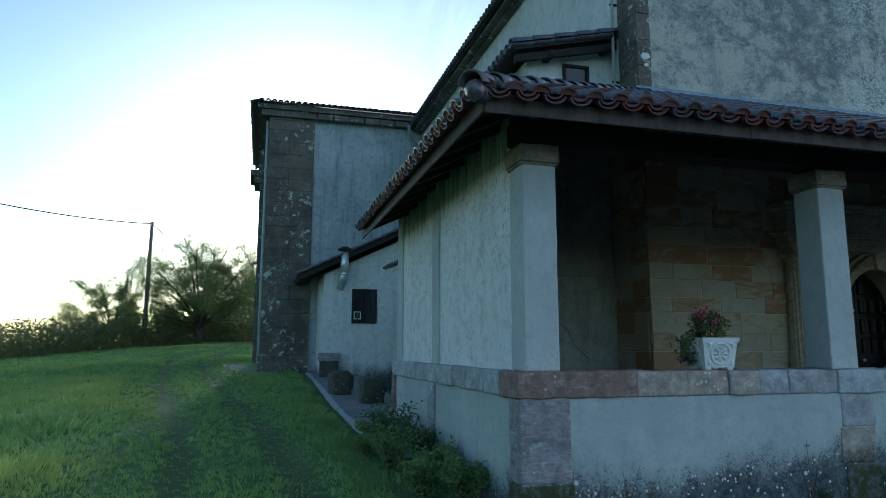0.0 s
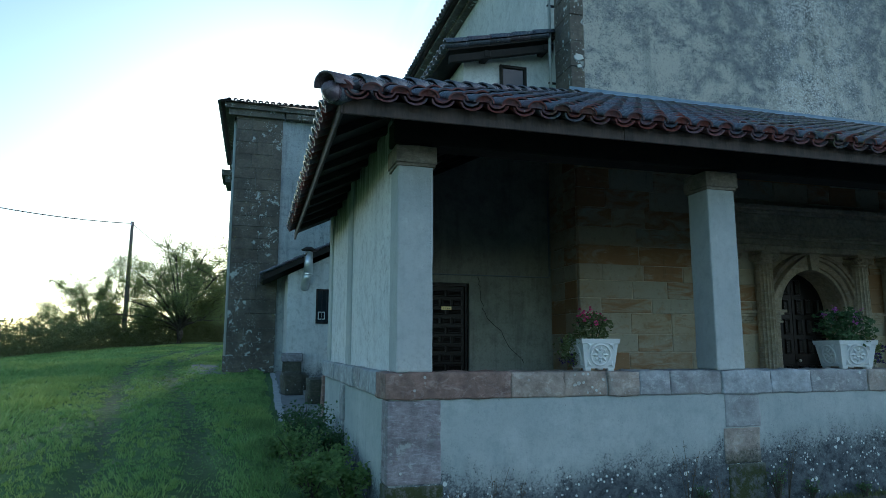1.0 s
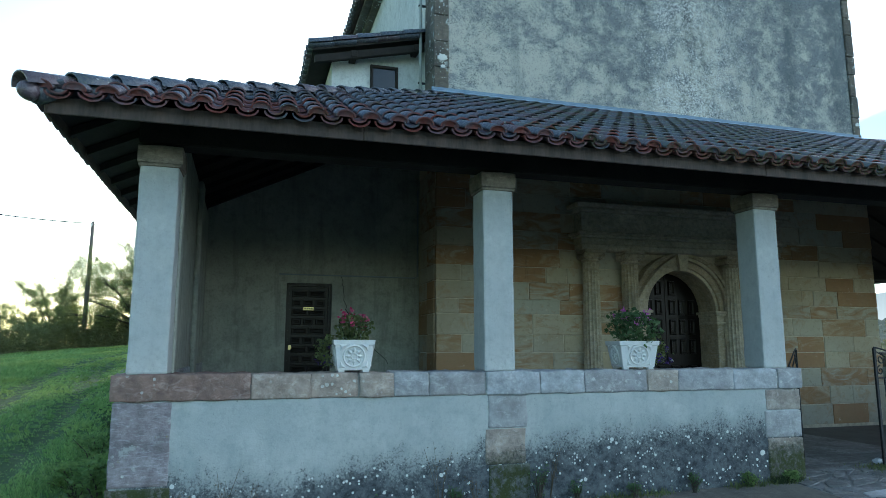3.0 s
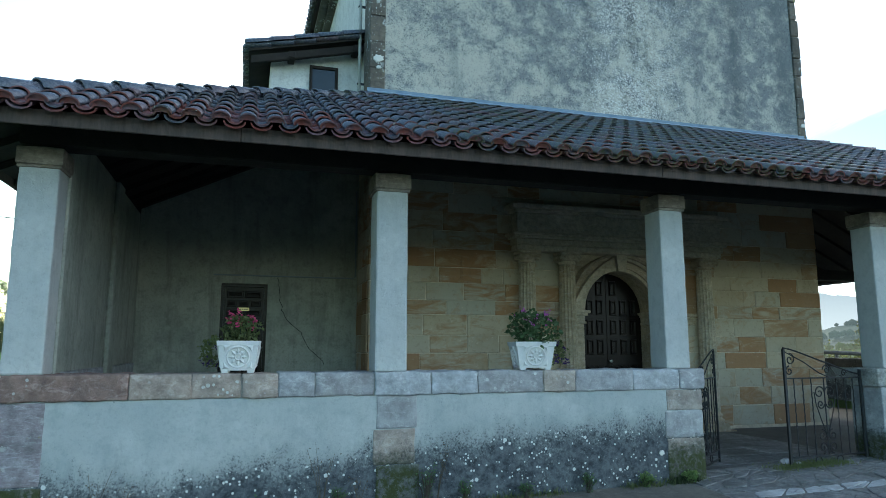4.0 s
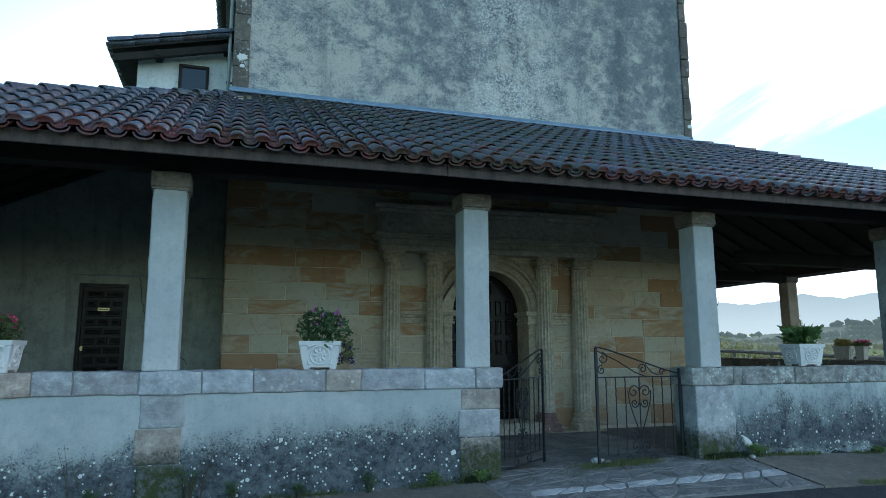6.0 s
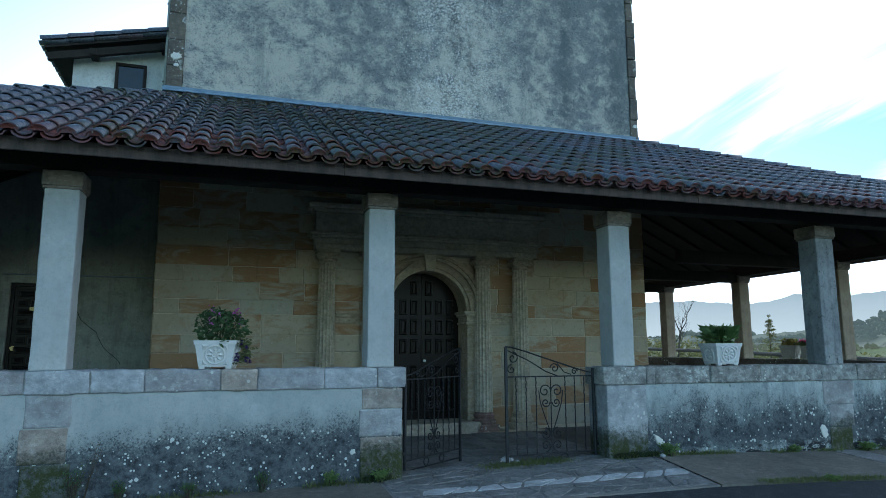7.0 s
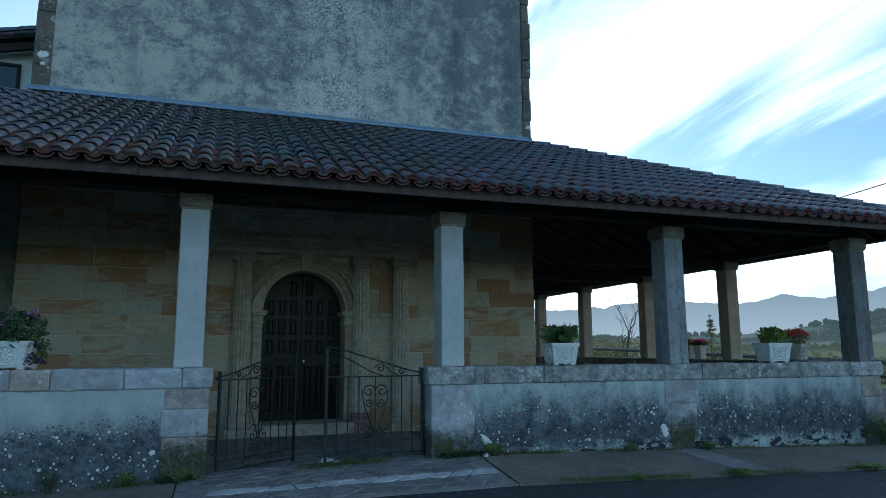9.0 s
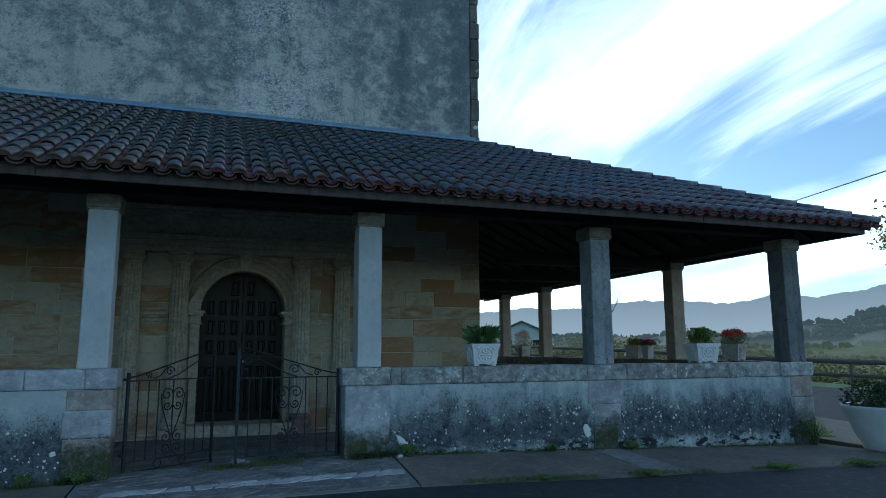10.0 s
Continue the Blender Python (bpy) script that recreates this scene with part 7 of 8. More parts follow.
part("wire", mesh_of(lambda b: tube(b, [(6.0 * t, 22 * t, -3.6 * t - 0.8 * t * (1 - t)) for t in (k / 12 for k in range(13))], 0.035, 5)), M_IRON, wires)
wire2 = thing("utility_pole", "wooden utility pole across the road with a wire over the valley", "utility pole", (19.0, -21.2, gz(19.0, -21.2) - 0.2))
part("post", mesh_of(lambda b: tube(b, [(0, 0, 0), (0, 0, 6.3)], 0.14, 10, 0.10)), M_POLE, wire2, smooth=True)
part("wire", mesh_of(lambda b: tube(b, [(0, 0, 5.98), (11.0, 39.3, 7.14), (26.0, 93.0, 8.72)], 0.02, 5)), M_IRON, wire2)

def make_conifer(at, h, seed):
    """A young spruce: whorls of short drooping boughs set with needles."""
    rng = random.Random(seed)
    e = thing("young_spruce", "small young spruce beside the railing", "tree", at)
    st, b = bmesh.new(), bmesh.new()
    tube(st, [(0, 0, -0.1), (0.01, 0, h * 0.5), (0, 0, h)], 0.03, 6, 0.006)
    for k in range(60):
        f = 0.12 + 0.86 * rng.random()
        a, r = rng.uniform(0, 6.28), (1 - f) * h * 0.34 * rng.uniform(0.35, 1.25) + 0.03
        tip = Vector((r * math.cos(a), r * math.sin(a), h * f + 0.1 * r))
        tube(st, [(0, 0, h * f), tip], 0.006, 3, 0.003)
        for _ in range(40):
            leaf(b, Vector((0, 0, h * f)).lerp(tip, rng.random()) + Vector((rng.gauss(0, 0.03), rng.gauss(0, 0.03), rng.gauss(0, 0.03))), 0.05, rng)
    part("trunk", st, M_BARK, e)
    part("crown", b, M_SCRUB, e)


make_conifer((27.8, 16.0, gz(27.8, 16.0)), 2.7, 77)

def make_house(at, w, d, h, rz):
    """A small white farmhouse: walls, gabled roof with eaves, windows."""
    e = thing("farmhouse", "small white farmhouse with a low tiled gable roof in the valley", "house", at, rz)
    b = bmesh.new()
    prism(b, [(-w / 2, -3.0), (w / 2, -3.0), (w / 2, h), (0, h + w * 0.22), (-w / 2, h)], -d / 2, d / 2)
    part("wall", b, M_WHITE, e)
    for sx in (-1, 1):
        b = bmesh.new()
        slab(b, [(0, -d / 2 - 0.4, h + w * 0.22 + 0.22), (sx * (w / 2 + 0.5), -d / 2 - 0.4, h), (sx * (w / 2 + 0.5), d / 2 + 0.4, h), (0, d / 2 + 0.4, h + w * 0.22 + 0.22)], 0.18)
        part("roof", b, M_TILE, e)
    for x in (-w * 0.25, w * 0.25):
        for z in (h - 1.6, h - 4.0):
            win = part("window", boxed(x - 0.45, x + 0.45, -d / 2 - 0.03, -d / 2 + 0.05, z, z + 1.1), M_GLASS, e)
            part("sill", boxed(x - 0.55, x + 0.55, -d / 2 - 0.10, -d / 2 - 0.031, z - 0.1, z - 0.002), M_EDGING, win)
    return e


make_house((42.6, 62.0, -1.5), 6.4, 8.0, 4.4, -30)

# railing beside the lane
rail_pts = [(31.0, 2.0, 0.83), (28.3, 5.2, 0.92), (25.7, 9.2, 1.08), (25.2, 17.0, 1.36), (25.0, 24.0, 1.52), (24.6, 36.0, 1.75)]
railing = thing("railing", "brown wooden two-rail fence along the lane", "railing", (25.7, 9.2, 0.0))
for dz, r in ((0.0, 0.075), (-0.42, 0.06)):
    part("rail", mesh_of(lambda b: tube(b, [(x - 25.7, y - 9.2, z + dz) for x, y, z in rail_pts], r, 8)), M_POLE, railing)
for (x0, y0, z0), (x1, y1, z1) in zip(rail_pts, rail_pts[1:]):
    n = max(1, round(math.dist((x0, y0), (x1, y1)) / 2.2))
    for k in range(n):
        t = k / n
        x, y, zt = x0 + (x1 - x0) * t, y0 + (y1 - y0) * t, z0 + (z1 - z0) * t
        part("post", mesh_of(lambda b: tube(b, [(x - 25.7, y - 9.2, gz(x, y) - 0.2), (x - 25.7, y - 9.2, zt + 0.02)], 0.06, 8)), M_POLE, railing)


# ---------------------------------------------------------------- far land
def ridge(name, dist, peaks, base, rough, seed, a0, a1, depth, material, label, wood=0.0011):
    """A hill range over the bearings a0 to a1 (degrees from +y towards +x): peaks are (bearing, rise, width), rises as tangents."""
    bm = bmesh.new()
    n, m = int((a1 - a0) / 0.12), 9
    cols = []
    for i in range(n + 1):
        az = a0 + (a1 - a0) * i / n
        h = base + sum(r * math.exp(-(abs(az - b) / w) ** 1.35) for b, r, w in peaks)
        h += rough * (noise.noise((az * 0.35, seed, 0)) + 0.5 * noise.noise((az * 1.1, seed, 4)) + 0.22 * noise.noise((az * 3.2, seed, 7)))
        col = []
        for j in range(m + 1):
            f = j / m
            d = dist - depth * (1 - f)
            z = -25 + (h * dist + 25) * (f ** 1.15) + dist * rough * 0.5 * f * (1 - f) * noise.noise((az * 0.8, f * 3, seed))
            z += dist * wood * f * (noise.noise((az * 9.0, f * 9, seed)) + 0.6 * noise.noise((az * 23.0, f * 14, seed)))
            col.append(bm.verts.new((8 + d * math.sin(radians(az)), -8 + d * math.cos(radians(az)), z)))
        cols.append(col)
    for c0, c1 in zip(cols, cols[1:]):
        for j in range(m):
            bm.faces.new((c0[j], c1[j], c1[j + 1], c0[j + 1]))
    ob = link(name, bm, material, smooth=True)
    return tagged(ob, label, "hills", kind="structure")


# Backdrop land glows by its emission share, standing in for haze.
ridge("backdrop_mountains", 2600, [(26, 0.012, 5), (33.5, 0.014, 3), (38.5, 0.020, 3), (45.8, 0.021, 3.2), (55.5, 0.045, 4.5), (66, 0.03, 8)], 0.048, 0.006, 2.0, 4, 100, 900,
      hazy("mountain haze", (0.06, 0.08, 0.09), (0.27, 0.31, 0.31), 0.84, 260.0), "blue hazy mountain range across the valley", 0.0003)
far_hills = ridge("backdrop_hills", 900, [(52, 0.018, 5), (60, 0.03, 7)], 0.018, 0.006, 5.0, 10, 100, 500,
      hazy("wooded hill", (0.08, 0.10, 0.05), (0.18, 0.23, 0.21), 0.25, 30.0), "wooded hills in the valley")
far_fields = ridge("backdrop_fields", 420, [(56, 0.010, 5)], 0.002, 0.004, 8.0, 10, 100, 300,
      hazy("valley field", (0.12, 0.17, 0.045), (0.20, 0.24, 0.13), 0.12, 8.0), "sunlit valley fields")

def far_wood(name, hill, n, size, seed, material, label, keep):
    """Tree crowns standing on a far hill."""
    rng = random.Random(seed)
    b = bmesh.new()
    bmesh.ops.create_icosphere(b, subdivisions=1, radius=1.0)
    base = np.array([v.co[:] for v in b.verts])
    tris = [tuple(v.index for v in f.verts) for f in b.faces]
    b.free()
    spots = [v.co.copy() for v in hill.data.vertices if keep(v.co)]
    vs, fs = [], []
    for k in range(n):
        p = rng.choice(spots) + Vector((rng.uniform(-9, 9), rng.uniform(-9, 9), 0))
        r = size * rng.uniform(0.5, 1.2)
        swell = np.array([1 + 0.45 * noise.noise(Vector(q) * 1.9 + Vector((k, 0, 0))) for q in base])[:, None]
        vs.append(base * swell * (r, r, r * rng.uniform(0.8, 1.3)) + np.array(p) + (0, 0, r * 0.4))
        fs += [tuple(i + k * len(base) for i in f) for f in tris]
    me = bpy.data.meshes.new(name)
    me.from_pydata(np.concatenate(vs).tolist(), [], fs)
    me.materials.append(material)
    return tagged(new(name, me), label, "trees", kind="stuff")


# The far crowns emit a haze colour too.
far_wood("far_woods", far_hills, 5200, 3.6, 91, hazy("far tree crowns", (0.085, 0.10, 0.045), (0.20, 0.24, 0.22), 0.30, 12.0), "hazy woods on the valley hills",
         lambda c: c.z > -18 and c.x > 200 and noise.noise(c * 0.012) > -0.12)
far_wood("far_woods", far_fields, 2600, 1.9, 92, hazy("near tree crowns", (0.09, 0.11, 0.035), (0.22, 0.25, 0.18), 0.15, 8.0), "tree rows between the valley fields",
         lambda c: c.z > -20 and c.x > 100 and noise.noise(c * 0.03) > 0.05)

# ---------------------------------------------------------------- grass and weeds
def make_grass(name, area, n, height, seed, label, keep=None):
    """Blades in small tufts, taller and leaning in patches, short in the ruts."""
    rng = np.random.default_rng(seed)
    vs, fs = [], []
    x0, x1, y0, y1 = area
    k = 0
    for _ in range(n):
        x, y = x1 - (x1 - x0) * rng.random() ** 1.25, y0 + (y1 - y0) * rng.random() ** 2.0
        if x > -0.62 - 0.06 * math.sin(y * 1.7) or (keep and not keep(x, y)):
            continue
        r0 = rut(x, y) if -9 < x else 0.0
        if rng.random() < 0.35 * r0:
            continue
        patch = noise.noise((x * 0.9, y * 0.7, 5.0)) + 0.6 * noise.noise((x * 2.3, y * 1.9, 8.0))
        left = min(1.0, max(0.0, (-3.0 - 0.12 * y - x) / 1.5))
        tall = height * (1 + 0.6 * patch) * (1 + 0.55 * left) * (1 - 0.65 * r0)
        if tall < 0.02:
            tall = 0.02
        z = gzn(x, y) - 0.004
        sway = noise.noise((x * 0.6, y * 0.6, 21.0)) * 6.0
        for _b in range(6):
            a, r = rng.uniform(0, 6.283), rng.random() * 0.05
            bx, by = x + r * math.cos(a), y + r * math.sin(a)
            h = tall * rng.uniform(0.45, 1.25)
            w = (0.0026 + 0.0007 * max(0.0, y + 2)) * rng.uniform(0.7, 1.3)
            d = sway + rng.normal(0, 1.1)
            lx, ly = math.cos(d) * h * 0.3, math.sin(d) * h * 0.3
            sx, sy = w * math.cos(a), w * math.sin(a)
            vs += [(bx - sx, by - sy, z), (bx + sx, by + sy, z), (bx + lx - sx * 0.8, by + ly - sy * 0.8, z + h * 0.62), (bx + lx + sx * 0.8, by + ly + sy * 0.8, z + h * 0.62), (bx + lx * 2.6, by + ly * 2.6, z + h * (0.95 if _b % 2 else 0.75))]
            fs += [(k, k + 1, k + 3, k + 2), (k + 2, k + 3, k + 4)]
            k += 5
    me = bpy.data.meshes.new(name)
    me.from_pydata(vs, [], fs)
    me.materials.append(M_BLADE)
    return tagged(new(name, me), label, "grass", kind="stuff")


make_grass("grass", (-20, -0.6, -2.0, 46.0), 46000, 0.075, 61, "short green meadow grass worn thin in the ruts")
make_grass("grass_tufts", (-14, -0.8, -2.0, 30.0), 16000, 0.15, 63, "longer tufts of meadow grass",
           lambda x, y: rut(x, y) < 0.2 and noise.noise((x * 0.8, y * 0.5, 11.0)) > 0.10 and (x < -3.4 - 0.11 * y or x > -1.2 - 0.05 * y))


def make_bush(at, r, h, n, seed, material, label, size=0.05, name="shrub", category="shrub"):
    rng = random.Random(seed)
    e = thing(name, label, category, at)
    st = bmesh.new()
    b = bmesh.new()
    for k in range(14):
        a = rng.uniform(0, 6.28)
        tip = Vector((r * rng.uniform(0.3, 1) * math.cos(a), r * rng.uniform(0.3, 1) * math.sin(a), h * rng.uniform(0.55, 1.05)))
        pts = [Vector((0, 0, -0.05)), tip * 0.5 + Vector((0, 0, h * 0.12)), tip]
        tube(st, pts, 0.008, 4, 0.003)
        for _ in range(n // 14):
            t = rng.random() ** 0.6
            p = pts[0].lerp(pts[1], min(1, t * 2)) if t < 0.5 else pts[1].lerp(pts[2], t * 2 - 1)
            leaf(b, p + Vector((rng.gauss(0, 0.2 * r), rng.gauss(0, 0.2 * r), abs(rng.gauss(0, 0.13 * h)))), size * rng.uniform(0.5, 1.3), rng)
    part("woody_base", st, M_BARK, e)
    part("leaves", b, material, e)
    return e


for i, (x, y, r, h) in enumerate(((-0.28, 3.7, 0.42, 0.62), (-0.05, 2.9, 0.36, 0.5), (-0.42, 2.7, 0.36, 0.42), (-0.15, 2.0, 0.3, 0.36), (-0.35, 1.4, 0.3, 0.34), (-0.05, 0.95, 0.24, 0.40), (-0.3, 4.6, 0.3, 0.3), (-0.6, 3.6, 0.3, 0.25))):
    make_bush((x, y, gz(x, y)), r, h, 1100, 70 + i, M_LEAFBUSH if i in (0, 1) else M_NETTLE, "bushy dark green weeds at the foot of the side wall")


def weed(at, h, seed):
    rng = random.Random(seed)
    e = thing("dry_weed", "thin dry weed stalk growing at the wall foot", "weed", at, group="weeds")
    b = bmesh.new()
    lv = bmesh.new()
    for k in range(5):
        a, l = rng.uniform(0, 6.28), h * rng.uniform(0.6, 1.0)
        p = [Vector((0, 0, -0.03)), Vector((0.10 * l * math.cos(a), 0.05 * l * math.sin(a), l * 0.5)), Vector((0.28 * l * math.cos(a), 0.10 * l * math.sin(a), l))]
        tube(b, p, 0.0035, 4, 0.0015)
        for q in range(7):
            leaf(lv, p[1].lerp(p[2], rng.random()) + Vector((rng.gauss(0, 0.03), rng.gauss(0, 0.02), rng.gauss(0, 0.03))), 0.02, rng)
    part("stalk_clump", b, M_WEED, e)
    part("leaves", lv, M_WEED, e)


for i, (x, h) in enumerate(((1.05, 0.55), (1.25, 0.42), (2.95, 0.70), (4.05, 0.6), (0.72, 0.35), (3.3, 0.35))):
    weed((x, -0.05, gz(x, 0) + 0.03), h, 90 + i)
def edge_grass(name, line, n, spread, height, seed, label, material=M_LEAF):
    """Low grass and moss along a joint in the paving."""
    rng = random.Random(seed)
    b = bmesh.new()
    for _ in range(n):
        s = rng.random() * (len(line) - 1)
        i = min(int(s), len(line) - 2)
        f = s - i
        x, y = line[i][0] + (line[i + 1][0] - line[i][0]) * f, line[i][1] + (line[i + 1][1] - line[i][1]) * f
        if noise.noise((x * 1.3, y * 1.3, seed)) < -0.05:
            continue
        q = Vector((x + rng.gauss(0, spread), y + rng.gauss(0, spread), gz(x, y) + 0.03))
        h = height * rng.uniform(0.3, 1.2)
        a, d = rng.uniform(0, 6.28), rng.uniform(0, 6.28)
        w = Vector((math.cos(a), math.sin(a), 0)) * 0.006
        v = [b.verts.new(p) for p in (q - w, q + w, q + Vector((math.cos(d) * h * 0.5, math.sin(d) * h * 0.5, h)))]
        b.faces.new(v)
    return tagged(link(name, b, material), label, "grass", kind="stuff")


edge_grass("verge_grass", [(-0.75, 1.0), (-0.8, 6.0), (-0.85, 10.0), (-0.95, 14.0), (-1.1, 20.0)], 7000, 0.13, 0.10, 139, "taller tufted grass along the side path", M_NETTLE)
edge_grass("verge_grass", [(x, ramp(ROAD_FRONT, x)) for x in (10.5, 11.5, 12.5, 13.6, 14.7, 16.5, 19.2)], 4200, 0.05, 0.045, 141, "low grass growing along the pavement edge")
edge_grass("verge_grass", [(9.9, 0.0), (13.0, 0.02), (17.5, 0.0), (18.6, 0.6)], 4500, 0.045, 0.06, 143, "low grass growing along the parapet foot")
edge_grass("verge_grass", [(2.0, -0.02), (5.0, 0.0), (7.1, 0.0)], 1500, 0.05, 0.08, 145, "low grass growing along the parapet foot")
edge_grass("moss", [(6.75, -0.01), (7.22, 0.02), (7.24, 0.3)], 3000, 0.03, 0.07, 149, "dark moss and weeds at the foot of the gate pier", M_LEAFDARK)
edge_grass("moss", [(9.78, 0.25), (9.83, 0.0), (10.5, -0.01)], 3400, 0.03, 0.075, 151, "dark moss and weeds at the foot of the gate pier", M_LEAFDARK)
edge_grass("verge_grass", [(8.3, 0.15), (9.0, 0.2), (9.85, 0.18)], 4000, 0.09, 0.035, 147, "moss and grass in the joints under the gate")
for i, (x, y, r, h) in enumerate(((6.4, -0.02, 0.10, 0.12), (6.95, -0.03, 0.10, 0.10), (10.65, -0.08, 0.12, 0.14), (12.7, -0.02, 0.09, 0.08), (13.95, -0.03, 0.13, 0.10), (17.35, -0.05, 0.20, 0.38), (17.9, 0.35, 0.25, 0.14), (15.0, -1.68, 0.2, 0.05), (13.2, -1.44, 0.16, 0.05), (16.2, -1.79, 0.2, 0.05), (11.9, -1.32, 0.1, 0.04))):
    make_bush((x, y, gz(x, y) + 0.03), r, h, 900, 110 + i, M_NETTLE, "tuft of green weeds in the pavement joint", 0.026, "weed_tuft", "weed")


for i, (x, r, h) in enumerate(((3.95, 0.11, 0.34), (4.35, 0.08, 0.2), (2.35, 0.07, 0.16), (3.1, 0.09, 0.22), (5.0, 0.08, 0.15), (5.7, 0.09, 0.2), (2.75, 0.06, 0.12))):
    make_bush((x, -0.04, gz(x, 0) + 0.02), r, h, 420, 160 + i, M_LEAFBUSH, "small leafy weed creeping up the parapet foot", 0.02, "weed_tuft", "weed")


# ---------------------------------------------------------------- pieces of walls, copings, paving and roof
def stone_piece(parent, name, dims, material, c=0.012, wear=0.006, seed=0):
    part(name, blocked(*dims, c=c, wear=wear, rng=random.Random(seed)), material, parent)


def hewn_piece(parent, name, dims, material, c=0.012, wear=0.006, seed=0):
    part(name, rough_block(*dims, 0.06, wear, c, seed * 3.1, 6.5), material, parent, smooth=True)


for owner, bed in ((parapet_west, (0.14, 7.22, 0.055, 0.47, 1.012, 1.215)), (parapet_west, (0.14, 0.50, 0.47, 5.62, 1.012, 1.215)), (parapet_east, (9.83, 17.50, 0.055, 0.47, 0.99, 1.192)), (parapet_east, (17.08, 17.50, 0.47, 14.8, 0.99, 1.192))):
    part("mortar_bed", boxed(*bed), M_BEDDING, owner)
CUTS_L = [0.10, 1.24, 1.76, 2.20, 2.53, 2.87, 3.45, 4.02, 4.52, 5.25, 5.62, 6.33, 6.92, 7.25]
for i, (a, c) in enumerate(zip(CUTS_L, CUTS_L[1:])):
    hewn_piece(parapet_west, "coping_stone", (a + 0.002, c - 0.002, 0.025 + 0.008 * (i % 3), 0.49, 1.01, COP_L - 0.004 * (i % 2)), M_COPINGRED if i < 1 else M_COPINGPINK if i < 4 or i == 9 else M_COPING, 0.013, 0.017, i)
CUTS_S = [0.50, 0.95, 1.55, 2.05, 2.75, 3.25, 3.95, 4.55, 5.15, 5.65]
for i, (a, c) in enumerate(zip(CUTS_S, CUTS_S[1:])):
    hewn_piece(parapet_west, "coping_stone", (0.11 + 0.008 * (i % 3), 0.52, a + 0.002, c - 0.002, 1.01, COP_L - 0.004 * (i % 2)), M_COPING, 0.013, 0.017, 40 + i)
CUTS_R = [9.80, 10.43, 10.57, 11.43, 12.25, 13.32, 13.98, 14.87, 15.81, 16.85, 17.53]
for i, (a, c) in enumerate(zip(CUTS_R, CUTS_R[1:])):
    hewn_piece(parapet_east, "coping_stone", (a + 0.002, c - 0.002, 0.025 + 0.008 * (i % 3), 0.49, 0.99, COP_R - 0.004 * (i % 2)), M_COPING_E, 0.013, 0.017, 80 + i)
for i in range(16):
    y = 0.50 + 0.9 * i
    hewn_piece(parapet_east, "coping_stone", (17.05, 17.53, y, y + 0.89, 0.99, COP_R - 0.004 * (i % 2)), M_QUOIN, 0.013, 0.017, 120 + i)
for i, d in enumerate(((0.13, 0.60, 0.042, 0.30, 0.31, 1.005), (0.12, 0.62, 0.040, 0.30, -0.2, 0.30), (3.47, 3.88, 0.043, 0.30, 0.69, 1.005), (3.44, 3.86, 0.043, 0.30, 0.35, 0.685), (3.47, 3.9, 0.040, 0.30, -0.2, 0.345),
                       (6.75, 7.215, 0.044, 0.47, 0.78, 1.005), (6.72, 7.215, 0.042, 0.47, 0.48, 0.776), (6.74, 7.22, 0.040, 0.47, -0.2, 0.476),
                       (13.33, 13.90, 0.044, 0.30, 0.66, 0.985), (13.42, 13.86, 0.043, 0.30, 0.35, 0.655), (13.40, 13.80, 0.040, 0.30, -0.2, 0.345),
                       (17.05, 17.50, 0.044, 0.47, 0.66, 0.985), (17.10, 17.51, 0.043, 0.47, 0.25, 0.655), (17.04, 17.52, 0.040, 0.47, -0.25, 0.245),
                       (9.845, 10.42, 0.03, 0.48, 0.06, 0.985), (9.83, 10.45, 0.02, 0.48, -0.2, 0.056))):
    hewn_piece(parapet_west if d[0] < 8 else parapet_east, "base_stone", d, M_PURPLESTONE if i == 0 else M_PIERPINK if i in (1, 3, 5, 7, 10, 11) else M_BASESTONE, 0.012, 0.007, 200 + i)

for i, d in enumerate(((0.118, 0.2, 2.90, 3.22, 0.55, 1.005), (0.122, 0.2, 2.93, 3.20, -0.1, 0.545), (0.11, 0.2, 5.40, 5.62, 0.5, 1.005), (0.115, 0.2, 5.42, 5.62, -0.1, 0.495))):
    hewn_piece(parapet_west, "base_stone", d, M_BASESTONE if i < 2 else M_COPINGRED, 0.012, 0.012, 260 + i)

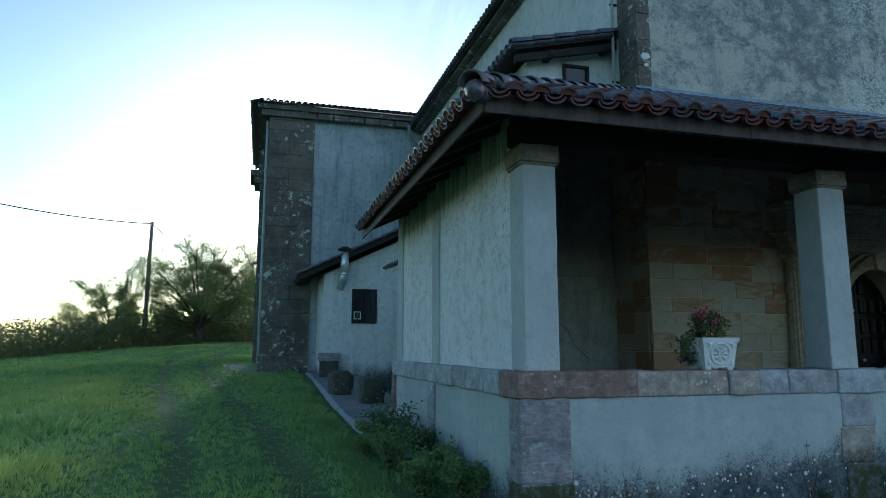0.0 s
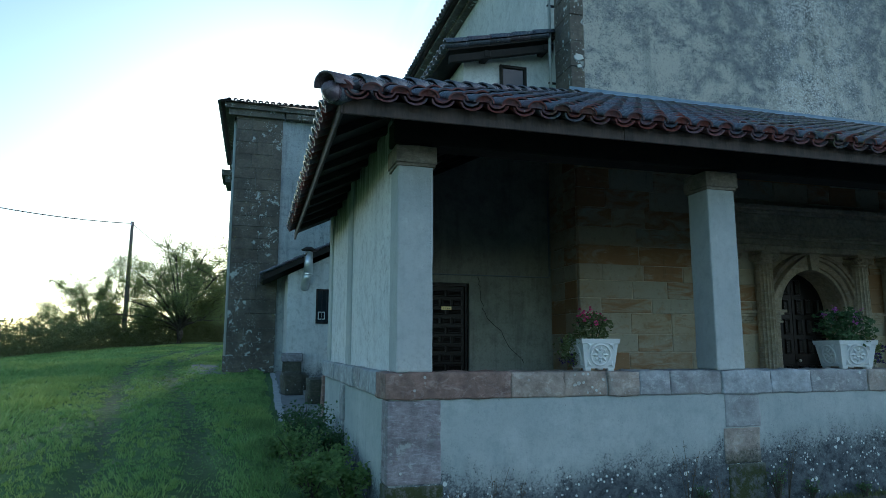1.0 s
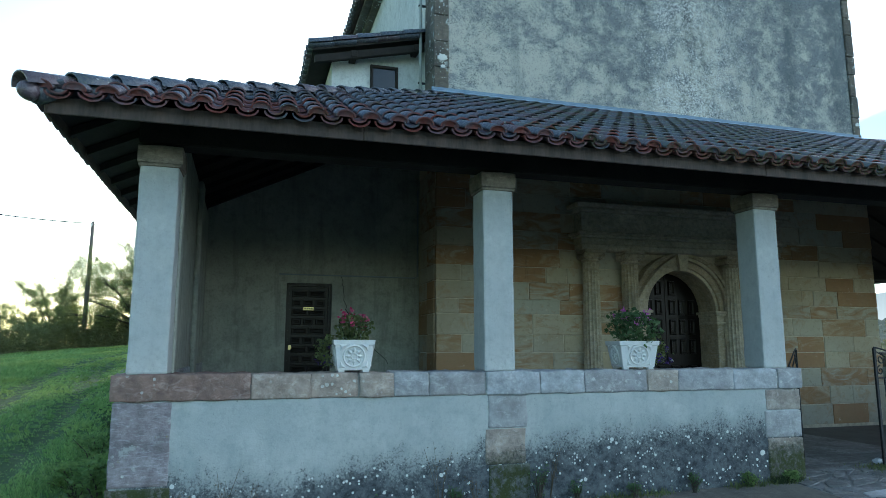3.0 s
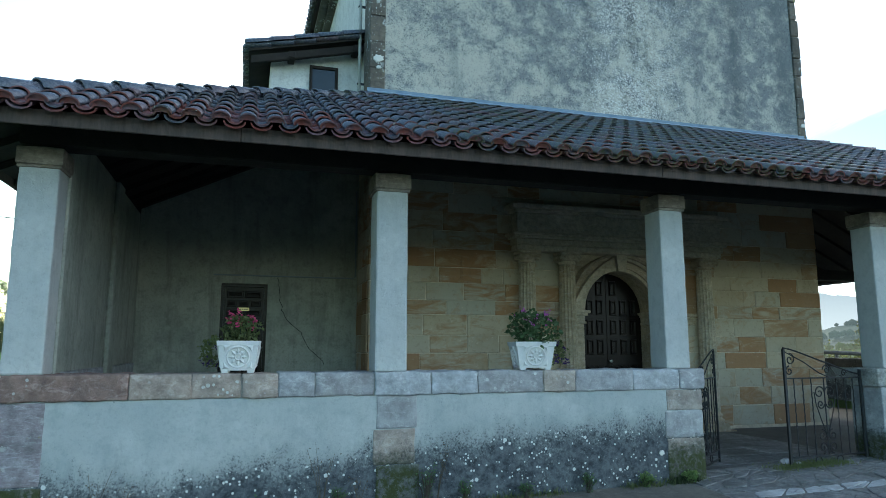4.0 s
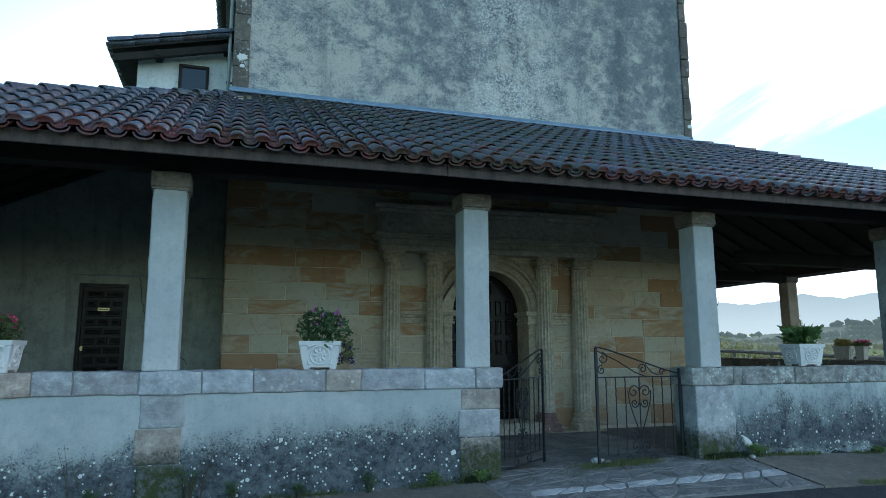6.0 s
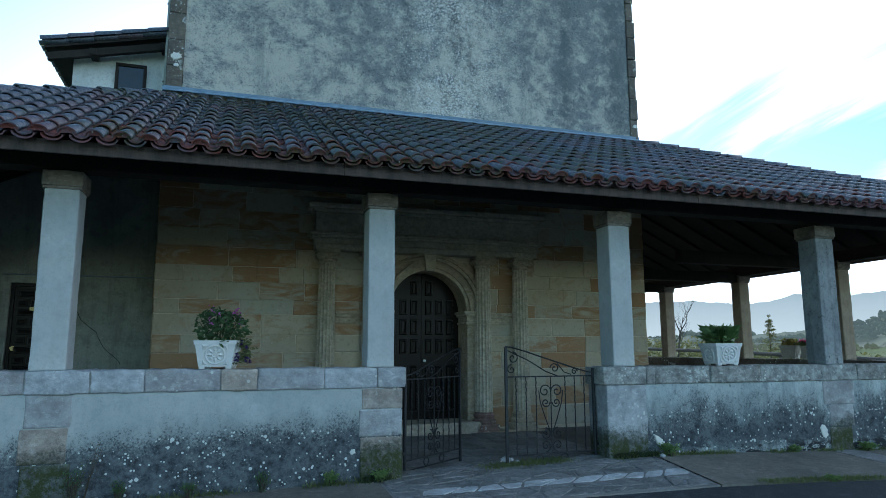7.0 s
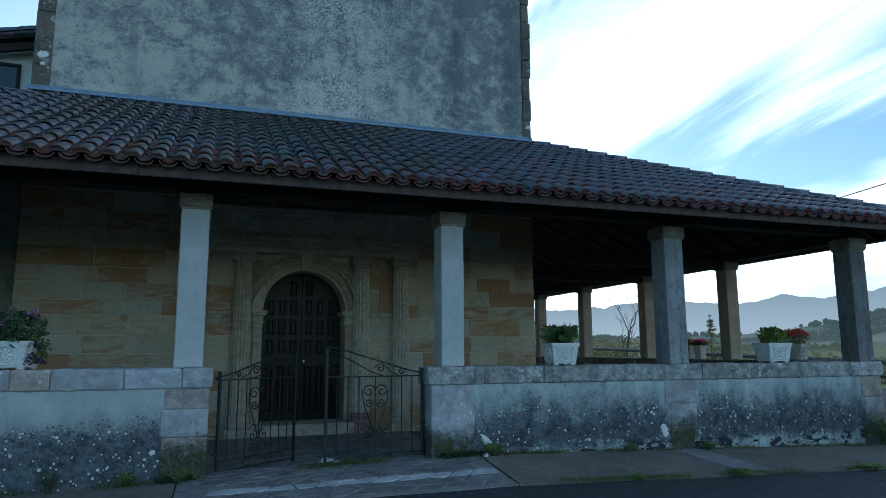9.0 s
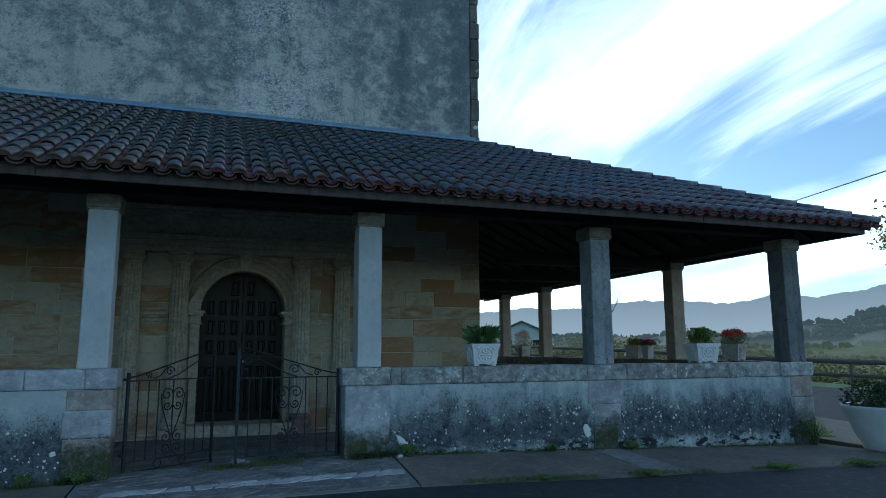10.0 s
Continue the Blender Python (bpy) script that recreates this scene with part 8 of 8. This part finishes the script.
# ashlar of the church front
rng = random.Random(7)
COURSES = (0.03, 0.40, 0.74, 1.08, 1.388, 1.686, 2.027, 2.274, 2.569, 2.838, 3.161, 3.47, 3.80, 4.13, 4.48, 4.80, 5.12, 5.42)
JOINTS = {4: (4.56, 5.16, 5.83), 5: (5.05, 5.82), 6: (4.51, 5.46, 6.34), 7: (5.10, 5.77, 6.53), 8: (4.55, 5.33, 6.09, 6.49), 3: (5.0, 6.2)}
for course, (z, z_top) in enumerate(zip(COURSES, COURSES[1:])):
    h = z_top - z
    x = 4.12
    fixed = list(JOINTS.get(course, ()))
    while x < 13.40:
        w = rng.uniform(0.5, 1.15)
        x1 = fixed.pop(0) if fixed else min(13.405, x + w)
        if 13.405 - x1 < 0.3:
            x1 = 13.405
        cuts = [(x, x1)]
        if z < 3.05:
            lo, hi = AX - 0.95, AX + 0.95
            cuts = [(a, c) for a, c in ((x, min(x1, lo)), (max(x, hi), x1)) if c - a > 0.05]
        for a, c in cuts:
            stone_piece(wall_facade, "ashlar_block", (a + rng.uniform(0.002, 0.009), c - rng.uniform(0.002, 0.009), 4.243 + rng.uniform(-0.005, 0.004), 4.33, z + rng.uniform(0.001, 0.007), z + h - rng.uniform(0.001, 0.007)), M_ASHLAR, 0.007, 0.007, rng.random())
        x = x1
    for ya, yb in ((4.335, 4.75), (4.755, 5.298)):
        stone_piece(wall_facade, "ashlar_block", (4.104 + rng.uniform(-0.003, 0.003), 4.2, ya, yb, z + 0.004, z_top - 0.004), M_ASHLAR, 0.008, 0.005, rng.random())
# quoins of the upper front and of the chancel
z, k = 5.82, 0
while z < 12.9:
    h = rng.uniform(0.34, 0.5)
    stone_piece(wall_front_upper, "quoin", (4.085 + rng.uniform(0, 0.012), 4.355, 4.262, 4.88, z + 0.003, z + h - 0.003), M_QUOIN, 0.010, 0.005, k)
    stone_piece(wall_front_upper, "quoin", (13.26, 13.47 - rng.uniform(0, 0.05), 4.262, 4.88, z + 0.004, z + h - 0.004), M_QUOIN, 0.014, 0.008, 500 + k)
    z += h
    k += 1
z = 0.25
while z < 10.36:
    h = rng.uniform(0.40, 0.55)
    x = -2.0
    while x < -0.27:
        w = rng.choice((0.6, 0.8, 1.0))
        x1 = -0.25 if x + w > -0.6 else x + w
        grow = 0.10 if z < 0.9 else 0.0
        stone_piece(chancel, "quoin", (x - (grow if x < -1.95 else 0) + 0.004, x1 - 0.004, 20.40 - grow - rng.uniform(0, 0.012), 20.52, z + 0.004, min(z + h, 10.37) - 0.002), M_QUOIN, 0.008, 0.003, rng.random())
        x = x1
    z += h
part("buttress", mesh_of(lambda b: (box(b, -2.30, -1.94, 25.0, 26.6, 0.2, 8.8), box(b, -2.72, -1.94, 24.8, 26.8, 9.1, 9.36), box(b, -2.55, -1.94, 24.9, 26.7, 8.8, 9.1), box(b, -2.36, -1.94, 25.1, 26.5, 9.36, 10.38))), M_QUOIN, chancel)

band("paving_channel", 13.335, 13.805, lambda x: -1.49, lambda x: 0.06, 0.038, M_PAVING, "pale stone drainage strip across the pavement", "pavement")
# crazy paving before the gate: an uneven net of joints, each stone a little out of level
rng = random.Random(12)
paving = band("paving_gate", 6.93, 10.45, lambda x: ramp(ROAD_FRONT, x) - 0.02, lambda x: 0.42, 0.026, M_PATH, "worn irregular stone paving before the gate", "pavement")
NX, NY = 12, 8
net = {}
for i in range(NX + 1):
    for j in range(NY + 1):
        jx = rng.uniform(-0.11, 0.11) + (0.10 if j % 2 else -0.05) if 0 < i < NX else 0.0
        jy = rng.uniform(-0.07, 0.07) if 0 < j < NY else 0.0
        if j in (2, 3):
            jy *= 0.3
        net[i, j] = Vector((6.95 + 3.48 * i / NX + jx, -1.17 + 1.57 * j / NY + jy, 0))
for i in range(NX):
    for j in range(NY):
        quad = [net[i, j], net[i + 1, j], net[i + 1, j + 1], net[i, j + 1]]
        for pts in ([quad] if rng.random() < 0.6 else [[quad[0], quad[1], quad[2]], [quad[0], quad[2], quad[3]]]):
            mid = sum(pts, Vector()) / len(pts)
            b = bmesh.new()
            tilt = rng.uniform(-0.003, 0.006)
            rim = []
            for p, q in zip(pts, pts[1:] + pts[:1]):
                for f in (0.12, 0.5, 0.88):
                    w = p.lerp(q, f)
                    w = w + (mid - w).normalized() * rng.uniform(0.010, 0.026)
                    rim.append(w)
            top = [b.verts.new((p.x + (mid.x - p.x) * 0.03, p.y + (mid.y - p.y) * 0.03, gz(p.x, p.y) + 0.036 + tilt)) for p in rim]
            low = [b.verts.new((p.x, p.y, gz(p.x, p.y) + 0.01)) for p in rim]
            b.faces.new(top)
            for k in range(len(rim)):
                b.faces.new((low[k], low[(k + 1) % len(rim)], top[(k + 1) % len(rim)], top[k]))
            bmesh.ops.recalc_face_normals(b, faces=b.faces)
            # One row of pale stone, with sky reflection put into its colour.
            part("paving_stone", b, M_PALESLAB if j == 2 and mid.x > 7.4 else M_PAVING, paving)

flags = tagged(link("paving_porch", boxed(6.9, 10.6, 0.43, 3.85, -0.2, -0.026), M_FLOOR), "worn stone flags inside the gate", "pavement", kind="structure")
y = 0.45
while y < 3.75:
    h = rng.uniform(0.42, 0.62)
    x = 6.92
    while x < 10.5:
        w = rng.uniform(0.45, 0.95)
        x1 = min(10.58, x + w)
        part("paving_stone", blocked(x + 0.008, x1 - 0.008, y + 0.008, min(y + h, 3.84) - 0.008, -0.1, -0.018 + rng.uniform(-0.003, 0.004), c=0.006, wear=0.003, rng=rng), M_FLAG, flags)
        x = x1
    y += h

# the lowest rows of the porch roof, tile by tile
for r, m in front_tiles:
    if r < 3:
        o = new("tile", EAVE_COURSE_MESH)
        o.parent = porch_roof
        o.matrix_basis = m
    if r == 0:
        o = new("eave_tile", EAVE_MESH)
        o.parent = porch_roof
        o.matrix_basis = m @ pose(0, -0.006, -0.004)
for r, m in left_tiles + east_tiles:
    if r == 0:
        o = new("eave_tile", EAVE_MESH)
        o.parent = porch_roof
        o.matrix_basis = m @ pose(0, -0.006, -0.004)
